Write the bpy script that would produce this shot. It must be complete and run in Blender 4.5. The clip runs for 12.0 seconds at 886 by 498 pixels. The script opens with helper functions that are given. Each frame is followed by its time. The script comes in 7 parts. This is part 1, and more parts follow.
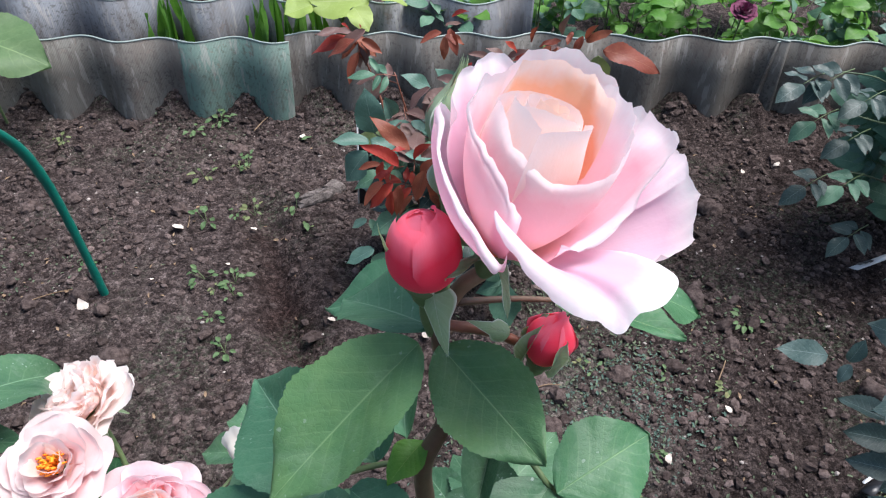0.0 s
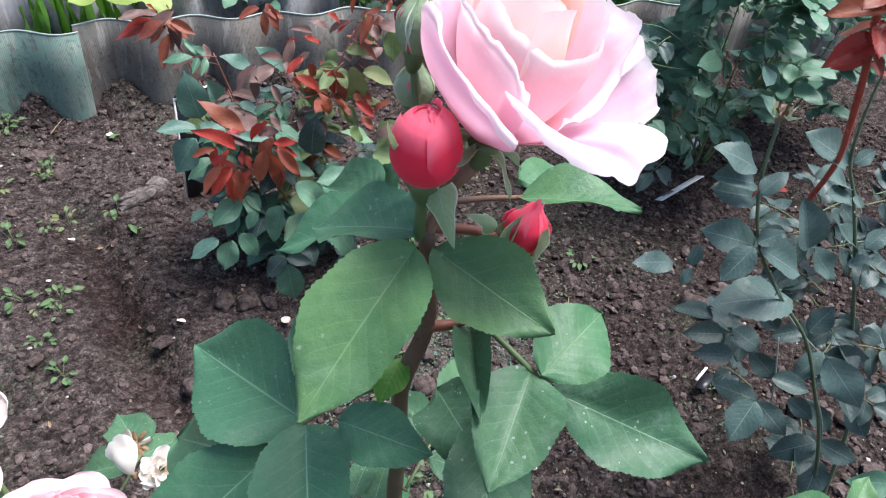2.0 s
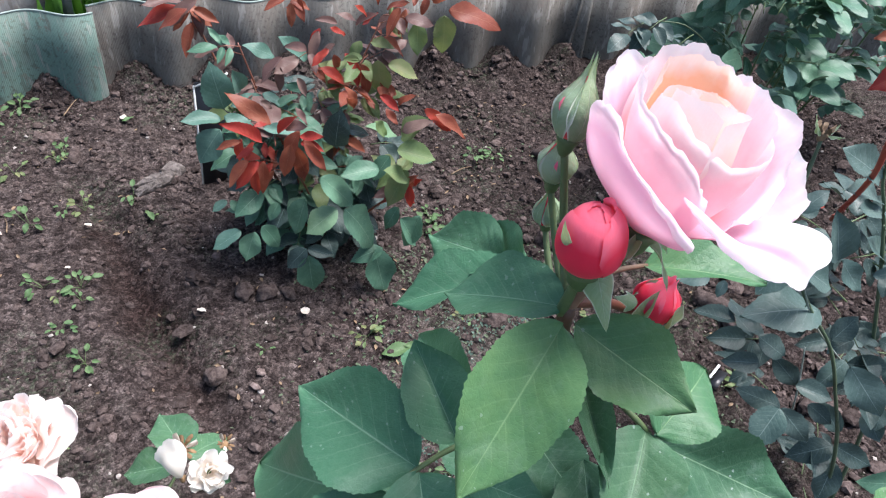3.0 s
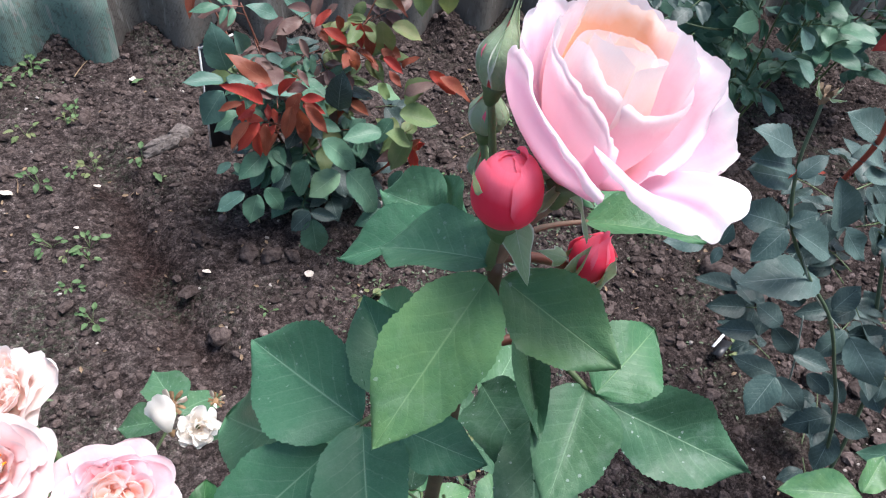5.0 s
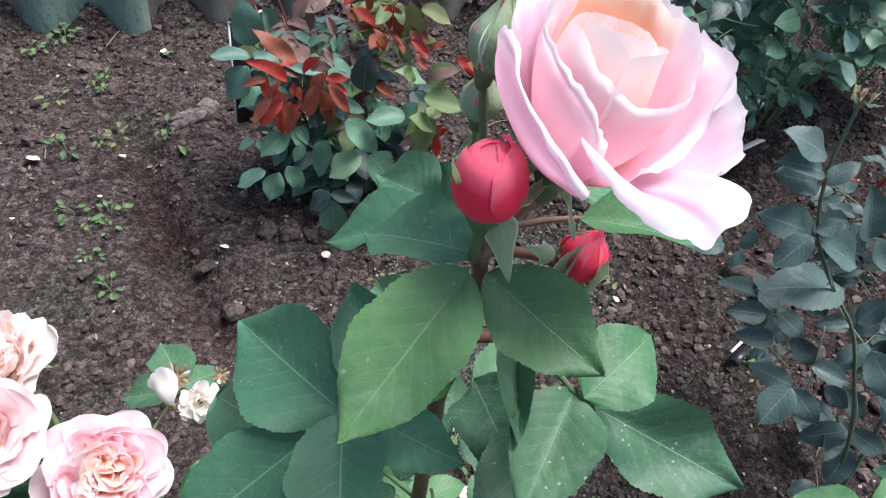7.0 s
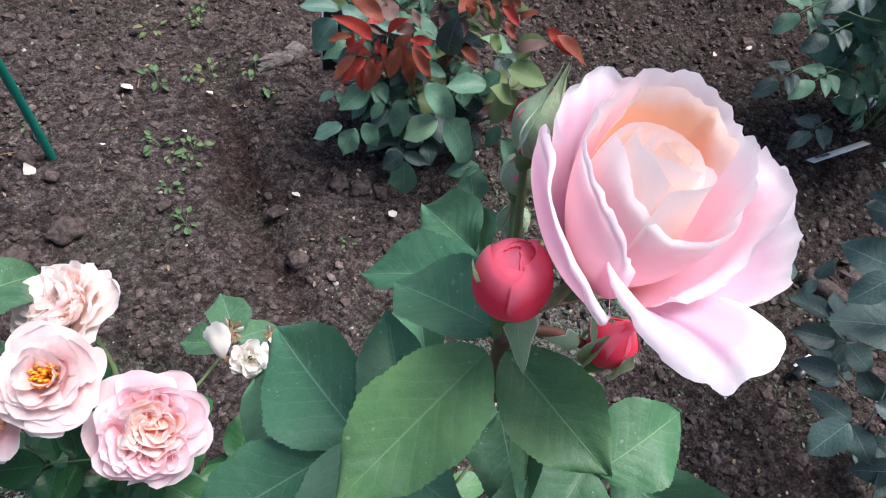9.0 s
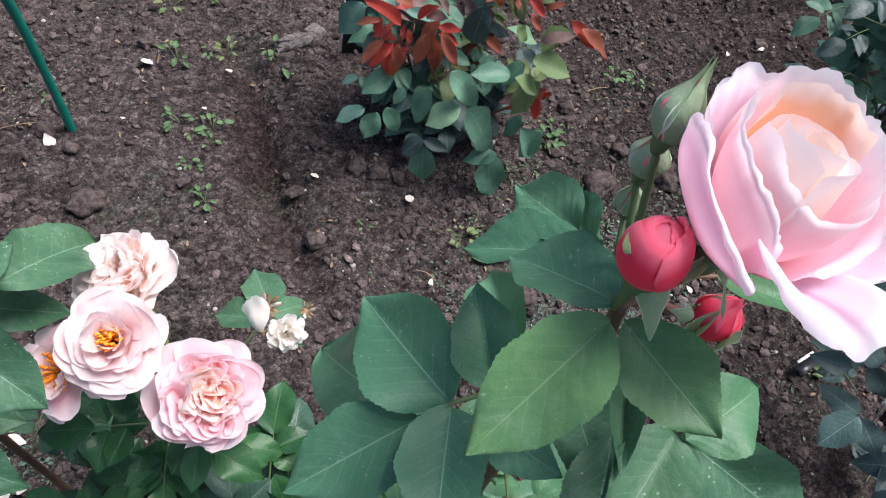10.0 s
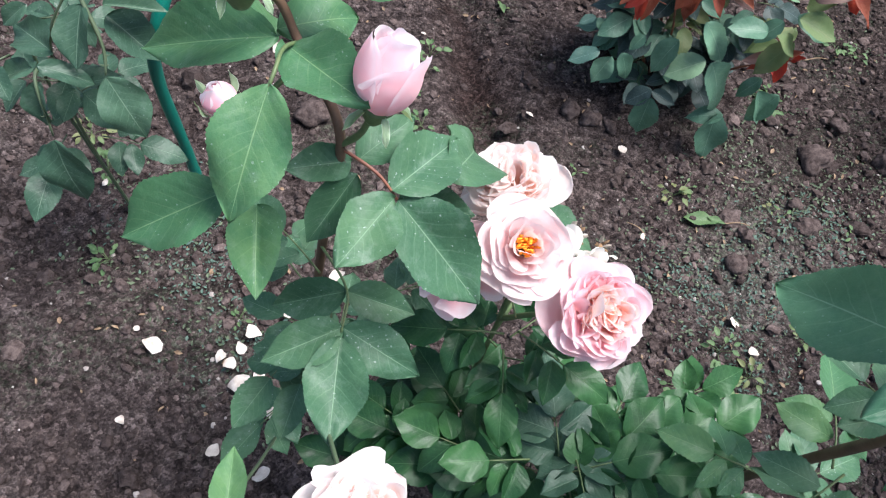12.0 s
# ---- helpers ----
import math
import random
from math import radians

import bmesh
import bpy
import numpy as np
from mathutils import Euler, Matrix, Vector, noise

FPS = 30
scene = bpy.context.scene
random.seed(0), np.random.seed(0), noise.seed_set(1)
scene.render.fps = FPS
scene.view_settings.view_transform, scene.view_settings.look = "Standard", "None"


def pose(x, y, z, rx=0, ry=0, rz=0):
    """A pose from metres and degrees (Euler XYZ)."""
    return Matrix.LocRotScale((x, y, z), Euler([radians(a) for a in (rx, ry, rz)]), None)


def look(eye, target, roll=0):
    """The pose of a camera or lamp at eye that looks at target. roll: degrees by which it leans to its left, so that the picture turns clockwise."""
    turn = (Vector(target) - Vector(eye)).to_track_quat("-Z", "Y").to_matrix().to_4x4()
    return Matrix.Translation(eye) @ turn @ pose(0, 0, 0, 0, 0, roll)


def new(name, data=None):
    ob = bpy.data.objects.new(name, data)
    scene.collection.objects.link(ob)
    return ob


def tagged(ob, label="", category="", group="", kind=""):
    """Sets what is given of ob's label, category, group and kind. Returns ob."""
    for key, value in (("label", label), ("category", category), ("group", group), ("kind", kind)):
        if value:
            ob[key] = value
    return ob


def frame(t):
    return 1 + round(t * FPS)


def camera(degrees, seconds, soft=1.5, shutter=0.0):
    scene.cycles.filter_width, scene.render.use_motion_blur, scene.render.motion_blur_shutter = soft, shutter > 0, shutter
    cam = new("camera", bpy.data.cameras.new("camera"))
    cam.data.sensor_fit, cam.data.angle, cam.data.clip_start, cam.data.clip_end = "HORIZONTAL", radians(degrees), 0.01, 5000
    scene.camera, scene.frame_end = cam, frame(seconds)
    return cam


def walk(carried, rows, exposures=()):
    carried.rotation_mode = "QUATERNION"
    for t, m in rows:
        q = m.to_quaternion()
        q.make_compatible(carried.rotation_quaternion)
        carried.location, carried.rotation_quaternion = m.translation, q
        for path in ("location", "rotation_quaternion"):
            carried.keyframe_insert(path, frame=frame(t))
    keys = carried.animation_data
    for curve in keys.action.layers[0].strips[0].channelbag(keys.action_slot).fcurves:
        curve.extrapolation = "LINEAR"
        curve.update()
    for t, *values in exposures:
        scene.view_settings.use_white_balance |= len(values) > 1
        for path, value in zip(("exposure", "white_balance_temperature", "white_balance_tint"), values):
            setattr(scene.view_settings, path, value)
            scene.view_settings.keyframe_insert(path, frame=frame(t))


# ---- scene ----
cam = camera(65.2, 12.0, 1.2)
PATH = [
    (0, (0.106, 0.101, 1.028), (0.117, 1.551, -0.35), 1.3),
    (0.5, (0.063, 0.119, 1.024), (0.202, 1.581, -0.334), 5.2),
    (1, (0.055, 0.107, 1.012), (0.287, 1.531, -0.374), 5.2),
    (1.5, (0.066, 0.089, 1.01), (0.464, 1.483, -0.367), 5.5),
    (2, (0.049, 0.082, 1.012), (0.565, 1.436, -0.367), 7.3),
    (2.5, (0.011, 0.094, 1.035), (0.535, 1.441, -0.347), 7.7),
    (3, (0.0, 0.116, 1.036), (0.533, 1.413, -0.39), 9.5),
    (3.5, (0.009, 0.141, 1.027), (0.591, 1.36, -0.448), 9.7),
    (3.7, (0.005, 0.14, 1.025), (0.595, 1.338, -0.464), 10.3),
    (5.3, (0.035, 0.101, 1.039), (0.485, 1.359, -0.449), 8.5),
    (5.5, (0.031, 0.1, 1.042), (0.506, 1.369, -0.429), 8.2),
    (6, (0.034, 0.099, 1.042), (0.472, 1.382, -0.428), 8.6),
    (6.5, (0.039, 0.109, 1.036), (0.438, 1.385, -0.452), 9.2),
    (7, (0.049, 0.111, 1.027), (0.436, 1.343, -0.501), 9.7),
    (7.5, (0.033, 0.103, 1.026), (0.372, 1.355, -0.496), 10.6),
    (7.7, (0.027, 0.104, 1.029), (0.336, 1.373, -0.486), 10.5),
    (9.3, (0.069, 0.148, 1.053), (0.241, 1.263, -0.598), 10.0),
    (9.5, (0.052, 0.147, 1.055), (0.237, 1.265, -0.593), 10.8),
    (10, (0.016, 0.13, 1.055), (0.228, 1.234, -0.599), 13.7),
    (10.5, (-0.038, 0.118, 1.048), (0.165, 1.196, -0.625), 15.3),
    (11, (-0.091, 0.118, 1.043), (0.092, 1.161, -0.653), 16.4),
    (11.5, (-0.153, 0.12, 1.026), (-0.027, 1.123, -0.7), 15.8),
    (12, (-0.231, 0.09, 1.009), (-0.185, 1.065, -0.737), 14.5),
]
EXPOSURES = [(0, 0.90), (1.5, 1.11), (2.5, 1.28), (3.7, 1.19), (6.5, 1.08), (7.5, 1.04), (9.5, 0.87), (11, 1.12), (12, 1.15)]
walk(cam, [(t, look(eye, target, roll)) for t, eye, target, roll in PATH], EXPOSURES)

# ---- sky and sun: bright overcast day ----
world = bpy.data.worlds.new("sky")
scene.world = world
world.use_nodes = True
wn = world.node_tree.nodes
sky = wn.new("ShaderNodeTexSky")
sky.sky_type = "NISHITA"
sky.sun_disc = False
sky.sun_elevation, sky.sun_rotation = radians(65), radians(72)
sky.air_density, sky.dust_density, sky.ozone_density = 1.0, 2.2, 1.0
world.node_tree.links.new(sky.outputs[0], wn["Background"].inputs[0])
wn["Background"].inputs[1].default_value = 0.100
sun = new("sun", bpy.data.lights.new("sun", "SUN"))
sun.data.energy, sun.data.angle, sun.data.color = 3.6, radians(32), (0.99, 0.975, 1.0)
sun.matrix_world = look((1.8, 0.6, 4.1), (0, 0, 0))


# ---- materials ----
def nodes_of(name):
    m = bpy.data.materials.new(name)
    m.use_nodes = True
    nt = m.node_tree
    return m, nt, nt.nodes["Principled BSDF"], nt.nodes["Material Output"]


def node(nt, kind, **inputs):
    n = nt.nodes.new(kind)
    for k, v in inputs.items():
        n.inputs[k.replace("_", " ")].default_value = v
    return n


def math_node(nt, op, a, b=None, clamp=False):
    n = nt.nodes.new("ShaderNodeMath")
    n.operation, n.use_clamp = op, clamp
    for i, v in enumerate((a, b)):
        if v is None:
            continue
        if isinstance(v, (int, float)):
            n.inputs[i].default_value = v
        else:
            nt.links.new(v, n.inputs[i])
    return n.outputs[0]


def mix_col(nt, f, a, b, blend="MIX"):
    n = nt.nodes.new("ShaderNodeMix")
    n.data_type, n.blend_type = "RGBA", blend
    for i, v in ((0, f), (6, a), (7, b)):
        if isinstance(v, (int, float)):
            n.inputs[i].default_value = v
        elif isinstance(v, tuple):
            n.inputs[i].default_value = (*v, 1)
        else:
            nt.links.new(v, n.inputs[i])
    return n.outputs[2]


def noise_fac(nt, scale, detail=4, rough=0.6, vec=None, distort=0.0):
    n = node(nt, "ShaderNodeTexNoise", Scale=scale, Detail=detail, Roughness=rough, Distortion=distort)
    if vec is not None:
        nt.links.new(vec, n.inputs["Vector"])
    return n.outputs[0]


def ramp(nt, f, stops):
    r = nt.nodes.new("ShaderNodeValToRGB")
    e = r.color_ramp.elements
    while len(e) < len(stops):
        e.new(0.5)
    for i, (p, c) in enumerate(stops):
        e[i].position = p
        e[i].color = (*c, 1) if isinstance(c, tuple) else (c, c, c, 1)
    nt.links.new(f, r.inputs[0])
    return r.outputs[0]


def obj_coords(nt):
    return nt.nodes.new("ShaderNodeNewGeometry").outputs["Position"]


def add_bump(nt, bsdf, height, strength, distance):
    b = node(nt, "ShaderNodeBump", Strength=strength, Distance=distance)
    nt.links.new(height, b.inputs["Height"])
    nt.links.new(b.outputs[0], bsdf.inputs["Normal"])
    return b.outputs[0]


def leaf_material(name, base, alt, vein, rough=0.5, spots=0.0, trans=0.14, coat=0.0, fringe=0.0):
    """Leaf blade: midrib and side veins from the blade's own coordinates, mottling, pale spray marks."""
    m, nt, b, out = nodes_of(name)
    uv = nt.nodes.new("ShaderNodeUVMap").outputs[0]
    sep = nt.nodes.new("ShaderNodeSeparateXYZ")
    nt.links.new(uv, sep.inputs[0])
    across = math_node(nt, "MULTIPLY", math_node(nt, "ABSOLUTE", math_node(nt, "SUBTRACT", sep.outputs[0], 0.5)), 2.0)
    pos = obj_coords(nt)
    wob = math_node(nt, "MULTIPLY", math_node(nt, "SUBTRACT", noise_fac(nt, 60, 2, 0.5, pos), 0.5), 0.7)
    s = math_node(nt, "ADD", math_node(nt, "SUBTRACT", math_node(nt, "MULTIPLY", sep.outputs[1], 8.0), math_node(nt, "MULTIPLY", across, 2.3)), wob)
    saw = math_node(nt, "ABSOLUTE", math_node(nt, "SUBTRACT", math_node(nt, "FRACT", s), 0.5))
    side = math_node(nt, "SUBTRACT", 1.0, math_node(nt, "MULTIPLY", saw, 14.0), True)
    side = math_node(nt, "MULTIPLY", side, math_node(nt, "SUBTRACT", 1.0, math_node(nt, "MULTIPLY", across, 0.9), True))
    mid = math_node(nt, "SUBTRACT", 1.0, math_node(nt, "MULTIPLY", across, 36.0), True)
    veins = math_node(nt, "MAXIMUM", math_node(nt, "MULTIPLY", side, 0.38), mid)
    info = nt.nodes.new("ShaderNodeObjectInfo")
    mott = noise_fac(nt, 45, 5, 0.65, pos)
    blend = math_node(nt, "ADD", math_node(nt, "MULTIPLY", math_node(nt, "SUBTRACT", mott, 0.38), 1.9), math_node(nt, "MULTIPLY", math_node(nt, "SUBTRACT", info.outputs["Random"], 0.5), 0.9), True)
    col = mix_col(nt, blend, base, alt)
    col = mix_col(nt, math_node(nt, "MULTIPLY", veins, 0.62), col, vein)
    fine = noise_fac(nt, 420, 3, 0.7, pos)
    col = mix_col(nt, math_node(nt, "MULTIPLY", math_node(nt, "SUBTRACT", fine, 0.4, True), 0.25, True), col, vein)
    net = nt.nodes.new("ShaderNodeTexVoronoi")
    net.feature = "DISTANCE_TO_EDGE"
    net.inputs["Scale"].default_value = 520.0
    nt.links.new(pos, net.inputs["Vector"])
    lines = math_node(nt, "SUBTRACT", 1.0, math_node(nt, "MULTIPLY", net.outputs["Distance"], 9.0), True)
    col = mix_col(nt, math_node(nt, "MULTIPLY", lines, 0.025), col, vein)
    rgh = math_node(nt, "ADD", rough - 0.12, math_node(nt, "MULTIPLY", noise_fac(nt, 90, 4, 0.6, pos), 0.25))
    if spots:
        v = node(nt, "ShaderNodeTexVoronoi", Scale=240.0, Randomness=1.0)
        nt.links.new(pos, v.inputs["Vector"])
        dots = math_node(nt, "LESS_THAN", math_node(nt, "ADD", v.outputs["Distance"], math_node(nt, "MULTIPLY", noise_fac(nt, 700, 2, 0.5, pos), 0.45)), 0.36)
        patch = math_node(nt, "GREATER_THAN", noise_fac(nt, 38, 3, 0.6, pos), 0.52)
        film = math_node(nt, "SUBTRACT", noise_fac(nt, 70, 6, 0.75, pos), 0.52, True)
        marks = math_node(nt, "ADD", math_node(nt, "MULTIPLY", math_node(nt, "MULTIPLY", dots, patch), spots * 0.5), math_node(nt, "MULTIPLY", film, spots * 0.9), True)
        col = mix_col(nt, marks, col, (0.42, 0.5, 0.46))
    if fringe:
        col = mix_col(nt, math_node(nt, "MULTIPLY", math_node(nt, "MULTIPLY", math_node(nt, "SUBTRACT", across, 0.84), 7.0, True), fringe), col, (0.74, 0.78, 0.70))
    nt.links.new(col, b.inputs["Base Color"])
    nt.links.new(rgh, b.inputs["Roughness"])
    b.inputs["Specular IOR Level"].default_value = 0.25
    b.inputs["Coat Weight"].default_value = coat
    b.inputs["Coat Roughness"].default_value = 0.32
    quilt = math_node(nt, "ADD", math_node(nt, "MULTIPLY", saw, 0.14), math_node(nt, "MULTIPLY", mott, 0.9))
    hgt = math_node(nt, "SUBTRACT", quilt, math_node(nt, "ADD", math_node(nt, "MULTIPLY", mid, 0.12), math_node(nt, "MULTIPLY", lines, 0.03)))
    nrm = add_bump(nt, b, hgt, 0.8, 0.0014)
    tr = nt.nodes.new("ShaderNodeBsdfTranslucent")
    nt.links.new(mix_col(nt, 0.5, col, (base[0] * 2.2, base[1] * 1.8, base[2] * 0.9)), tr.inputs[0])
    nt.links.new(nrm, tr.inputs["Normal"])
    mx = node(nt, "ShaderNodeMixShader", Fac=trans)
    nt.links.new(b.outputs[0], mx.inputs[1])
    nt.links.new(tr.outputs[0], mx.inputs[2])
    nt.links.new(mx.outputs[0], out.inputs[0])
    return m


def petal_material(name, base, face, rim, trans=0.54, reach=0.38):
    """Petal: colour runs from the claw to the rim along its length, fine ribs."""
    m, nt, b, out = nodes_of(name)
    uv = nt.nodes.new("ShaderNodeUVMap").outputs[0]
    sep = nt.nodes.new("ShaderNodeSeparateXYZ")
    nt.links.new(uv, sep.inputs[0])
    pos = obj_coords(nt)
    v = math_node(nt, "ADD", sep.outputs[1], math_node(nt, "MULTIPLY", math_node(nt, "SUBTRACT", noise_fac(nt, 90, 3, 0.6, pos), 0.5), 0.25))
    across = math_node(nt, "MULTIPLY", math_node(nt, "ABSOLUTE", math_node(nt, "SUBTRACT", sep.outputs[0], 0.5)), 2.0)
    v = math_node(nt, "ADD", v, math_node(nt, "MULTIPLY", math_node(nt, "POWER", across, 4.0), 0.22))
    col = ramp(nt, v, [(0.0, base), (reach, face), (max(0.72, reach + 0.04), face), (0.96, rim)])
    info = nt.nodes.new("ShaderNodeObjectInfo")
    col = mix_col(nt, math_node(nt, "MULTIPLY", info.outputs["Random"], 0.3), col, rim)
    ribs = node(nt, "ShaderNodeTexWave", Scale=9.0, Distortion=1.5, Detail=2.0)
    nt.links.new(uv, ribs.inputs["Vector"])
    col = mix_col(nt, math_node(nt, "MULTIPLY", ribs.outputs["Fac"], 0.04), col, face)
    nt.links.new(col, b.inputs["Base Color"])
    b.inputs["Roughness"].default_value = 0.6
    b.inputs["Specular IOR Level"].default_value = 0.2
    b.inputs["Sheen Weight"].default_value = 0.15
    nrm = add_bump(nt, b, math_node(nt, "ADD", math_node(nt, "MULTIPLY", ribs.outputs["Fac"], 0.02), noise_fac(nt, 160, 4, 0.6, pos)), 0.25, 0.0008)
    tr = nt.nodes.new("ShaderNodeBsdfTranslucent")
    nt.links.new(col, tr.inputs[0])
    nt.links.new(nrm, tr.inputs["Normal"])
    mx = node(nt, "ShaderNodeMixShader", Fac=trans)
    nt.links.new(b.outputs[0], mx.inputs[1])
    nt.links.new(tr.outputs[0], mx.inputs[2])
    nt.links.new(mx.outputs[0], out.inputs[0])
    return m


def plain_material(name, a, c, scale=60, rough=0.6, bump=0.3, dist=0.001, spec=0.4):
    """Two-tone surface with mottling and fine relief."""
    m, nt, b, out = nodes_of(name)
    pos = obj_coords(nt)
    n1 = noise_fac(nt, scale, 5, 0.65, pos)
    n2 = noise_fac(nt, scale * 7, 3, 0.6, pos)
    f = math_node(nt, "ADD", math_node(nt, "MULTIPLY", n1, 0.75), math_node(nt, "MULTIPLY", n2, 0.25))
    nt.links.new(ramp(nt, f, [(0.32, a), (0.68, c)]), b.inputs["Base Color"])
    b.inputs["Roughness"].default_value = rough
    b.inputs["Specular IOR Level"].default_value = spec
    add_bump(nt, b, f, bump, dist)
    return m


def soil_material():
    """Crumbly garden soil: three sizes of crumb, a darker trodden band, moss and pale grit."""
    m, nt, b, out = nodes_of("soil")
    pos = obj_coords(nt)
    big = noise_fac(nt, 2.6, 5, 0.6, pos)
    mid = noise_fac(nt, 34, 7, 0.68, pos, 0.5)
    fine = noise_fac(nt, 300, 7, 0.80, pos)
    col = ramp(nt, mid, [(0.36, (0.023, 0.0165, 0.0155)), (0.50, (0.066, 0.050, 0.0470)), (0.66, (0.128, 0.102, 0.096))])
    dry = ramp(nt, big, [(0.42, 0.0), (0.62, 1.0)])
    col = mix_col(nt, math_node(nt, "MULTIPLY", dry, 0.30), col, (0.105, 0.084, 0.080))
    sep = nt.nodes.new("ShaderNodeSeparateXYZ")
    nt.links.new(pos, sep.inputs[0])
    # darker reddish band along the furrow line
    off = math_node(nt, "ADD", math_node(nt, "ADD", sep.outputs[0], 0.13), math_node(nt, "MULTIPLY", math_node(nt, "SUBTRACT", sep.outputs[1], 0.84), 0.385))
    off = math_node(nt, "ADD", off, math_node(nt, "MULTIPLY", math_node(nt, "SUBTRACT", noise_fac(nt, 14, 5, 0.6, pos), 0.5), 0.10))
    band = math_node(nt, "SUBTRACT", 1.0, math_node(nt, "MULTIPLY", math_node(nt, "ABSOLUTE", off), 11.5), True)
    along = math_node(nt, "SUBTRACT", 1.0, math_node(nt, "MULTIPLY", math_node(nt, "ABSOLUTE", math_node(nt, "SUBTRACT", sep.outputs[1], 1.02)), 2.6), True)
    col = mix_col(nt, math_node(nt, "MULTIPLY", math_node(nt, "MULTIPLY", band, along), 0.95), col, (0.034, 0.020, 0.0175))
    # soil colour darkens with x, at the rear and along the flank
    darkish = math_node(nt, "MULTIPLY", math_node(nt, "SUBTRACT", math_node(nt, "ADD", sep.outputs[0], math_node(nt, "MULTIPLY", math_node(nt, "SUBTRACT", noise_fac(nt, 5, 5, 0.6, pos), 0.5), 0.7)), 0.26), 4.0, True)
    rear = math_node(nt, "MULTIPLY", math_node(nt, "SUBTRACT", sep.outputs[1], 0.80), 5.0, True)
    flank = math_node(nt, "MULTIPLY", math_node(nt, "SUBTRACT", sep.outputs[0], 0.48), 6.0, True)
    darkish = math_node(nt, "MULTIPLY", darkish, math_node(nt, "MAXIMUM", rear, flank))
    wander = math_node(nt, "MULTIPLY", math_node(nt, "SUBTRACT", noise_fac(nt, 1.8, 5, 0.6, pos), 0.5), 1.6)
    for axis, lim, slope in ((0, 2.2, -1.6), (1, 2.3, -1.6), (1, -0.1, 2.2)):
        edge = math_node(nt, "MULTIPLY", math_node(nt, "SUBTRACT", math_node(nt, "ADD", sep.outputs[axis], wander), lim), slope, True)
        darkish = math_node(nt, "MULTIPLY", darkish, edge)
    col = mix_col(nt, math_node(nt, "MULTIPLY", darkish, 0.55), col, (0.024, 0.017, 0.0155))
    cx = math_node(nt, "SUBTRACT", sep.outputs[0], 0.36)
    cy = math_node(nt, "MULTIPLY", math_node(nt, "SUBTRACT", sep.outputs[1], 0.73), 1.4)
    gap = math_node(nt, "SQRT", math_node(nt, "ADD", math_node(nt, "MULTIPLY", cx, cx), math_node(nt, "MULTIPLY", cy, cy)))
    gap = math_node(nt, "ADD", gap, math_node(nt, "MULTIPLY", math_node(nt, "SUBTRACT", noise_fac(nt, 16, 6, 0.7, pos), 0.5), 0.35))
    crust = math_node(nt, "MULTIPLY", math_node(nt, "SUBTRACT", 0.21, gap), 7.0, True)
    col = mix_col(nt, math_node(nt, "MULTIPLY", crust, 0.5), col, (0.165, 0.150, 0.135))
    # dark pits: shade in the crevices put into the soil colour
    col = mix_col(nt, math_node(nt, "MULTIPLY", ramp(nt, fine, [(0.34, 1.0), (0.46, 0.0)]), 0.65), col, (0.014, 0.009, 0.008))
    col = mix_col(nt, math_node(nt, "MULTIPLY", ramp(nt, fine, [(0.57, 0.0), (0.72, 1.0)]), 0.45), col, (0.26, 0.22, 0.20))
    moss = math_node(nt, "MULTIPLY", ramp(nt, noise_fac(nt, 4.2, 3, 0.5, pos), [(0.50, 0.0), (0.64, 1.0)]), ramp(nt, noise_fac(nt, 120, 4, 0.7, pos), [(0.48, 0.0), (0.6, 1.0)]))
    col = mix_col(nt, math_node(nt, "MULTIPLY", moss, 0.45), col, (0.060, 0.095, 0.055))
    h = math_node(nt, "ADD", math_node(nt, "MULTIPLY", mid, 0.45), math_node(nt, "MULTIPLY", fine, 0.42))
    for scale, weight in ((120.0, 0.55), (330.0, 0.55)):
        cell = node(nt, "ShaderNodeTexVoronoi", Scale=scale, Randomness=1.0)
        nt.links.new(pos, cell.inputs["Vector"])
        tone = nt.nodes.new("ShaderNodeSeparateColor")
        nt.links.new(cell.outputs["Color"], tone.inputs[0])
        col = mix_col(nt, weight, col, ramp(nt, tone.outputs[0], [(0.0, 0.18), (0.5, 0.85), (1.0, 2.1)]), "MULTIPLY")
        h = math_node(nt, "SUBTRACT", h, math_node(nt, "MULTIPLY", cell.outputs["Distance"], 0.30 * 120.0 / scale))
    nt.links.new(col, b.inputs["Base Color"])
    b.inputs["Roughness"].default_value = 0.85
    b.inputs["Specular IOR Level"].default_value = 0.06
    add_bump(nt, b, h, 1.0, 0.014)
    return m


def clod_material():
    m, nt, b, out = nodes_of("soil_clod")
    pos = obj_coords(nt)
    n1 = noise_fac(nt, 110, 6, 0.7, pos)
    col = ramp(nt, n1, [(0.32, (0.030, 0.021, 0.019)), (0.66, (0.130, 0.100, 0.093))])
    tone = nt.nodes.new("ShaderNodeNewGeometry").outputs["Random Per Island"]
    col = mix_col(nt, 0.75, col, ramp(nt, tone, [(0.0, 0.40), (0.6, 0.90), (0.94, 1.30), (1.0, 2.0)]), "MULTIPLY")
    nt.links.new(col, b.inputs["Base Color"])
    b.inputs["Roughness"].default_value = 0.9
    b.inputs["Specular IOR Level"].default_value = 0.06
    add_bump(nt, b, n1, 0.8, 0.004)
    return m


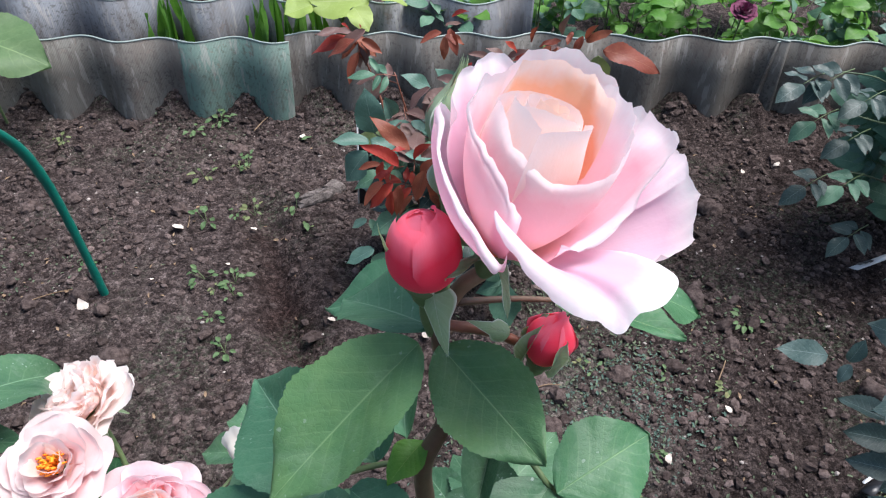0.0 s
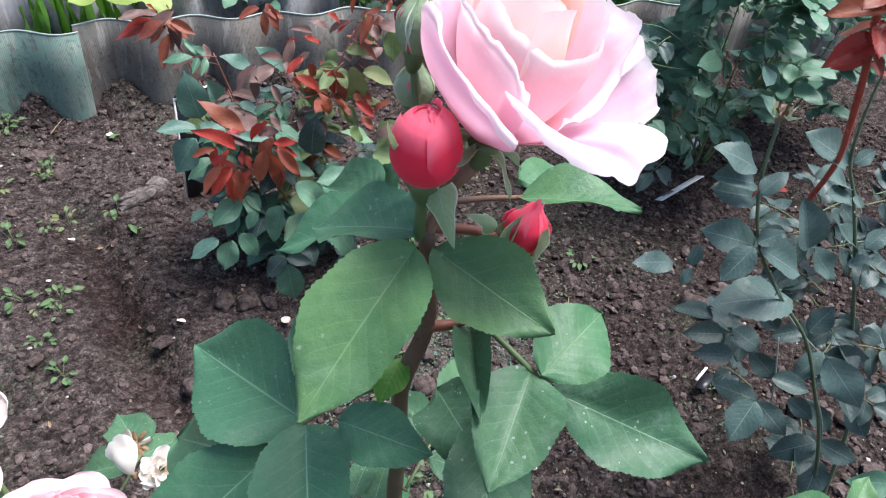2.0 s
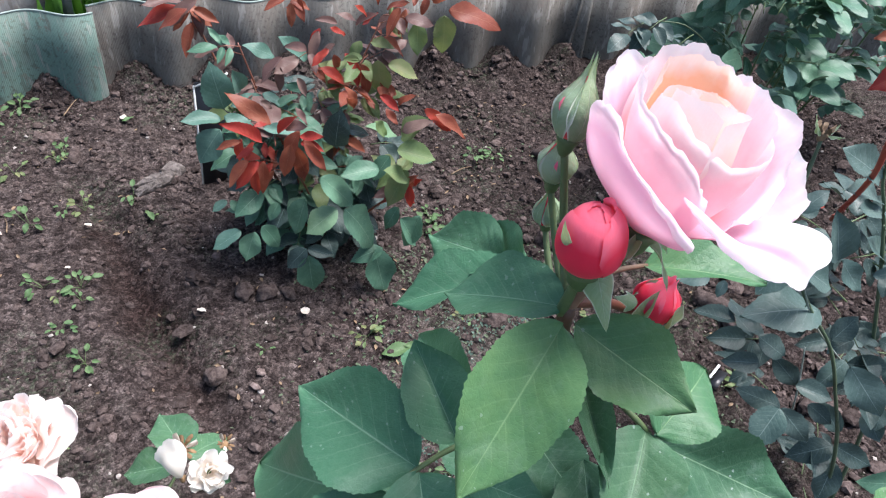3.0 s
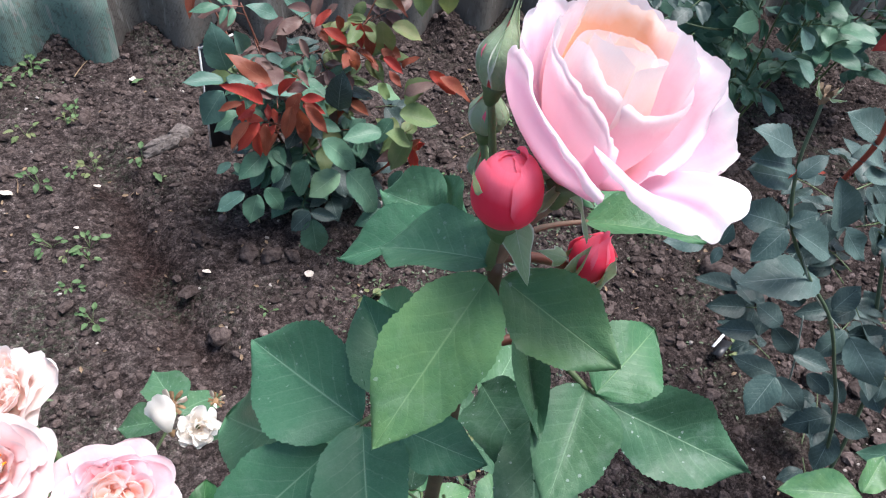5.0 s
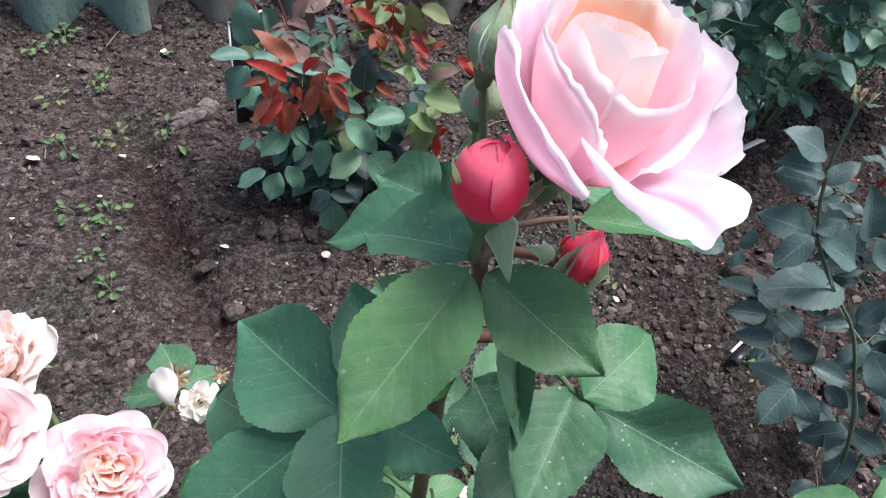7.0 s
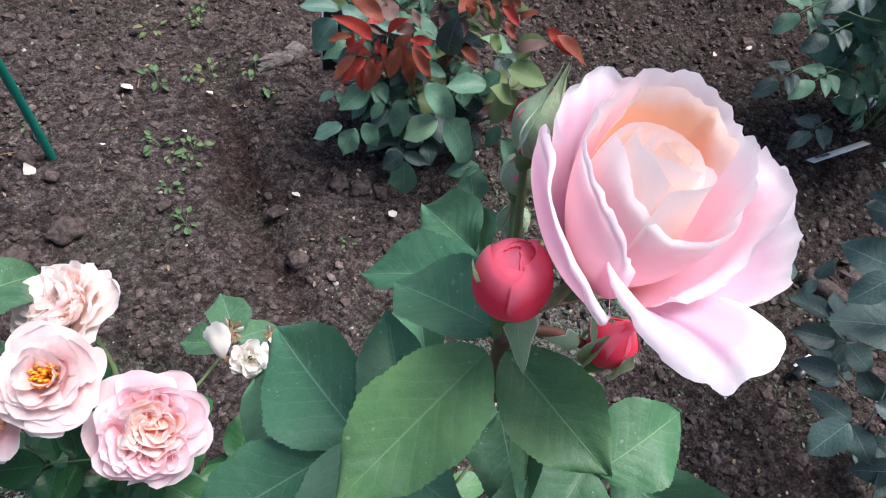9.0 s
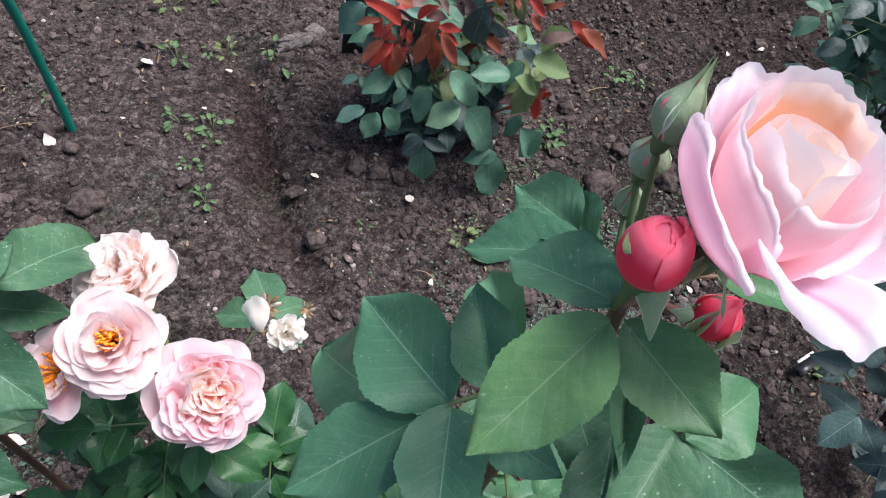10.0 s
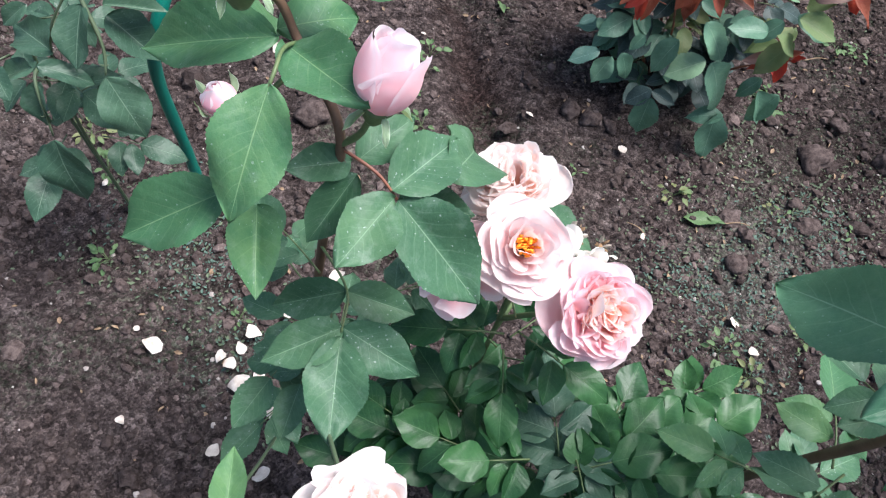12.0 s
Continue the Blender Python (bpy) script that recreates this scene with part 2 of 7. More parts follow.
def edging_material(name, clean, dirt, amount):
    """Corrugated plastic: fine upright ribs, dusty grime, scratches and pale lime streaks."""
    m, nt, b, out = nodes_of(name)
    pos = obj_coords(nt)
    mp = node(nt, "ShaderNodeMapping", Scale=(1.0, 1.0, 0.12))
    nt.links.new(pos, mp.inputs[0])
    streak = noise_fac(nt, 26, 6, 0.65, mp.outputs[0])
    grime = noise_fac(nt, 9, 6, 0.6, pos)
    f = math_node(nt, "ADD", math_node(nt, "MULTIPLY", streak, 0.5), math_node(nt, "MULTIPLY", grime, 0.5))
    col = mix_col(nt, ramp(nt, f, [(0.5 - amount, 0.0), (0.62 - amount * 0.5, 1.0)]), clean, dirt)
    speck = noise_fac(nt, 110, 4, 0.7, pos)
    blot = math_node(nt, "MULTIPLY", ramp(nt, speck, [(0.40, 1.0), (0.46, 0.0)]), ramp(nt, noise_fac(nt, 7, 4, 0.6, pos), [(0.36, 0.0), (0.54, 1.0)]))
    col = mix_col(nt, math_node(nt, "MULTIPLY", blot, 0.55), col, (0.05, 0.045, 0.04))
    drip = noise_fac(nt, 60, 3, 0.6, mp.outputs[0])
    col = mix_col(nt, math_node(nt, "MULTIPLY", ramp(nt, drip, [(0.58, 0.0), (0.63, 1.0)]), 0.5), col, (0.30, 0.29, 0.27))
    col = mix_col(nt, math_node(nt, "MULTIPLY", ramp(nt, drip, [(0.36, 1.0), (0.42, 0.0)]), 0.4), col, (0.07, 0.06, 0.052))
    mud = math_node(nt, "GREATER_THAN", noise_fac(nt, 34, 7, 0.7, pos, 0.5), 0.60)
    col = mix_col(nt, math_node(nt, "MULTIPLY", mud, 0.5), col, (0.15, 0.12, 0.105))
    col = mix_col(nt, math_node(nt, "MULTIPLY", ramp(nt, streak, [(0.62, 0.0), (0.75, 1.0)]), 0.35), col, (0.36, 0.36, 0.34))
    nt.links.new(col, b.inputs["Base Color"])
    b.inputs["Roughness"].default_value = 0.72
    b.inputs["Specular IOR Level"].default_value = 0.22
    rib = node(nt, "ShaderNodeTexWave", Scale=95.0, Distortion=0.6, Detail=1.0)
    nt.links.new(pos, rib.inputs["Vector"])
    add_bump(nt, b, math_node(nt, "ADD", math_node(nt, "MULTIPLY", rib.outputs["Fac"], 0.6), speck), 0.35, 0.0012)
    return m


M_LEAF = leaf_material("rose_leaf", (0.050, 0.142, 0.066), (0.106, 0.214, 0.084), (0.24, 0.38, 0.19), 0.44, 0.5)
M_COOL = leaf_material("cool_green_leaf", (0.050, 0.146, 0.082), (0.094, 0.208, 0.112), (0.24, 0.38, 0.26), 0.44, 0.4)
M_LEAF_SPRAYED = leaf_material("sprayed_leaf", (0.040, 0.108, 0.058), (0.080, 0.168, 0.084), (0.24, 0.38, 0.24), 0.46, 0.9)
M_GREEN2 = leaf_material("bush_leaf", (0.060, 0.142, 0.094), (0.128, 0.245, 0.160), (0.29, 0.42, 0.30), 0.42, 0.25)
M_TEAL = leaf_material("teal_leaf", (0.030, 0.054, 0.049), (0.060, 0.094, 0.087), (0.28, 0.37, 0.35), 0.40, 0.2, 0.12)
M_DARK = leaf_material("dark_leaf", (0.028, 0.070, 0.044), (0.058, 0.122, 0.076), (0.24, 0.34, 0.24), 0.38, 0.4)
# paler teal copy: light on the upper leaves put into the colour, plus dust
M_DUSTY_LIT = leaf_material("lit_dusty_leaf", (0.050, 0.093, 0.084), (0.090, 0.140, 0.128), (0.34, 0.42, 0.39), 0.45, 0.35, 0.12)
M_GLOSSY = leaf_material("glossy_leaf", (0.014, 0.062, 0.022), (0.040, 0.128, 0.040), (0.13, 0.26, 0.11), 0.38, 0.08, 0.16, 0.10)
M_YELLOW = leaf_material("yellow_green_leaf", (0.12, 0.18, 0.075), (0.23, 0.22, 0.105), (0.28, 0.30, 0.15), 0.5, 0.1, 0.25)
M_PURPLE = leaf_material("purple_leaf", (0.130, 0.072, 0.066), (0.175, 0.115, 0.095), (0.24, 0.17, 0.14), 0.45, 0.1)
M_RED = leaf_material("red_leaf", (0.26, 0.030, 0.026), (0.36, 0.062, 0.036), (0.34, 0.10, 0.07), 0.4, 0.0, 0.25)
M_RUST = leaf_material("rust_leaf", (0.195, 0.048, 0.032), (0.29, 0.098, 0.056), (0.38, 0.20, 0.12), 0.46, 0.05, 0.25)
M_BRIGHT = leaf_material("bright_leaf", (0.07, 0.20, 0.030), (0.14, 0.30, 0.060), (0.25, 0.40, 0.12), 0.45, 0.0, 0.3)
M_WEED = leaf_material("weed_leaf", (0.080, 0.150, 0.064), (0.140, 0.215, 0.098), (0.28, 0.40, 0.18), 0.5, 0.0, 0.25)
M_BLUISH = leaf_material("bluish_leaf", (0.070, 0.148, 0.116), (0.122, 0.222, 0.180), (0.30, 0.42, 0.36), 0.44, 0.3)
M_PALE = leaf_material("pale_leaf", (0.120, 0.215, 0.125), (0.185, 0.290, 0.180), (0.36, 0.46, 0.32), 0.44, 0.2)
M_LIME = leaf_material("lime_leaf", (0.26, 0.36, 0.09), (0.36, 0.45, 0.15), (0.48, 0.55, 0.25), 0.5, 0.0, 0.3)
M_SEPAL = leaf_material("sepal", (0.26, 0.38, 0.22), (0.36, 0.48, 0.32), (0.55, 0.62, 0.50), 0.6, 0.1, 0.25, 0.0, 0.8)
M_PETAL = petal_material("pink_petal", (0.95, 0.50, 0.38), (0.95, 0.57, 0.65), (0.98, 0.92, 0.93), trans=0.46)
M_PETAL_OUT = petal_material("outer_pink_petal", (0.92, 0.44, 0.63), (0.93, 0.59, 0.75), (0.98, 0.92, 0.94), trans=0.46, reach=0.45)
M_PETAL_AMBER = petal_material("amber_petal", (0.95, 0.30, 0.05), (0.96, 0.50, 0.25), (0.98, 0.80, 0.70), reach=0.80)
M_PETAL_CORE = petal_material("peach_petal", (0.95, 0.36, 0.12), (0.97, 0.69, 0.60), (0.98, 0.90, 0.88), reach=0.62)
M_PETAL_PALE = petal_material("pale_petal", (0.94, 0.48, 0.30), (0.90, 0.63, 0.63), (0.88, 0.77, 0.76))
M_PETAL_CREAM = petal_material("cream_petal", (0.92, 0.62, 0.42), (0.92, 0.70, 0.62), (0.94, 0.84, 0.79))
M_PETAL_LILAC = petal_material("lilac_pink_petal", (0.94, 0.48, 0.38), (0.93, 0.53, 0.58), (0.96, 0.80, 0.83))
M_BUD_RED = petal_material("red_bud_petal", (0.96, 0.26, 0.18), (1.0, 0.030, 0.095), (1.0, 0.22, 0.32), trans=0.40, reach=0.22)
M_PETAL_BUD = petal_material("salmon_bud_petal", (0.96, 0.58, 0.58), (0.97, 0.68, 0.72), (0.98, 0.88, 0.90))
M_PETAL_HEART = petal_material("heart_petal", (0.96, 0.56, 0.40), (0.96, 0.60, 0.48), (0.97, 0.88, 0.86), trans=0.55)
M_PETAL_FADED = petal_material("faded_petal", (0.95, 0.66, 0.52), (0.96, 0.77, 0.71), (0.98, 0.90, 0.88), trans=0.5)
M_PETAL_WITHERED = petal_material("withered_petal", (0.90, 0.74, 0.58), (0.90, 0.83, 0.75), (0.94, 0.90, 0.85), trans=0.4)
M_STAMEN = plain_material("stamens", (0.92, 0.22, 0.012), (0.98, 0.42, 0.03), 300, 0.6)
M_STEM = plain_material("rose_stem", (0.085, 0.048, 0.032), (0.155, 0.094, 0.062), 70, 0.5)
M_PEDUNCLE = plain_material("flower_stalk", (0.20, 0.11, 0.075), (0.31, 0.19, 0.13), 70, 0.5)
M_STEM_GREEN = plain_material("green_stem", (0.07, 0.12, 0.045), (0.13, 0.17, 0.075), 70, 0.5)
M_STEM_DULL = plain_material("dull_green_stem", (0.055, 0.085, 0.045), (0.095, 0.130, 0.075), 70, 0.5)
M_DUSTY_STALK = plain_material("dusty_stalk", (0.16, 0.19, 0.16), (0.26, 0.30, 0.26), 70, 0.6)
M_STEM_RED = plain_material("red_stem", (0.16, 0.045, 0.03), (0.24, 0.10, 0.06), 70, 0.45)
M_SHOOT = plain_material("young_red_shoot", (0.28, 0.040, 0.028), (0.40, 0.085, 0.050), 70, 0.42)
M_DRY = plain_material("dry_plant", (0.13, 0.075, 0.04), (0.32, 0.23, 0.15), 120, 0.8)
M_SCRAP = plain_material("weed_scraps", (0.048, 0.076, 0.044), (0.120, 0.150, 0.088), 40, 0.7)
M_MOSS = plain_material("moss", (0.040, 0.085, 0.066), (0.110, 0.165, 0.130), 40, 0.8)
M_WITHERED = plain_material("withered_flower", (0.10, 0.055, 0.030), (0.30, 0.19, 0.10), 160, 0.8)
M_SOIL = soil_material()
M_CLOD = clod_material()
M_STONE = plain_material("pale_stone", (0.26, 0.22, 0.20), (0.42, 0.38, 0.35), 60, 0.8, 0.5, 0.003)
M_FALLEN = plain_material("fallen_petal", (0.44, 0.36, 0.29), (0.68, 0.62, 0.56), 80, 0.7)
M_STAKE = plain_material("green_plastic", (0.000, 0.115, 0.085), (0.006, 0.155, 0.115), 40, 0.35, 0.2, 0.0006)
M_EDGE_GREY = edging_material("weathered_edging", (0.160, 0.157, 0.144), (0.128, 0.114, 0.101), 0.10)
M_EDGE_GREEN = edging_material("green_edging", (0.135, 0.215, 0.182), (0.150, 0.195, 0.168), 0.02)
M_EDGE_RIM = plain_material("edging_rim", (0.20, 0.27, 0.245), (0.32, 0.37, 0.345), 60, 0.5)
M_EDGE_SILVER = edging_material("silver_edging", (0.19, 0.205, 0.225), (0.15, 0.15, 0.155), 0.08)
M_BLACK = plain_material("black_plastic", (0.012, 0.013, 0.016), (0.022, 0.023, 0.028), 40, 0.35)
M_WHITE = plain_material("white_plastic", (0.62, 0.63, 0.64), (0.78, 0.78, 0.77), 60, 0.5)
M_INK = plain_material("ink", (0.05, 0.05, 0.05), (0.10, 0.10, 0.10), 60, 0.7)


# ---- mesh tools ----
def part(name, bm, material, parent=None, label=""):
    me = bpy.data.meshes.new(name)
    for f in bm.faces:
        f.smooth = True
    bm.to_mesh(me)
    bm.free()
    me.materials.append(material)
    ob = new(name, me)
    ob.parent = parent
    if parent is not None and parent.type == "EMPTY":
        ob.location = -parent.location
    return tagged(ob, label)


def share(name, mesh, parent, m):
    ob = new(name, mesh)
    ob.parent = parent
    ob.matrix_basis = m
    return ob


def thing(name, label, category, place=(0, 0, 0), group=""):
    ob = new(name)
    ob.empty_display_size = 0.05
    ob.location = place
    return tagged(ob, label, category, group)


def grid_mesh(name, nu, nv, fn, material, thick=0.0):
    """A sheet of nu x nv cells from fn(u, v), u and v in 0..1, with blade coordinates."""
    us, vs = np.linspace(0, 1, nu + 1), np.linspace(0, 1, nv + 1)
    verts = [fn(u, v) for v in vs for u in us]
    w = nu + 1
    faces = [(j * w + i, j * w + i + 1, (j + 1) * w + i + 1, (j + 1) * w + i) for j in range(nv) for i in range(nu)]
    me = bpy.data.meshes.new(name)
    me.from_pydata(verts, [], faces)
    lay = me.uv_layers.new(name="UVMap")
    flat = np.empty(2 * len(me.loops))
    idx = np.empty(len(me.loops), dtype=np.int32)
    me.loops.foreach_get("vertex_index", idx)
    flat[0::2], flat[1::2] = us[idx % w], vs[idx // w]
    lay.data.foreach_set("uv", flat)
    me.polygons.foreach_set("use_smooth", [True] * len(faces))
    me.materials.append(material)
    me.update()
    return me


def smooth_line(points, steps=5):
    """Catmull-Rom line through points."""
    p = [np.array(q, float) for q in points]
    p = [2 * p[0] - p[1]] + p + [2 * p[-1] - p[-2]]
    out = []
    for i in range(1, len(p) - 2):
        for k in range(steps):
            t = k / steps
            a, b, c, d = p[i - 1 : i + 3]
            out.append(0.5 * (2 * b + (c - a) * t + (2 * a - 5 * b + 4 * c - d) * t * t + (3 * b - a - 3 * c + d) * t ** 3))
    out.append(p[-2])
    return out


def tube(bm, points, r0, r1, sides=8, steps=5, knots=0.0):
    line = smooth_line(points, steps) if steps > 1 else [np.array(q, float) for q in points]
    rings = []
    for i, q in enumerate(line):
        d = line[min(i + 1, len(line) - 1)] - line[max(i - 1, 0)]
        d = Vector(d).normalized()
        a = d.orthogonal().normalized()
        if rings:
            a = (last - d * last.dot(d)).normalized()
        last = a
        b = d.cross(a)
        r = r0 + (r1 - r0) * i / (len(line) - 1)
        r *= 1 + knots * (noise.noise(Vector(q) * 60) )
        rings.append([bm.verts.new(Vector(q) + r * (math.cos(k * math.tau / sides) * a + math.sin(k * math.tau / sides) * b)) for k in range(sides)])
    for A, B in zip(rings, rings[1:]):
        for k in range(sides):
            bm.faces.new((A[k], A[(k + 1) % sides], B[(k + 1) % sides], B[k]))
    bm.faces.new(rings[0][::-1])
    bm.faces.new(rings[-1])


def stem(parent, points, r0, r1, material, name="stem", thorns=0, seed=1):
    bm = bmesh.new()
    tube(bm, points, r0, r1, 8, 6, 0.15)
    rnd = random.Random(seed)
    line = smooth_line(points, 12)
    for _ in range(thorns):
        i = rnd.randrange(1, len(line) - 2)
        q = Vector(line[i])
        d = (Vector(line[i + 1]) - q).normalized()
        o = d.orthogonal().normalized()
        o.rotate(Matrix.Rotation(rnd.uniform(0, 6.28), 3, d))
        L = rnd.uniform(0.002, 0.005)
        tube(bm, [q + o * r1 * 0.5, q + o * (r1 + L * 0.6) - d * L * 0.1, q + o * (r1 + L) - d * L * 0.4], L * 0.3, L * 0.03, 5, 1)
    return part(name, bm, material, parent)


# ---- leaves ----
LEAF_MESHES = {}


def leaf_mesh(material, kind, fine):
    """One blade: y from stalk to tip in 0..1, x across, toothed rim; kinds differ in fold, droop and twist."""
    key = (material.name, kind, fine)
    if key in LEAF_MESHES:
        return LEAF_MESHES[key]
    fold, droop, twist, wave = ((0.26, 0.12, 0.10, 0.03), (0.10, 0.24, -0.15, 0.05), (0.40, 0.08, 0.16, 0.025), (0.20, -0.05, -0.10, 0.055), (0.08, 0.36, 0.18, 0.045))[kind % 5]
    if not fine:
        fold, droop, twist, wave = fold * 0.65, droop * 0.9, twist * 0.7, wave * 0.8
    nu, nv = (10, 66) if fine else (4, 39)
    teeth = 26 if fine else 13

    def fn(u, v):
        x = 2 * u - 1
        bend = 0.05 * math.sin(kind * 2.3)
        w = 0.45 * max(0.0, math.sin(math.pi * v ** (0.84 + bend))) ** (0.72 if fine else 0.76)
        w *= 1 - 0.20 * max(0.0, (v - 0.72) / 0.28) ** 1.5
        saw = (v * teeth) % 1.0
        e = abs(x) ** 6
        w *= 1 + e * ((0.050 if fine else 0.10) * (saw - 0.5) + 0.030 * math.sin(v * 11 + kind * 3 + x) + 0.018 * math.sin(v * 23 + kind + 2 * x))
        X = x * w
        z = fold * abs(X) * (1 + 0.4 * math.sin(v * 4)) + 0.0022 * abs(x) * math.cos((v * 7 - abs(x) * 1.5) * math.tau) - droop * v * v + wave * math.sin(v * 9 + kind * 2 + 2 * x) * abs(x) + twist * X * (v - 0.4)
        return (X, v * (1 - 0.02 * e), z)

    me = grid_mesh("leaf", nu, nv, fn, material)
    LEAF_MESHES[key] = me
    return me


def blade_matrix(base, tip, width, up, roll=0.0):
    base, tip = Vector(base), Vector(tip)
    y = tip - base
    L = y.length
    y.normalize()
    z = Vector(up) - y * Vector(up).dot(y)
    z = z.normalized() if z.length > 1e-4 else y.orthogonal().normalized()
    x = y.cross(z)
    if roll:
        R = Matrix.Rotation(roll, 3, y)
        x, z = R @ x, R @ z
    W = L * width
    m = Matrix(((x.x * W, y.x * L, z.x * L, base.x), (x.y * W, y.y * L, z.y * L, base.y), (x.z * W, y.z * L, z.z * L, base.z), (0, 0, 0, 1)))
    return m


LEAF_COUNT = [0]


def leaflet(parent, base, tip, width, material, up=(-0.10, -0.40, 0.92), roll=None, kind=None, fine=False, name="leaf"):
    LEAF_COUNT[0] += 1
    k = LEAF_COUNT[0]
    rnd = random.Random(k * 7 + 3)
    roll = rnd.uniform(-0.3, 0.3) if roll is None else roll
    kind = k if kind is None else kind
    off = Vector(parent.location)
    m = blade_matrix(Vector(base) - off, Vector(tip) - off, width, up, roll)
    return share(name, leaf_mesh(material, kind % 5, fine), parent, m)


def compound(parent, base, tip, size, material, up=(0, 0, 1), n=5, seed=0, stalk=M_STEM_GREEN, width=0.66, fine=False):
    """A rose leaf: a thin stalk with pairs of leaflets and one at the end."""
    rnd = random.Random(seed)
    b, t = Vector(base), Vector(tip)
    d = (t - b)
    L = d.length
    d.normalize()
    z = (Vector(up) - d * Vector(up).dot(d)).normalized()
    x = d.cross(z)
    mid = b + d * L * 0.5 + z * L * 0.06
    bm = bmesh.new()
    tube(bm, [b, mid, t], 0.0011, 0.0006, 5, 3)
    part("leaf_stalk", bm, stalk, parent)
    pairs = (n - 1) // 2
    for i in range(pairs):
        f = 0.45 + 0.5 * i / max(1, pairs - 0.4)
        q = b + d * L * f + z * L * 0.05
        for s in (-1, 1):
            out = (x * s * 1.0 + d * rnd.uniform(0.25, 0.6) - z * rnd.uniform(0.0, 0.35)).normalized()
            S = size * rnd.uniform(0.75, 1.0)
            leaflet(parent, q + out * 0.003, q + out * S, width * rnd.uniform(0.9, 1.1), material, up=z, roll=rnd.uniform(-0.4, 0.4), fine=fine)
    end = (d - z * rnd.uniform(0.0, 0.3)).normalized()
    leaflet(parent, t, t + end * size * 1.12, width, material, up=z, fine=fine)


# ---- petals ----
def petal_mesh(material, half, base_r, belly_r, rim_r, height, curl=0.0, ruffle=0.02, seed=0, dip=0.35, nu=14, nv=16, point=0.0, at=0.55, skew=0.0, dome=False):
    """One petal round the flower's axis: half its angle in degrees, radii at claw, belly and rim, height, outward roll of the rim."""
    rnd = random.Random(seed)
    ph = [rnd.uniform(0, 6.28) for _ in range(4)]
    A = radians(half)

    def fn(u, v):
        x = 2 * u - 1
        top = 1 - dip * abs(x) ** 3.0 + point * (1 - abs(x)) * 0.3
        top += ruffle * math.sin(3 * x + ph[0]) + ruffle * 0.6 * math.sin(9 * x + ph[1]) * abs(x)
        top *= 1 - skew * (x + 1) / 2
        s = v * top
        if s < at:
            k = s / at
            r = base_r + (belly_r - base_r) * math.sin(k * math.pi / 2) ** 0.9
        else:
            k = (s - at) / (1 - at)
            r = belly_r + (rim_r - belly_r) * k * k * (3 - 2 * k) if k < 1 else rim_r
            if dome:
                r = rim_r + (belly_r - rim_r) * math.sqrt(max(0.0, 1 - min(1.0, k) ** 2.1))
        z = height * (s ** 1.15)
        if curl and v > 0.7:
            k = (v - 0.7) / 0.3
            a = k * curl * (1.0 + 0.35 * math.sin(2.2 * x + ph[2]))
            rr = height * 0.15
            r += rr * math.sin(min(a, 2.6)) * 1.2
            z += rr * (math.cos(min(a, 2.6)) - 1) * 1.1
        r += belly_r * ruffle * 1.5 * math.sin(4 * x + 5 * v + ph[3]) * v
        z += height * ruffle * (0.35 * math.sin(17 * x + ph[2]) + 0.3 * math.sin(29 * x + ph[1])) * v ** 6
        if not dome:
            r += belly_r * 0.10 * abs(x) ** 2 * v
        a = A * x * (0.55 + 0.45 * min(1, v * 1.6))
        return (r * math.cos(a), r * math.sin(a), z)

    return grid_mesh("petal", nu, nv, fn, material)


def axis_matrix(origin, axis):
    z = Vector(axis).normalized()
    x = (Vector((1, 0, 0)) - z * z.x).normalized()
    y = z.cross(x)
    return Matrix(((x.x, y.x, z.x, origin[0]), (x.y, y.y, z.y, origin[1]), (x.z, y.z, z.z, origin[2]), (0, 0, 0, 1)))


def calyx(parent, origin, axis, radius, name="bloom", material=M_STEM_GREEN, label=""):
    """The green cup under a flower; its petals hang on it."""
    bm = bmesh.new()
    prof = [(0.15, -1.5), (0.35, -1.35), (0.62, -0.9), (0.70, -0.45), (0.95, -0.05), (0.80, 0.18), (0.25, 0.30)]
    rings = []
    for r, z in prof:
        rings.append([bm.verts.new((r * radius * math.cos(k * math.tau / 14), r * radius * math.sin(k * math.tau / 14), z * radius)) for k in range(14)])
    for A, B in zip(rings, rings[1:]):
        for k in range(14):
            bm.faces.new((A[k], A[(k + 1) % 14], B[(k + 1) % 14], B[k]))
    bm.faces.new(rings[0][::-1])
    bm.faces.new(rings[-1])
    ob = part(name, bm, material, parent, label)
    off = Vector(parent.location)
    ob.matrix_basis = axis_matrix(Vector(origin) - off, axis)
    return ob


def petal(bloom, mesh, azimuth, lean=0.0, lift=0.0):
    """Hangs a petal on the bloom at an angle round its axis, leaning outwards."""
    return share("petal", mesh, bloom, Matrix.Rotation(radians(azimuth), 4, "Z") @ Matrix.Translation((0, 0, lift)) @ Matrix.Rotation(radians(lean), 4, "Y"))


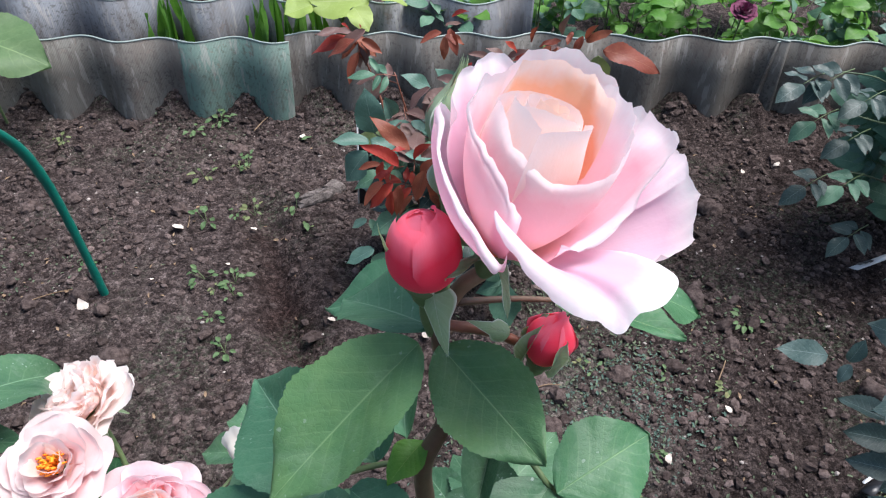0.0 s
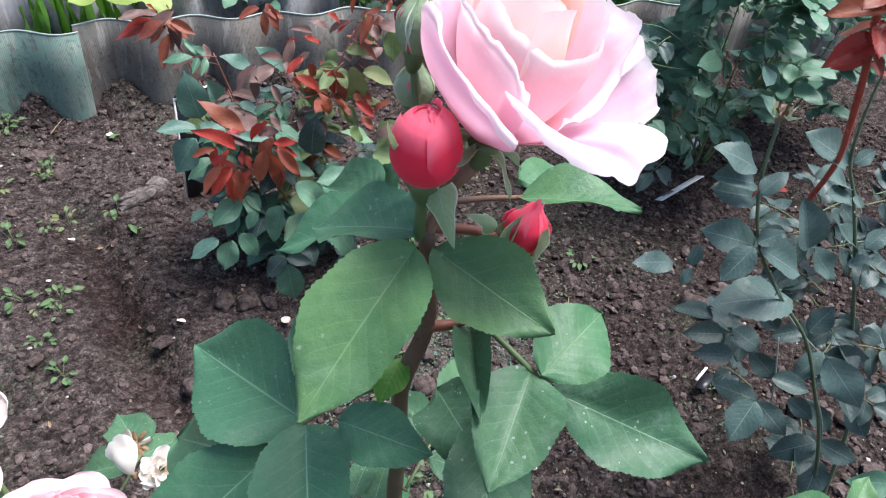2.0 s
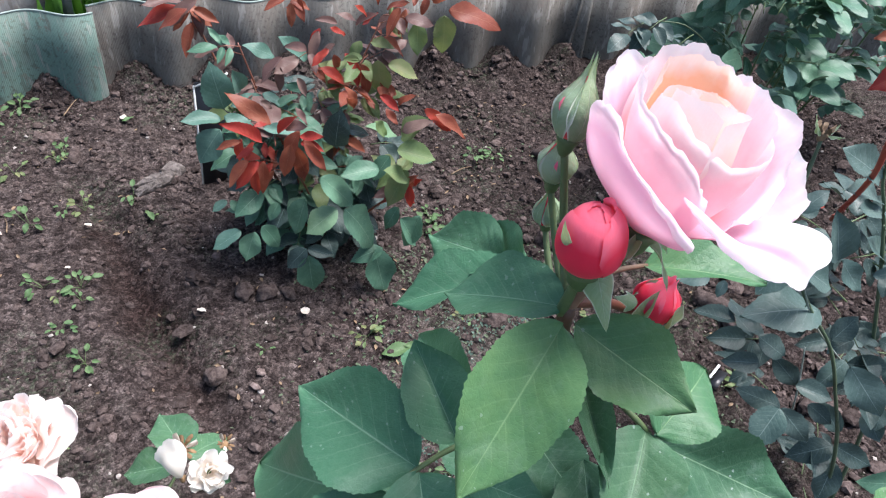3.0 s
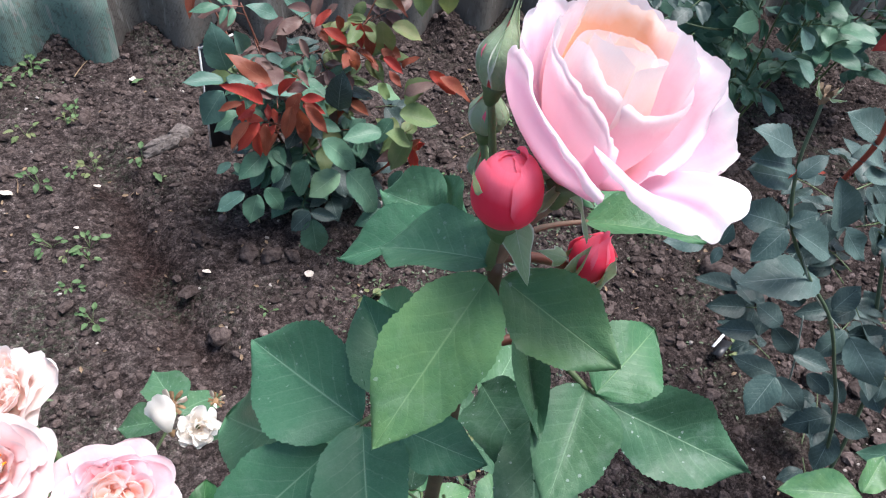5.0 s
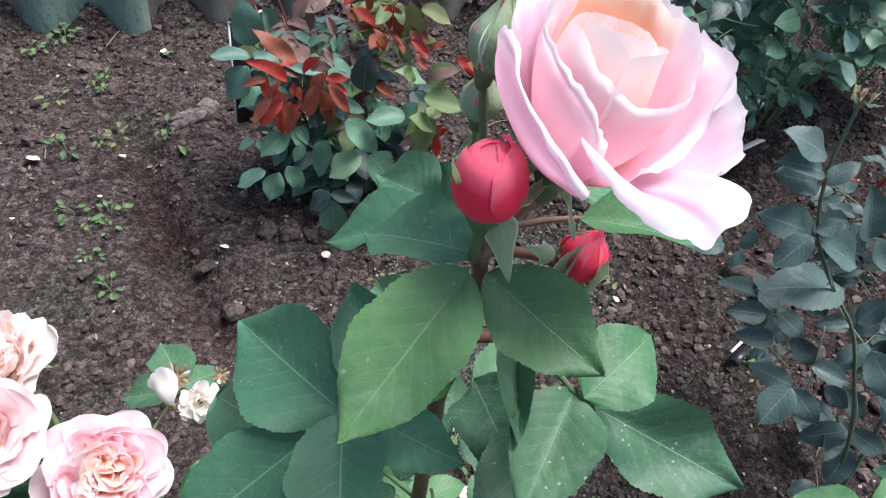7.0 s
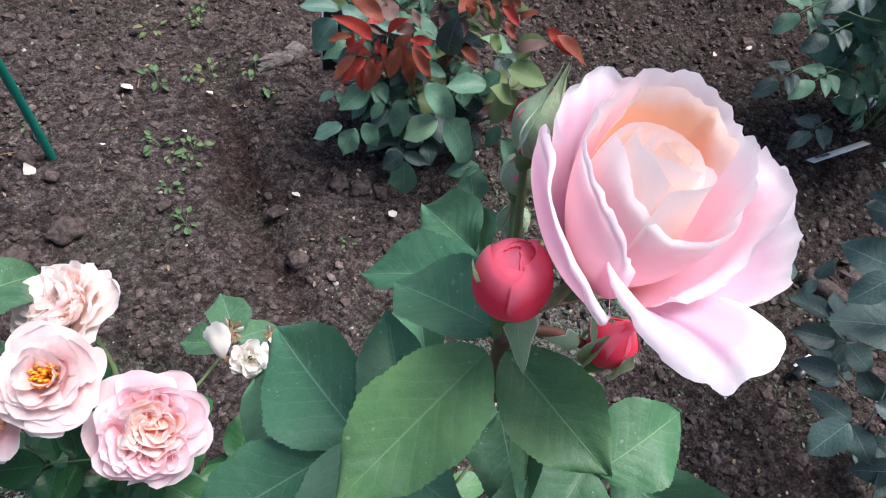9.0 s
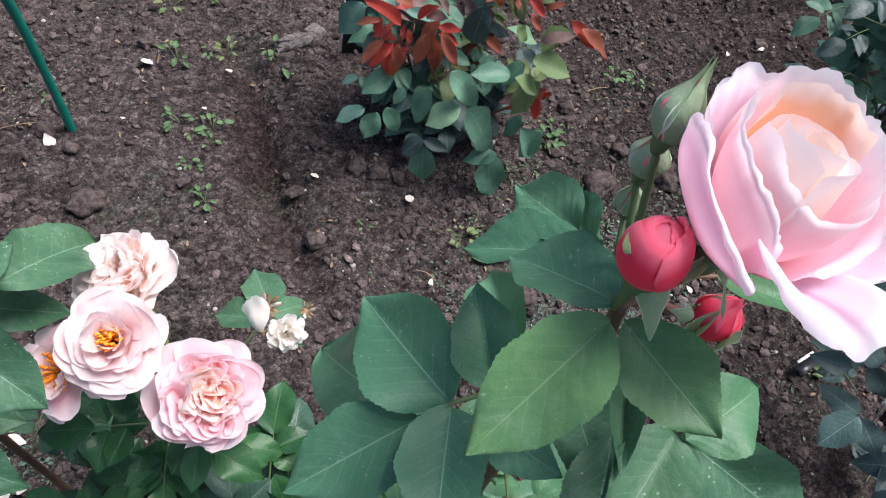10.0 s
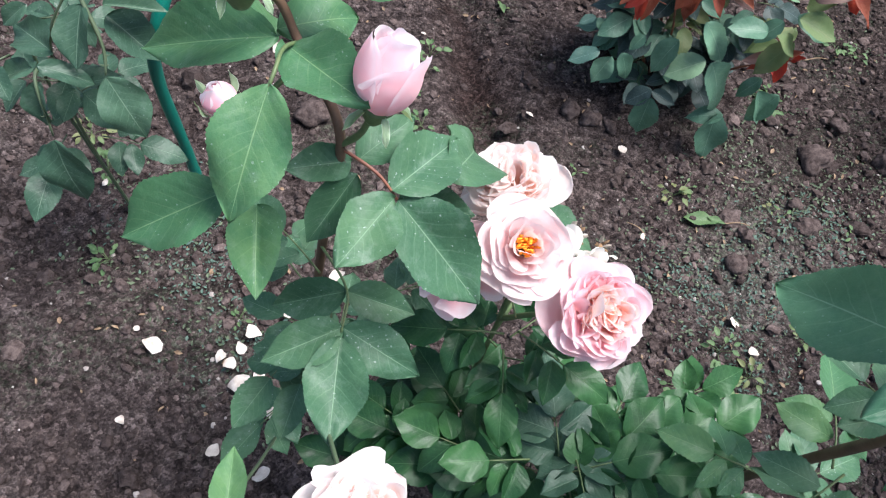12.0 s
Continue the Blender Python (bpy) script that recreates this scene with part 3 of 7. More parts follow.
def rim_petal(bloom, material, rim, foot, belly=0.006, lift=0.0, roll=0.0, ruffle=0.0006, seed=0, nu=30, nv=18, claw=0.004):
    """A petal from its foot to a free-hand rim line: belly swells it outwards, lift arches it along the axis, roll turns the rim back."""
    top = bloom.parent
    world_m = Matrix.Translation(top.location) @ bloom.matrix_basis
    inv = world_m.inverted()
    line = [inv @ Vector(q) for q in smooth_line(rim, 8)]
    f0 = inv @ Vector(foot)
    rnd = random.Random(seed)
    ph = [rnd.uniform(0, 6.28) for _ in range(4)]

    def at(u):
        k = u * (len(line) - 1)
        i = min(int(k), len(line) - 2)
        return line[i].lerp(line[i + 1], k - i)

    def fn(u, v):
        r = at(u)
        d = Vector((r.x, r.y, 0)) - Vector((f0.x, f0.y, 0)) * 0.5
        d = d.normalized() if d.length > 1e-5 else Vector((1, 0, 0))
        b = f0 + d * claw
        mid = b.lerp(r, 0.5) + d * belly * 2 + Vector((0, 0, lift * 2))
        p = b * (1 - v) ** 2 + mid * (2 * v * (1 - v)) + r * v * v
        x = 2 * u - 1
        end = 1 - abs(x) ** 6
        k = max(0.0, (v - 0.80) / 0.20)
        rr = roll * (0.75 + 0.45 * math.sin(3.1 * x + ph[0]))
        p += d * rr * math.sin(k * 1.9) * end + Vector((0, 0, -rr * 0.9 * (1 - math.cos(k * 2.0)) * end))
        w = ruffle * v ** 5
        p += Vector((0, 0, 0.0007)) * v ** 14 * noise.noise(Vector((x * 17, seed * 1.7, 0.3)))
        p += d * w * (math.sin(9 * x + ph[1]) + 0.6 * math.sin(19 * x + ph[2])) + Vector((0, 0, w * (0.9 * math.sin(12 * x + ph[3]) + 0.5 * math.sin(31 * x + ph[1]))))
        return tuple(p)

    return share("petal", grid_mesh("petal", nu, nv, fn, material), bloom, Matrix())


def sepals(bloom, length, spread, n=5, start=20, width=0.3, down=False, r0=0.0, curve=None):
    for i in range(n):
        a = radians(start + i * 360 / n)
        o = Vector((math.cos(a), math.sin(a), 0))
        base = o * (r0 or length * 0.14)
        tip = base + o * length * spread + Vector((0, 0, (-1 if down else 1) * length * math.sqrt(max(0.05, 1 - spread ** 2))))
        closed = spread < 0
        m = blade_matrix(base, tip, width, -o if closed else o if not down else o + Vector((0, 0, 0.4)))
        share("sepal", leaf_mesh(M_SEPAL, 3 if closed else i if curve is None else curve, True), bloom, m)


def rosette(parent, origin, axis, radius, height, mats, seed, layers=6, stamens=True, heart=0.18, label="", frill=1.0, folds=0):
    """A full old-fashioned rose: rings of ruffled petals from flat outer ones to a cupped heart."""
    rnd = random.Random(seed)
    b = calyx(parent, origin, axis, radius * 0.22, "bloom", M_STEM_GREEN, label)
    for i in range(layers):
        f = 1 - i / (layers - 1)
        R = radius * (heart + (1 - heart) * f)
        n = 5 + (1 if i in (0, 2) else 0)
        for k in range(n):
            me = petal_mesh(mats[min(i * len(mats) // layers, len(mats) - 1)], 46 + 12 * rnd.random() - 5 * f, radius * 0.05, R * (0.62 + 0.1 * (1 - f)), R * rnd.uniform(0.93, 1.08),
                            height * (0.40 + 0.60 * (1 - f)) * rnd.uniform(0.88, 1.12), 0.9 * f * rnd.uniform(0.3, 1.7), (0.045 + 0.04 * rnd.random()) * frill, rnd.randrange(9999), 0.26, 14, 12, skew=rnd.uniform(-0.16, 0.16))
            petal(b, me, k * 360 / n + i * 41 + rnd.uniform(-14, 14), rnd.uniform(-6, 8) * frill + 4 * f)
    for k in range(folds):
        a, r = rnd.uniform(0, 6.28), radius * 0.62 * math.sqrt(rnd.random()) * (0.3 if k % 5 == 0 else 1)
        S = radius * rnd.uniform(0.28, 0.40)
        me = petal_mesh(mats[-1] if r < radius * 0.38 else mats[0], rnd.uniform(55, 95), S * 0.25, S * 0.55, S * rnd.uniform(0.45, 0.85), height * rnd.uniform(0.36, 0.52) * (1.1 - 0.5 * r / radius), 0.7, 0.09, rnd.randrange(9999), 0.22, 8, 8)
        share("petal", me, b, Matrix.Translation((r * math.cos(a), r * math.sin(a), height * (0.56 - 0.22 * r / radius))) @ Matrix.Rotation(rnd.uniform(0, 6.28), 4, "Z") @ Matrix.Rotation(rnd.uniform(-0.25, 0.25), 4, "X"))
    if stamens:
        bm = bmesh.new()
        for k in range(64):
            a, r = rnd.uniform(0, 6.28), radius * heart * math.sqrt(rnd.random()) * 0.85
            h = height * rnd.uniform(0.45, 0.70)
            q = Vector((r * math.cos(a), r * math.sin(a), h))
            tube(bm, [Vector((r * 0.3 * math.cos(a), r * 0.3 * math.sin(a), height * 0.15)), q], 0.0006, 0.0005, 4, 1)
            tube(bm, [q - Vector((0.0012, 0, 0)), q + Vector((0, 0, 0.0008)), q + Vector((0.0013, 0.0006, 0))], 0.0008, 0.0006, 5, 1)
        part("stamen_tuft", bm, M_STAMEN, b, "tuft of orange stamens")
    sepals(b, radius * 0.7, 0.75, 5, rnd.uniform(0, 70), 0.3, True)
    return b


def sepal_blade(parent, base, tip, width, up):
    """A pointed sepal, broad at its foot and slightly hollow."""
    def fn(u, v):
        x = 2 * u - 1
        X = x * 0.5 * (1 - v ** 1.5) * (0.80 + 0.28 * math.sin(min(1.0, v * 2.4) * math.pi))
        return (X, v, -0.9 * X * X + 0.06 * math.sin(v * 3.0) + 0.004 * math.sin(v * 40 + x * 3) * abs(x))

    off = Vector(parent.location)
    return share("sepal", grid_mesh("sepal", 10, 30, fn, M_SEPAL), parent, blade_matrix(Vector(base) - off, Vector(tip) - off, width, up))


def bud(parent, origin, axis, length, radius, material, seed, sepal_spread=0.35, sepal_len=1.0, sepal_down=False, open_top=0.25, label="", roll=0.1, sepal_width=0.34, dip=0.24):
    rnd = random.Random(seed)
    b = calyx(parent, origin, axis, radius * 0.62, "bud", M_STEM_GREEN, label)
    for k in range(6):
        f = k / 5
        me = petal_mesh(material, 112 - 34 * f, radius * 0.45, radius * (0.80 + 0.20 * f), radius * (open_top * 0.08 + 0.40 * open_top * f + 0.22 * f), length * (1.05 - 0.07 * f), roll * f, 0.008, seed * 31 + k, 0.06 + dip * f, 18, 18, skew=0.10 * math.sin(k * 2.3 + seed))
        petal(b, me, k * 137 + seed * 50)
    if sepal_spread < 0:
        for i in range(5):
            me = petal_mesh(M_SEPAL, 44 if i else 26, radius * 0.5, radius * 1.10, radius * 0.16, length * sepal_len, 0.0, 0.006, seed + i, 0.45, 8, 14, 0.5, 0.42)
            share("sepal", me, b, Matrix.Rotation(radians(seed * 40 + i * 72), 4, "Z"))
    elif sepal_len:
        sepals(b, length * sepal_len, sepal_spread, 5, seed * 33, sepal_width, sepal_down, radius * (0.5 if sepal_down else 1.35 if sepal_spread < 0 else 0.9))
    return b

# ---- ground: one sheet of dug soil out to the horizon ----
def furrow_line(y):
    return -0.13 - 0.385 * (y - 0.84) + 0.012 * math.sin(y * 11)


def trodden(x, y):
    """How far the soil is smoothed by feet, 0 to 1."""
    a = math.exp(-((x - furrow_line(y)) / 0.075) ** 2) if 0.66 < y < 1.42 else 0.0
    b = 0.8 * math.exp(-(((x + 0.42) / 0.20) ** 2 + ((y - 1.12) / 0.30) ** 2))
    c = 0.95 * math.exp(-(((x + 0.24) / 0.36) ** 2 + ((y - 0.98) / 0.42) ** 2)) * (0.78 + 0.45 * noise.noise(Vector((x * 6, y * 6, 2))))
    d = 0.8 * math.exp(-(((x - 0.05) / 0.14) ** 2 + ((y - 0.80) / 0.12) ** 2))
    e = 0.7 * math.exp(-(((x + 0.60) / 0.16) ** 2 + ((y - 0.33) / 0.14) ** 2))
    return min(1.0, max(a, b, c, d, e))


def soil_height(x, y):
    p = Vector((x, y, 0.0))
    tr = trodden(x, y)
    h = 0.014 * noise.noise(p * 3.1) + 0.009 * noise.noise(p * 9.0 + Vector((3, 1, 0)))
    h += 0.006 * noise.noise(p * 24 + Vector((0, 5, 2))) * (1 - 0.5 * tr)
    rough = (0.5 + 0.5 * noise.noise(p * 4.3 + Vector((9, 0, 0)))) * (1 - 0.88 * tr)
    # ribs left by a boot sole and a rake
    rib = math.sin((y + 0.15 * x) * 210 + 4 * noise.noise(p * 6))
    h += 0.0022 * tr * rib * max(0.0, noise.noise(p * 6 + Vector((2, 8, 0))) * 1.6)
    h += 0.018 * rough * (abs(noise.noise(p * 40)) + 0.6 * abs(noise.noise(p * 75 + Vector((4, 4, 0))))) + 0.004 * (1 - 0.5 * tr) * noise.noise(p * 120)
    # trodden furrow beside the red-leaved bush
    c = furrow_line(y)
    if 0.62 < y < 1.45:
        run = min(1, (y - 0.62) * 5) * min(1, (1.45 - y) * 5)
        h -= 0.030 * math.exp(-((x - c) / 0.042) ** 2) * run
        h += 0.010 * (math.exp(-((x - c - 0.11) / 0.04) ** 2) + 0.6 * math.exp(-((x - c + 0.10) / 0.04) ** 2)) * run
    # heaped earth along the edging and round the bush
    bay = 0.5 + 0.5 * math.cos((x + 0.409) * math.tau / 0.19)
    h += 0.016 * math.exp(-((y - 1.70) / 0.10) ** 2) + 0.055 * bay ** 2 * math.exp(-((y - 1.715) / 0.055) ** 2)
    h += 0.018 * math.exp(-(((x - 0.15) / 0.22) ** 2 + ((y - 1.12) / 0.16) ** 2))
    fade = max(0.0, min(1.0, 1.6 - 0.3 * math.hypot(x, y - 0.8)))
    return h * fade


def axis_cuts(lo, hi, step, far):
    inner = list(np.arange(lo, hi, step))
    out = [far * (k / 14) ** 3 for k in range(1, 15)]
    return [lo - d for d in reversed(out)] + inner + [hi + d for d in out]


xs, ys = axis_cuts(-1.25, 1.85, 0.0058, 300), axis_cuts(-0.05, 1.78, 0.0058, 300)
gv = [(x, y, soil_height(x, y)) for y in ys for x in xs]
gw = len(xs)
gf = [(j * gw + i, j * gw + i + 1, (j + 1) * gw + i + 1, (j + 1) * gw + i) for j in range(len(ys) - 1) for i in range(gw - 1)]
gm = bpy.data.meshes.new("ground")
gm.from_pydata(gv, [], gf)
gm.polygons.foreach_set("use_smooth", [True] * len(gf))
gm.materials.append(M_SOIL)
tagged(new("ground", gm), "dark brown dug garden soil, damp and crumbly", "ground", kind="structure")


def clod_cloud(name, label, n, area, size, material, seed, sides=1):
    """Crumbs and clods lying half sunk in the soil."""
    rnd = random.Random(seed)
    src = bmesh.new()
    bmesh.ops.create_icosphere(src, subdivisions=sides, radius=1.0)
    base = [v.co.copy() for v in src.verts]
    tri = [[v.index for v in f.verts] for f in src.faces]
    src.free()
    verts, faces = [], []
    for _ in range(n):
        x, y = rnd.uniform(area[0], area[1]), rnd.uniform(area[2], area[3])
        if noise.noise(Vector((x * 4.5, y * 4.5, seed))) < rnd.uniform(-0.7, 0.35) or rnd.random() < trodden(x, y) * 0.85:
            continue
        s = size[0] * (size[1] / size[0]) ** (rnd.random() ** 2.6)
        sc = Vector((s * rnd.uniform(0.7, 1.4), s * rnd.uniform(0.7, 1.3), s * rnd.uniform(0.45, 0.9)))
        R = Euler((rnd.uniform(-0.4, 0.4), rnd.uniform(-0.4, 0.4), rnd.uniform(0, 6.28))).to_matrix()
        o = Vector((x, y, soil_height(x, y) + s * 0.22))
        k = len(verts)
        sd = Vector((rnd.uniform(0, 50), rnd.uniform(0, 50), 0))
        for c in base:
            q = c * (1 + 0.55 * noise.noise(c * 1.9 + sd))
            verts.append(o + R @ Vector((q.x * sc.x, q.y * sc.y, q.z * sc.z)))
        faces += [[k + i for i in t] for t in tri]
    me = bpy.data.meshes.new(name)
    me.from_pydata(verts, [], faces)
    me.materials.append(material)
    return tagged(new(name, me), label, "soil", kind="stuff")


clod_cloud("soil_crumbs", "loose brown crumbs of dug soil", 60000, (-1.25, 1.8, 0.0, 1.72), (0.0016, 0.010), M_CLOD, 5)
clod_cloud("soil_clods", "dark brown clods of earth lying on the bed", 1300, (-1.25, 1.8, 0.1, 1.70), (0.006, 0.020), M_CLOD, 8, 2)
clod_cloud("grit", "small pale stones scattered in the soil", 1600, (-1.2, 1.7, 0.0, 1.65), (0.0014, 0.005), M_STONE, 11)


def litter_cloud(name, label, n, spots, size, material, seed):
    """Scraps of leaf and weed lying on the soil in patches."""
    rnd = random.Random(seed)
    verts, faces = [], []
    for _ in range(n):
        cx, cy, r = rnd.choice(spots)
        x, y = rnd.gauss(cx, r), rnd.gauss(cy, r * 0.7)
        s = rnd.uniform(*size)
        a = rnd.uniform(0, 6.28)
        e = Euler((rnd.uniform(-0.6, 0.6), rnd.uniform(-0.6, 0.6), a)).to_matrix()
        o = Vector((x, y, soil_height(x, y) + s * 0.35 + 0.002))
        k = len(verts)
        w = rnd.uniform(0.25, 0.6)
        for c in ((0, -1, 0), (w, -0.3, 0.15), (w * 0.8, 0.4, 0.2), (0, 1, -0.1), (-w * 0.8, 0.4, 0.2), (-w, -0.3, 0.15), (0, 0, 0)):
            verts.append(o + e @ (Vector(c) * s))
        faces += [(k + 6, k + i, k + (i + 1) % 6) for i in range(6)]
    me = bpy.data.meshes.new(name)
    me.from_pydata(verts, [], faces)
    me.materials.append(material)
    return tagged(new(name, me), label, "litter", kind="stuff")


GREEN_SPOTS = ((0.34, 0.84, 0.07), (0.46, 0.90, 0.07), (0.52, 0.84, 0.08), (0.63, 0.92, 0.08), (0.28, 0.95, 0.06), (0.56, 1.02, 0.07), (0.25, 0.85, 0.10), (0.42, 0.72, 0.12), (0.18, 0.62, 0.09), (0.50, 0.95, 0.10), (-0.62, 0.62, 0.07), (0.34, 0.48, 0.10), (0.24, 0.66, 0.08), (0.38, 1.13, 0.04), (0.57, 1.34, 0.06), (0.16, 0.76, 0.08), (-0.70, 0.50, 0.05), (-0.48, 0.45, 0.06), (-0.38, 0.36, 0.06), (-0.55, 1.60, 0.12), (-0.75, 1.10, 0.10), (0.70, 0.62, 0.1), (0.30, 1.02, 0.05))
BROWN_SPOTS = ((0.2, 0.9, 0.3), (0.7, 1.0, 0.3), (-0.5, 1.2, 0.3), (0.3, 0.5, 0.2), (-0.5, 0.4, 0.2), (0.6, 1.4, 0.25))
litter_cloud("leaf_scraps", "scraps of green weed and leaf scattered on soil", 3000, GREEN_SPOTS, (0.0014, 0.0052), M_SCRAP, 3)
MOSS_SPOTS = ((0.20, 0.69, 0.05), (0.30, 0.66, 0.06), (0.40, 0.72, 0.06), (0.30, 0.54, 0.06), (0.50, 0.76, 0.05), (0.36, 0.82, 0.06), (0.46, 0.88, 0.05), (-0.64, 0.60, 0.06), (-0.56, 0.52, 0.05), (-0.45, 0.42, 0.05))
litter_cloud("moss_flakes", "bluish green flakes of moss on the soil", 2600, MOSS_SPOTS, (0.0012, 0.0046), M_MOSS, 6)
litter_cloud("dry_scraps", "dry brown plant scraps scattered on soil", 450, BROWN_SPOTS, (0.002, 0.007), M_DRY, 4)


# ---- corrugated garden edging ----
def edging_line(x, y0=1.722, amp=0.020, wave=0.190, phase=0.0):
    return y0 + amp * math.cos((x + 0.409 + phase) * math.tau / wave) + 0.012 * math.sin(x * 2.1)


def edging_panel(parent, x0, x1, top, material, y0, amp, wave, slant=0.0, back=0.0, name="panel"):
    n = max(8, int((x1 - x0) / 0.006))
    bm = bmesh.new()
    rows = []
    for side in (0, 1):
        for z in (-0.06, 0.03, 0.12, top):
            row = []
            for i in range(n + 1):
                x = x0 + (x1 - x0) * i / n
                f = 0.55 + 0.45 * (z + 0.04) / (top + 0.04)
                y = edging_line(x, y0, amp * (1 + 2.0 * (1 - f)), wave) + side * 0.0035 + back
                zz = z + (0.006 * noise.noise(Vector((x * 4, 2, 0))) if z == top else 0)
                row.append(bm.verts.new((x + slant * (z - top), y - 0.07 * (1 - f), zz)))
            rows.append(row)
    front, rear = rows[:4], rows[4:]
    for i in range(n):
        for k in range(3):
            bm.faces.new((front[k][i], front[k][i + 1], front[k + 1][i + 1], front[k + 1][i]))
            bm.faces.new((rear[k][i + 1], rear[k][i], rear[k + 1][i], rear[k + 1][i + 1]))
        bm.faces.new((front[3][i], front[3][i + 1], rear[3][i + 1], rear[3][i]))
    for i in (0, n):
        for k in range(3):
            bm.faces.new((front[k][i], front[k + 1][i], rear[k + 1][i], rear[k][i]))
    bmesh.ops.recalc_face_normals(bm, faces=bm.faces)
    ob = part(name, bm, material, parent)
    bm = bmesh.new()
    pts = []
    for i in range(n + 1):
        x = x0 + (x1 - x0) * i / n
        pts.append((x, edging_line(x, y0, amp, wave) + 0.00175 + back, top + 0.006 * noise.noise(Vector((x * 4, 2, 0)))))
    tube(bm, pts, 0.0024, 0.0024, 6, 1)
    part("rim", bm, M_EDGE_RIM, ob, "pale worn upper rim")
    return ob


edging = thing("garden_edging", "weathered grey-green corrugated plastic garden edging standing in soil", "edging", (0, 1.72, 0))
edging_panel(edging, -2.6, -0.53, 0.213, M_EDGE_GREY, 1.700, 0.015, 0.19)
edging_panel(edging, -0.55, -0.275, 0.214, M_EDGE_GREEN, 1.706, 0.015, 0.19, 0.02, -0.006)
edging_panel(edging, -0.29, 0.985, 0.216, M_EDGE_GREY, 1.728, 0.015, 0.19, 0.0, 0.006)
edging_panel(edging, 0.955, 3.2, 0.212, M_EDGE_GREY, 1.728, 0.016, 0.20, 0.10, -0.004)
edging_rear = thing("garden_edging", "silvery grey corrugated edging behind the front row", "edging", (-1.0, 1.90, 0))
edging_panel(edging_rear, -2.6, 0.35, 0.238, M_EDGE_SILVER, 1.890, 0.026, 0.24)

# ---- green hoop stake ----
hoop = thing("plant_support", "dark green plastic-coated hoop pushed into the soil", "plant support", (-0.558, 1.030, 0))
stem(hoop, [(-0.556, 1.032, -0.06), (-0.558, 1.030, 0.16), (-0.558, 1.018, 0.30), (-0.558, 0.985, 0.40), (-0.558, 0.915, 0.475), (-0.558, 0.81, 0.50),
            (-0.558, 0.70, 0.475), (-0.580, 0.628, 0.41), (-0.600, 0.627, 0.32), (-0.602, 0.640, 0.15), (-0.604, 0.652, -0.05)], 0.0080, 0.0080, M_STAKE, "hoop")

# ---- rose in front: open pink bloom, buds, five-part leaves ----
front_rose = thing("rose_bush", "rose stem with one open pink bloom and red buds", "rose bush", (0.16, 0.30, 0))
stem(front_rose, [(0.15, 0.30, -0.03), (0.125, 0.285, 0.30), (0.108, 0.262, 0.60), (0.104, 0.252, 0.70), (0.101, 0.247, 0.765), (0.110, 0.250, 0.800), (0.106, 0.250, 0.852)], 0.0054, 0.0032, M_STEM, thorns=16)
stem(front_rose, [(0.1055, 0.250, 0.848), (0.1120, 0.2485, 0.8700), (0.1195, 0.248, 0.8795), (0.1240, 0.248, 0.8850)], 0.0027, 0.0026, M_PEDUNCLE, "flower_stalk")
stem(front_rose, [(0.110, 0.249, 0.800), (0.120, 0.250, 0.797), (0.130, 0.251, 0.799)], 0.0026, 0.0020, M_STEM_RED, "side_shoot")
stem(front_rose, [(0.104, 0.250, 0.848), (0.102, 0.246, 0.862), (0.102, 0.2445, 0.876)], 0.0022, 0.0018, M_STEM_GREEN, "bud_stalk")
stem(front_rose, [(0.108, 0.250, 0.852), (0.125, 0.252, 0.846), (0.141, 0.250, 0.838)], 0.0020, 0.0018, M_STEM_RED, "bud_stalk")
for top in ((0.1066, 0.2826, 0.8960), (0.1083, 0.2867, 0.8745), (0.1105, 0.2858, 0.8545)):
    stem(front_rose, [(0.1065, 0.2510, 0.846), (0.1085, 0.2700, (0.846 + top[2]) / 2 - 0.004), top], 0.0015, 0.0013, M_STEM_GREEN, "bud_stalk")

O1, AX1 = (0.1215, 0.2480, 0.887), (0.28, 0.20, 0.94)
big = calyx(front_rose, O1, AX1, 0.0060, "bloom", M_STEM_GREEN, "half-open pale pink bloom with a peach heart")
# heart
for k in range(9):
    petal(big, petal_mesh(M_PETAL_AMBER if k < 3 else M_PETAL_CORE, 108 - 6 * k, 0.003, 0.0058 + 0.00115 * k, 0.0010 + 0.0014 * k, 0.0484 - 0.0003 * k, 0.10, 0.005, 40 + k, 0.05, 24, 18, at=0.66), k * 137 + 80, 1.5 * math.sin(k * 3.1))
FOOT = (0.1235, 0.2480, 0.8885)
# inner back petals behind the heart
rim_petal(big, M_PETAL_AMBER, [(0.1235, 0.2685, 0.930), (0.129, 0.2745, 0.935), (0.139, 0.2755, 0.936), (0.1475, 0.270, 0.934), (0.152, 0.261, 0.930)], FOOT, 0.006, 0.0, 0.0012, 0.0005, 1)
rim_petal(big, M_PETAL, [(0.147, 0.272, 0.931), (0.153, 0.266, 0.932), (0.156, 0.257, 0.930), (0.1545, 0.249, 0.926)], FOOT, 0.005, 0.0, 0.001, 0.0005, 2)
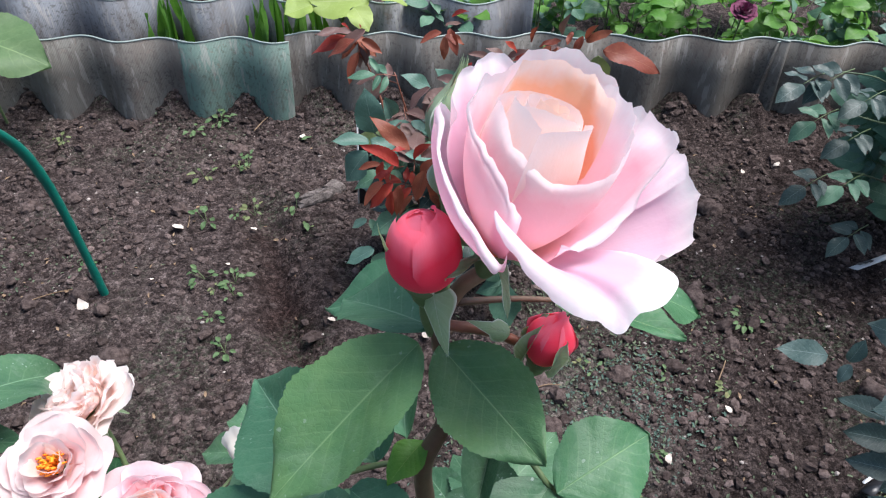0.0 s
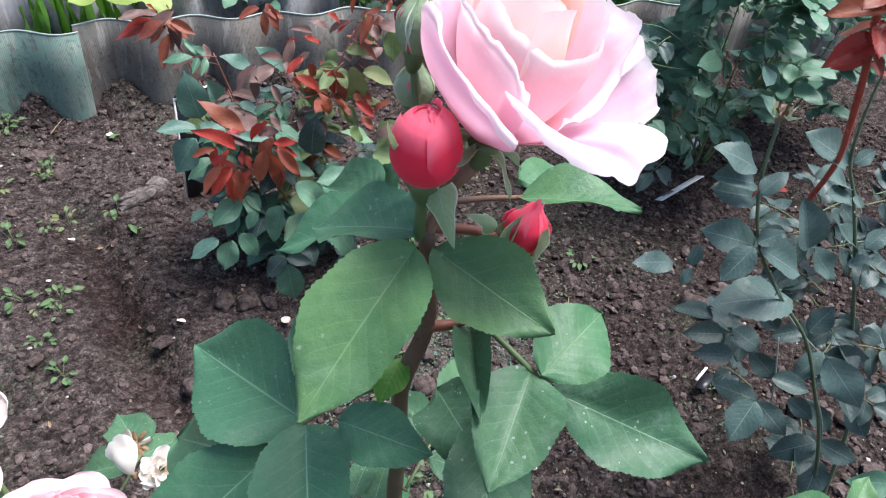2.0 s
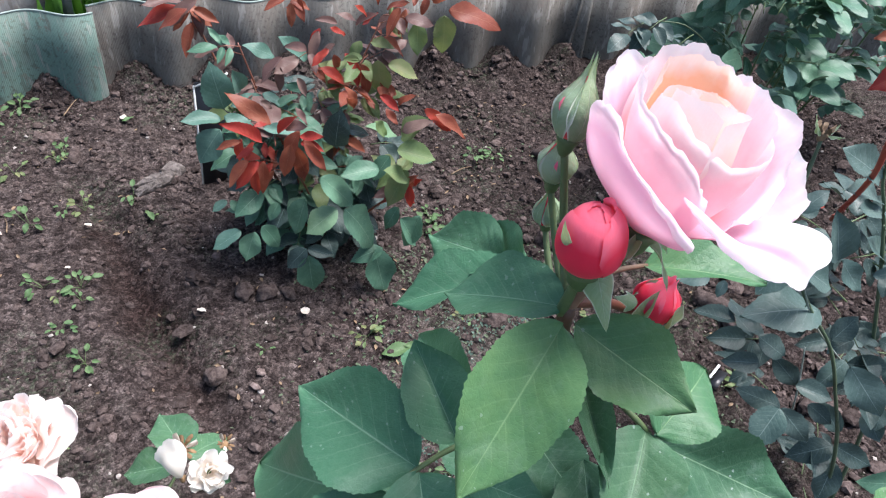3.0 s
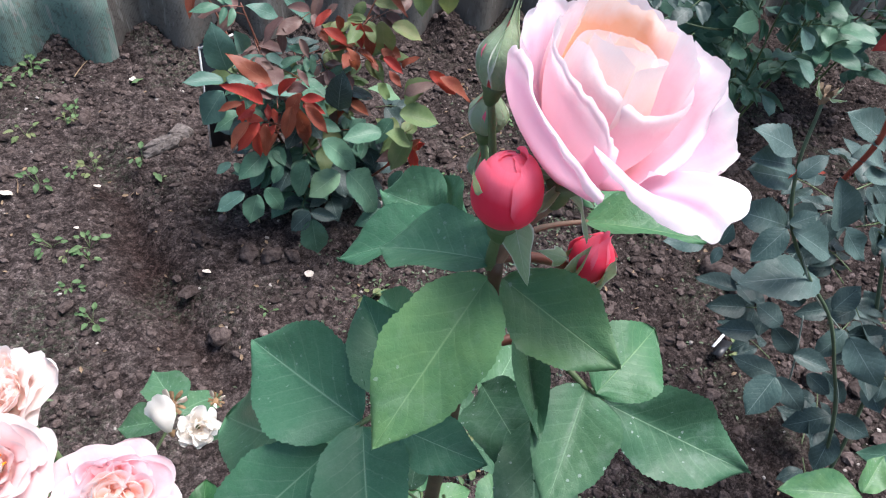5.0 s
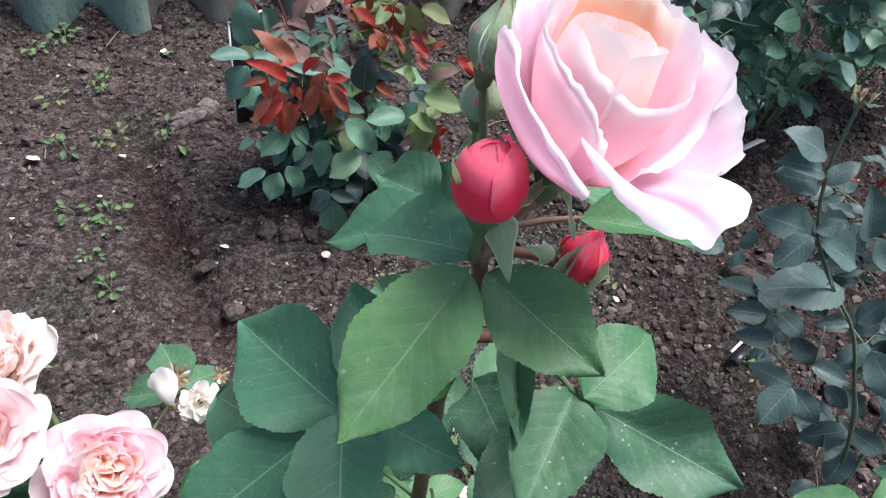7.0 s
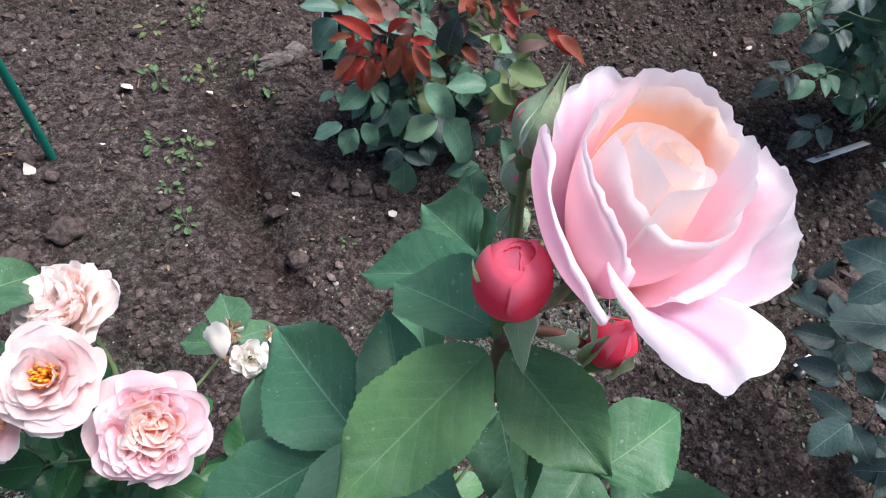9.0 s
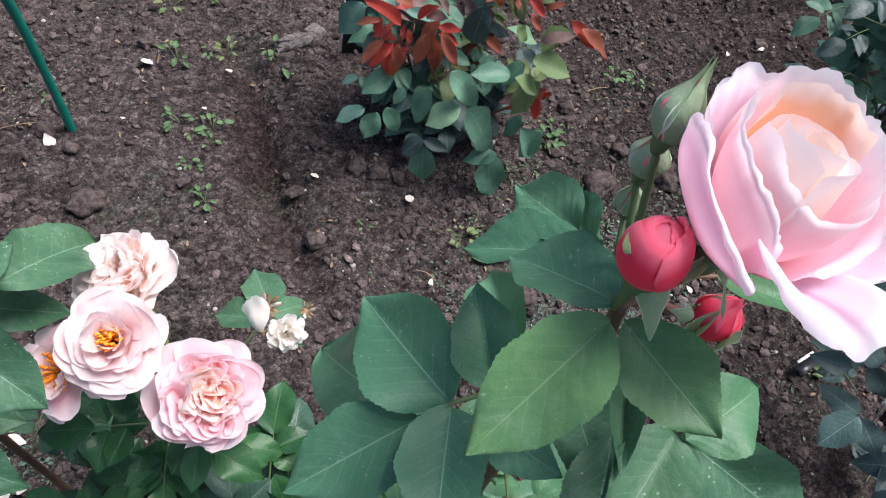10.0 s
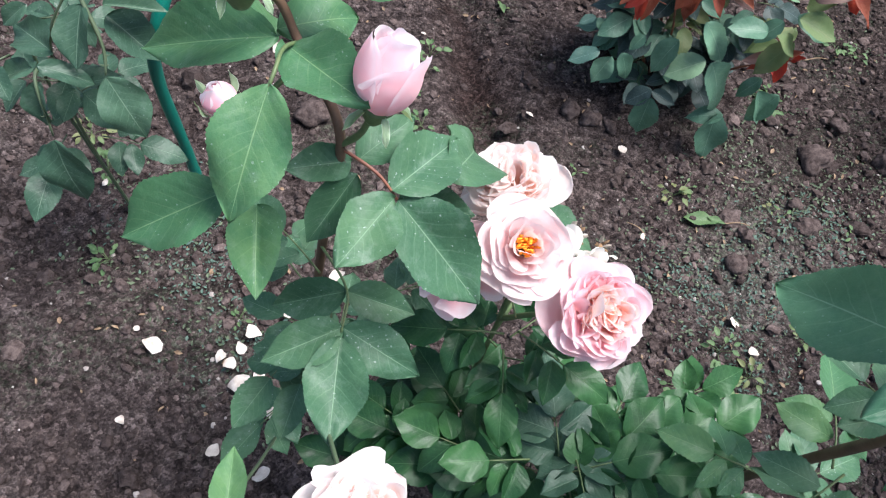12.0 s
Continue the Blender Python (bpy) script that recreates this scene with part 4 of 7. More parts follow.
# front petal wrapped round the heart, and its neighbours
rim_petal(big, M_PETAL, [(0.1220, 0.2640, 0.930), (0.1228, 0.2560, 0.9315), (0.1262, 0.2475, 0.9275), (0.1335, 0.2412, 0.9228), (0.1430, 0.2398, 0.9225), (0.1510, 0.2440, 0.9235), (0.1560, 0.2520, 0.9225)], FOOT, 0.0060, 0.0, 0.0014, 0.0004, 3, 40)
rim_petal(big, M_PETAL, [(0.1265, 0.2335, 0.9120), (0.1240, 0.2395, 0.9205), (0.1195, 0.2490, 0.9285), (0.1172, 0.2590, 0.9325), (0.1190, 0.2690, 0.9340), (0.1250, 0.2760, 0.9310)], FOOT, 0.0065, 0.0, 0.0024, 0.0007, 4, 40)
rim_petal(big, M_PETAL, [(0.1375, 0.2320, 0.9060), (0.1455, 0.2352, 0.9110), (0.1545, 0.2395, 0.9170), (0.1630, 0.2470, 0.9225), (0.1680, 0.2570, 0.9255), (0.1640, 0.2680, 0.9250)], FOOT, 0.0055, 0.0, 0.0036, 0.0006, 5, 40)
# outer petals at the back
rim_petal(big, M_PETAL, [(0.1205, 0.2745, 0.9270), (0.1285, 0.2805, 0.9335), (0.1385, 0.2825, 0.9355), (0.1480, 0.2800, 0.9340), (0.1560, 0.2745, 0.9285), (0.1600, 0.2670, 0.9220)], FOOT, 0.0075, 0.0, 0.0020, 0.0008, 6, 40)
rim_petal(big, M_PETAL_OUT, [(0.1090, 0.2680, 0.9200), (0.1125, 0.2755, 0.9290), (0.1185, 0.2815, 0.9340), (0.1255, 0.2845, 0.9335), (0.1340, 0.2865, 0.9280), (0.1400, 0.2860, 0.9200)], FOOT, 0.0070, 0.0, 0.0026, 0.0009, 7, 36)
rim_petal(big, M_PETAL_OUT, [(0.1510, 0.2780, 0.9210), (0.1590, 0.2740, 0.9240), (0.1670, 0.2690, 0.9225), (0.1725, 0.2620, 0.9185), (0.1735, 0.2550, 0.9120)], FOOT, 0.0060, 0.0, 0.0018, 0.0010, 8, 36)
# outer petals at the sides
rim_petal(big, M_PETAL_OUT, [(0.1243, 0.2345, 0.9005), (0.1222, 0.2308, 0.9060), (0.1165, 0.2395, 0.9145), (0.1115, 0.2515, 0.9235), (0.1078, 0.2630, 0.9285), (0.1082, 0.2720, 0.9230), (0.1120, 0.2790, 0.9120)], (0.1215, 0.2485, 0.8885), 0.0095, 0.0, 0.0044, 0.0007, 9, 44)
rim_petal(big, M_PETAL_OUT, [(0.1660, 0.2670, 0.9170), (0.1725, 0.2610, 0.9160), (0.1768, 0.2545, 0.9100), (0.1775, 0.2480, 0.9040), (0.1740, 0.2405, 0.8995), (0.1660, 0.2350, 0.8990)], FOOT, 0.0085, 0.0, 0.0010, 0.0006, 10, 40)
# lip folded down in front
rim_petal(big, M_PETAL_OUT, [(0.1200, 0.2362, 0.9135), (0.1225, 0.2305, 0.9125), (0.1290, 0.2240, 0.9075), (0.1370, 0.2172, 0.9042), (0.1440, 0.2138, 0.9020), (0.1508, 0.2108, 0.9000), (0.1545, 0.2128, 0.9030), (0.1620, 0.2160, 0.9040), (0.1660, 0.2225, 0.9045), (0.1630, 0.2310, 0.9000)],
          (0.1245, 0.2465, 0.8890), 0.0040, 0.0062, 0.0022, 0.0004, 11, 60, 24)
sepals(big, 0.017, 0.95, 5, 10, 0.26, True)

red_bud = calyx(front_rose, (0.1020, 0.2445, 0.8785), (-0.06, 0.03, 1.0), 0.0072, "bud", M_STEM_GREEN, "crimson rosebud just opening, with pale green sepals")
for k, (turn, belly, high, slant) in enumerate(((40, 0.0096, 0.0250, 0.0), (170, 0.0100, 0.0249, 0.04), (290, 0.0104, 0.0247, 0.08), (235, 0.0109, 0.0244, 0.14), (335, 0.0114, 0.0240, -0.16))):
    petal(red_bud, petal_mesh(M_BUD_RED, 125 - 12 * k, 0.0050, belly, 0.0003 + 0.0011 * k, high, 0.0, 0.004, 300 + k, 0.02 + 0.02 * k, 30, 24, at=0.46, skew=slant, dome=True), turn)
petal(red_bud, petal_mesh(M_BUD_RED, 182, 0.0050, 0.0095, 0.0, 0.0246, 0.0, 0.0, 299, 0.0, 30, 24, at=0.46, dome=True), 0)
bud(front_rose, (0.1412, 0.2480, 0.8375), (0.25, 0.1, 0.95), 0.021, 0.0088, M_BUD_RED, 2, 0.02, 0.85, False, 0.08, "small pointed crimson rosebud")
bud(front_rose, (0.1070, 0.2830, 0.9000), (0.20, 0.25, 0.95), 0.021, 0.0072, M_BUD_RED, 3, -0.14, 1.20, False, 0.10, "green rosebud showing a slit of red", 0.1, 0.46)
bud(front_rose, (0.1085, 0.2870, 0.8780), (0.05, 0.15, 1.0), 0.0155, 0.0064, M_BUD_RED, 4, -0.14, 1.20, False, 0.10, "green rosebud showing a slit of red", 0.1, 0.46)
bud(front_rose, (0.1105, 0.2860, 0.8570), (-0.1, 0.1, 1.0), 0.0120, 0.0052, M_BUD_RED, 5, -0.14, 1.25, False, 0.06, "small closed green rosebud", 0.1, 0.46)
UPV = (-0.25, -0.45, 0.85)
# hanging sepal under the red bud
sepal_blade(front_rose, (0.1045, 0.2385, 0.8790), (0.1094, 0.2304, 0.8600), 0.52, (-0.3, -0.75, 0.55))
sepal_blade(front_rose, (0.0985, 0.2415, 0.8755), (0.0890, 0.2435, 0.9020), 0.50, (-0.9, -0.4, 0.2))
sepal_blade(front_rose, (0.1290, 0.2430, 0.8560), (0.1145, 0.2400, 0.8660), 0.42, (-0.2, -0.6, 0.8))
for b, t, w, k, u in (((0.100, 0.241, 0.853), (0.053, 0.199, 0.829), 0.58, 0, UPV), ((0.107, 0.244, 0.848), (0.140, 0.208, 0.836), 0.70, 3, UPV),
                      ((0.104, 0.249, 0.852), (0.069, 0.279, 0.838), 0.80, 0, (-0.3, 0.25, 0.9)), ((0.106, 0.284, 0.828), (0.0547, 0.302, 0.807), 0.56, 0, (-0.2, 0.1, 0.9)),
                      ((0.104, 0.296, 0.826), (0.0854, 0.3374, 0.801), 0.70, 3, UPV), ((0.107, 0.285, 0.838), (0.100, 0.325, 0.800), 0.60, 3, UPV),
                      ((0.148, 0.268, 0.845), (0.186, 0.246, 0.858), 0.62, 0, (0.0, 0.1, 1.0)), ((0.155, 0.285, 0.840), (0.215, 0.290, 0.830), 0.58, 1, (0.0, 0.2, 1.0)),
                      ((0.150, 0.222, 0.792), (0.189, 0.244, 0.802), 0.84, 1, UPV)):
    leaflet(front_rose, b, t, w, M_COOL if t[1] > 0.275 and t[0] < 0.12 else M_LEAF, u, 0.0, k, True)
for b, t, w, k in (((0.148, 0.226, 0.790), (0.117, 0.184, 0.788), 0.74, 0), ((0.167, 0.234, 0.759), (0.231, 0.197, 0.737), 0.60, 3),
                   ((0.130, 0.252, 0.790), (0.118, 0.205, 0.800), 0.34, 2), ((0.131, 0.279, 0.707), (0.127, 0.220, 0.749), 0.55, 1),
                   ((0.140, 0.240, 0.740), (0.118, 0.165, 0.735), 0.55, 4)):
    leaflet(front_rose, b, t, w, M_LEAF_SPRAYED, UPV, 0.0, k, True)
for b, t, w, k in (((0.060, 0.248, 0.750), (0.012, 0.304, 0.748), 0.80, 0), ((0.080, 0.255, 0.753), (0.068, 0.299, 0.776), 0.72, 2),
                   ((0.038, 0.262, 0.705), (-0.026, 0.320, 0.655), 0.62, 1), ((0.047, 0.245, 0.738), (-0.014, 0.216, 0.708), 0.66, 3),
                   ((0.060, 0.247, 0.749), (0.052, 0.186, 0.752), 0.74, 0), ((0.072, 0.236, 0.765), (0.100, 0.209, 0.775), 0.70, 1),
                   ((0.092, 0.275, 0.74), (0.085, 0.345, 0.72), 0.5, 2)):
    leaflet(front_rose, b, t, w, M_COOL, UPV, 0.0, k, True)
leaflet(front_rose, (0.101, 0.250, 0.780), (0.088, 0.232, 0.782), 0.7, M_BRIGHT, UPV, 0.0, 1, True)
stem(front_rose, [(0.101, 0.248, 0.768), (0.080, 0.253, 0.754), (0.060, 0.248, 0.750), (0.046, 0.245, 0.738), (0.036, 0.255, 0.715)], 0.0016, 0.0009, M_STEM_GREEN, "leaf_stalk")
stem(front_rose, [(0.130, 0.251, 0.799), (0.138, 0.238, 0.797), (0.148, 0.226, 0.790), (0.158, 0.230, 0.774), (0.168, 0.234, 0.759)], 0.0015, 0.0009, M_STEM_GREEN, "leaf_stalk")
stem(front_rose, [(0.106, 0.251, 0.847), (0.107, 0.272, 0.836), (0.105, 0.297, 0.826)], 0.0014, 0.0009, M_STEM_GREEN, "leaf_stalk")
stem(front_rose, [(0.112, 0.251, 0.862), (0.132, 0.262, 0.852), (0.150, 0.268, 0.845)], 0.0014, 0.0009, M_STEM, "leaf_stalk")

rg = random.Random(12)
for k in range(9):
    a = k * 2.4 + 0.5
    o = Vector((math.cos(a), math.sin(a), 0))
    t = Vector((0.112, 0.255, 0.40 + 0.032 * k)) + o * rg.uniform(0.045, 0.075)
    compound(front_rose, t - o * 0.05, t, rg.uniform(0.045, 0.055), M_LEAF if k % 2 else M_LEAF_SPRAYED, (o.x * 0.25, o.y * 0.25 - 0.1, 1), 5, k + 700)

# ---- cluster of three full blooms ----
cluster = thing("rose_bush", "low rose bush with glossy leaves and three full pale pink blooms", "rose bush", (-0.15, 0.30, 0))
stem(cluster, [(-0.15, 0.30, -0.03), (-0.16, 0.32, 0.25), (-0.155, 0.345, 0.45), (-0.158, 0.350, 0.560)], 0.0036, 0.0018, M_STEM_GREEN, thorns=8)
stem(cluster, [(-0.155, 0.345, 0.45), (-0.125, 0.335, 0.50), (-0.098, 0.322, 0.528)], 0.0028, 0.0022, M_STEM_GREEN, "side_shoot")
stem(cluster, [(-0.155, 0.345, 0.45), (-0.148, 0.385, 0.49), (-0.166, 0.411, 0.540)], 0.0028, 0.0022, M_STEM_GREEN, "side_shoot")
stem(cluster, [(-0.155, 0.345, 0.42), (-0.120, 0.430, 0.36), (-0.085, 0.490, 0.365)], 0.0024, 0.0014, M_STEM_GREEN, "side_shoot")
rosette(cluster, (-0.162, 0.350, 0.570), (0.08, -0.36, 0.93), 0.0355, 0.027, (M_PETAL_PALE, M_PETAL_PALE, M_PETAL_PALE, M_PETAL_CREAM), 21, 6, True, 0.28, "open pale pink bloom with orange stamens", 1.15)
rosette(cluster, (-0.096, 0.327, 0.538), (0.20, -0.40, 0.89), 0.040, 0.028, (M_PETAL_LILAC, M_PETAL_LILAC, M_PETAL_LILAC, M_PETAL_HEART), 22, 5, False, 0.5, "very full pink quartered bloom with a peach heart", 1.7, 48)
rosette(cluster, (-0.172, 0.412, 0.548), (-0.42, -0.05, 0.90), 0.039, 0.032, (M_PETAL_FADED, M_PETAL_FADED), 23, 5, False, 0.5, "fading creamy pink bloom", 1.8, 50)
rosette(cluster, (-0.203, 0.338, 0.538), (-0.35, -0.45, 0.82), 0.035, 0.018, (M_PETAL_LILAC, M_PETAL_PALE), 24, 2, True, 0.55, "spent pink bloom losing its petals", 1.6)
rosette(cluster, (-0.062, 0.455, 0.388), (0.3, -0.7, 0.65), 0.019, 0.016, (M_PETAL_WITHERED, M_PETAL_WITHERED), 26, 3, False, 0.6, "withered cream bloom drying on the shoot", 3.0, 8)
# withered heads on the low shoot
for q, w in (((-0.047, 0.490, 0.372), 0.7), ((-0.085, 0.480, 0.395), 1.0)):
    wb = calyx(cluster, q, (0.3, -0.3, 0.9), 0.006 * w, "withered_head", M_WITHERED, "withered brown flower head")
    for k in range(9):
        petal(wb, petal_mesh(M_WITHERED if k % 3 else M_FALLEN, 16, 0.002, 0.006 * w, 0.011 * w, (0.011 if k % 3 else 0.019) * w * (0.7 + 0.4 * (k % 2)), 1.2, 0.12, 80 + k, 0.4, 6, 6), k * 40 + 14)
wb = calyx(cluster, (-0.086, 0.452, 0.393), (-0.15, 0.72, 0.66), 0.004, "withered_head", M_WITHERED, "withered head with one white petal left")
petal(wb, petal_mesh(M_PETAL_WITHERED, 62, 0.004, 0.013, 0.012, 0.038, 0.5, 0.06, 91, 0.22, 14, 14), 250, -4)
petal(wb, petal_mesh(M_FALLEN, 30, 0.003, 0.008, 0.020, 0.014, 0.8, 0.06, 92, 0.3, 8, 8), 20, 10)
for b, t, w in (((-0.085, 0.490, 0.365), (-0.112, 0.548, 0.350), 0.8), ((-0.085, 0.488, 0.362), (-0.040, 0.525, 0.345), 0.7), ((-0.092, 0.480, 0.365), (-0.150, 0.492, 0.350), 0.7), ((-0.080, 0.478, 0.362), (-0.045, 0.460, 0.345), 0.7)):
    leaflet(cluster, b, t, w, M_LEAF_SPRAYED, (0, -0.3, 0.95), None, None, True)
rg = random.Random(77)
for k in range(62):
    a = rg.uniform(0, 6.28)
    r = 0.17 * math.sqrt(rg.random())
    x, y = -0.065 + r * math.cos(a) * 1.35, 0.245 + r * math.sin(a) * 0.75
    z = 0.44 - 0.7 * r + rg.uniform(-0.10, 0.02)
    o = Vector((math.cos(a), math.sin(a), 0))
    t = Vector((x, y, z))
    compound(cluster, t - o * 0.05 - Vector((0, 0, 0.025)), t, rg.uniform(0.040, 0.054), M_GLOSSY if k % 6 else M_DARK, Vector((o.x * 0.35, o.y * 0.35 - 0.15, 1)), 5, k, M_STEM_GREEN, 0.80, True)

for k in range(7):
    a = k * 2.4
    o = Vector((math.cos(a), math.sin(a) * 0.8, 0))
    t = Vector((-0.145, 0.330, 0.40 + 0.014 * k)) + o * 0.055
    compound(cluster, t - o * 0.05, t, rg.uniform(0.036, 0.046), M_GLOSSY, (o.x * 0.3, o.y * 0.3 - 0.2, 1), 5, k + 90, M_STEM_GREEN, 0.70, True)

compound(cluster, (0.075, 0.37, 0.27), (0.105, 0.385, 0.29), 0.048, M_GLOSSY, (0.1, -0.2, 1), 5, 931, M_STEM_GREEN, 0.72)
stem(cluster, [(-0.02, 0.30, 0.18), (0.03, 0.34, 0.25), (0.075, 0.37, 0.27)], 0.0018, 0.0012, M_STEM_GREEN, "side_shoot")

# ---- tall rose beside it: pink bud and sprayed leaves ----
tall = thing("rose_bush", "tall rose bush with pink buds and leaves marked by spray", "rose bush", (-0.40, 0.42, 0))
stem(tall, [(-0.34, 0.36, -0.03), (-0.33, 0.35, 0.30), (-0.31, 0.345, 0.55), (-0.297, 0.345, 0.655), (-0.312, 0.360, 0.690), (-0.330, 0.376, 0.705), (-0.340, 0.378, 0.730), (-0.352, 0.362, 0.752)], 0.0045, 0.0024, M_STEM, thorns=10, seed=4)
stem(tall, [(-0.297, 0.345, 0.655), (-0.284, 0.342, 0.675), (-0.277, 0.343, 0.698)], 0.0024, 0.0020, M_STEM_GREEN, "bud_stalk")
bp = bud(tall, (-0.275, 0.344, 0.702), (0.18, 0.08, 0.97), 0.052, 0.0180, M_PETAL_BUD, 7, 0.85, 0.34, True, 0.30, "pink rosebud about to open", 1.1)
petal(bp, petal_mesh(M_PETAL_BUD, 55, 0.008, 0.0188, 0.0140, 0.048, 0.30, 0.012, 71, 0.35), 340)
petal(bp, petal_mesh(M_PETAL_BUD, 60, 0.008, 0.0190, 0.0130, 0.050, 0.2, 0.012, 72, 0.35), 200)
bp2 = bud(tall, (-0.352, 0.358, 0.760), (0.0, 0.1, 0.97), 0.044, 0.022, M_PETAL_CORE, 8, 0.8, 0.38, True, 0.6, "peach pink bloom half open")
petal(bp2, petal_mesh(M_PETAL_OUT, 55, 0.008, 0.0225, 0.0215, 0.041, 0.6, 0.03, 73, 0.3), 250)
petal(bp2, petal_mesh(M_PETAL_OUT, 55, 0.008, 0.0225, 0.0215, 0.041, 0.6, 0.03, 74, 0.3), 20)
bud(tall, (-0.358, 0.326, 0.692), (-0.2, -0.1, 0.95), 0.020, 0.010, M_PETAL, 9, 0.5, 0.8, False, 0.4, "small pink rosebud behind a leaf")
stem(tall, [(-0.328, 0.372, 0.69), (-0.35, 0.345, 0.675), (-0.363, 0.327, 0.680)], 0.002, 0.0016, M_STEM_GREEN, "bud_stalk")
UPC = (0.15, -0.4, 0.9)
for b, t, w, k in (((-0.256, 0.329, 0.632), (-0.185, 0.289, 0.586), 0.62, 0), ((-0.258, 0.329, 0.633), (-0.283, 0.270, 0.633), 0.68, 3),
                   ((-0.261, 0.331, 0.637), (-0.223, 0.392, 0.633), 0.66, 0), ((-0.225, 0.360, 0.627), (-0.194, 0.463, 0.562), 0.50, 1),
                   ((-0.260, 0.375, 0.560), (-0.200, 0.372, 0.566), 0.62, 2), ((-0.287, 0.348, 0.638), (-0.256, 0.382, 0.655), 0.66, 1),
                   ((-0.290, 0.345, 0.640), (-0.325, 0.320, 0.655), 0.62, 0), ((-0.285, 0.340, 0.635), (-0.310, 0.300, 0.600), 0.55, 2)):
    leaflet(tall, b, t, w, M_LEAF_SPRAYED, UPC, 0.0, k, True)
for b, t, w, k in (((-0.280, 0.279, 0.521), (-0.330, 0.240, 0.522), 0.62, 0), ((-0.280, 0.279, 0.521), (-0.216, 0.256, 0.514), 0.62, 1),
                   ((-0.280, 0.272, 0.520), (-0.270, 0.196, 0.502), 0.66, 3), ((-0.284, 0.308, 0.522), (-0.340, 0.290, 0.505), 0.60, 2),
                   ((-0.284, 0.308, 0.522), (-0.228, 0.305, 0.512), 0.60, 0)):
    leaflet(tall, b, t, w, M_LEAF_SPRAYED, UPC, 0.0, k, True)
for b, t, w, k in (((-0.340, 0.372, 0.708), (-0.425, 0.360, 0.690), 0.52, 0), ((-0.335, 0.368, 0.708), (-0.275, 0.326, 0.718), 0.60, 3),
                   ((-0.329, 0.324, 0.724), (-0.336, 0.256, 0.690), 0.62, 1), ((-0.349, 0.290, 0.665), (-0.412, 0.260, 0.635), 0.62, 0),
                   ((-0.352, 0.327, 0.590), (-0.334, 0.262, 0.585), 0.60, 2), ((-0.345, 0.385, 0.70), (-0.300, 0.430, 0.690), 0.6, 1),
                   ((-0.350, 0.385, 0.69), (-0.360, 0.440, 0.660), 0.6, 2), ((-0.345, 0.390, 0.745), (-0.265, 0.405, 0.745), 0.45, 1)):
    leaflet(tall, b, t, w, M_LEAF, UPC, 0.0, k, True)
stem(tall, [(-0.297, 0.345, 0.652), (-0.272, 0.337, 0.645), (-0.256, 0.329, 0.632)], 0.0014, 0.0009, M_STEM_RED, "leaf_stalk")
stem(tall, [(-0.315, 0.345, 0.52), (-0.284, 0.308, 0.525), (-0.280, 0.275, 0.521)], 0.0014, 0.0009, M_STEM_GREEN, "leaf_stalk")
stem(tall, [(-0.330, 0.376, 0.703), (-0.330, 0.350, 0.722), (-0.329, 0.324, 0.724), (-0.349, 0.290, 0.668)], 0.0014, 0.0009, M_STEM_GREEN, "leaf_stalk")
rg = random.Random(19)
for k in range(12):
    a = rg.uniform(0, 6.28)
    o = Vector((math.cos(a), math.sin(a), 0))
    t = Vector((-0.30, 0.32, rg.uniform(0.25, 0.50))) + o * rg.uniform(0.05, 0.10)
    compound(tall, t - o * 0.05, t, rg.uniform(0.04, 0.05), M_LEAF_SPRAYED, (o.x * 0.3, o.y * 0.3, 1), 5, k + 40)
# pale bloom low at its foot
rosette(tall, (-0.238, 0.140, 0.592), (0.1, -0.1, 1), 0.033, 0.030, (M_PETAL_FADED, M_PETAL_FADED), 31, 4, False, 0.5, "pale pink full bloom", 1.6, 40)
stem(tall, [(-0.33, 0.33, 0.35), (-0.29, 0.24, 0.46), (-0.239, 0.142, 0.580)], 0.0020, 0.0016, M_STEM_DULL, "side_shoot")
rosette(tall, (-0.385, 0.085, 0.560), (0.1, 0.1, 1), 0.034, 0.028, (M_PETAL_FADED, M_PETAL_FADED), 32, 4, False, 0.5, "pale pink full bloom", 1.6, 30)
stem(tall, [(-0.33, 0.30, 0.25), (-0.345, 0.16, 0.40), (-0.383, 0.088, 0.548)], 0.0018, 0.0015, M_STEM_DULL, "side_shoot")
leaflet(tall, (-0.324, 0.132, 0.50), (-0.335, 0.185, 0.50), 0.5, M_LEAF, UPC, 0.0, 0, True)


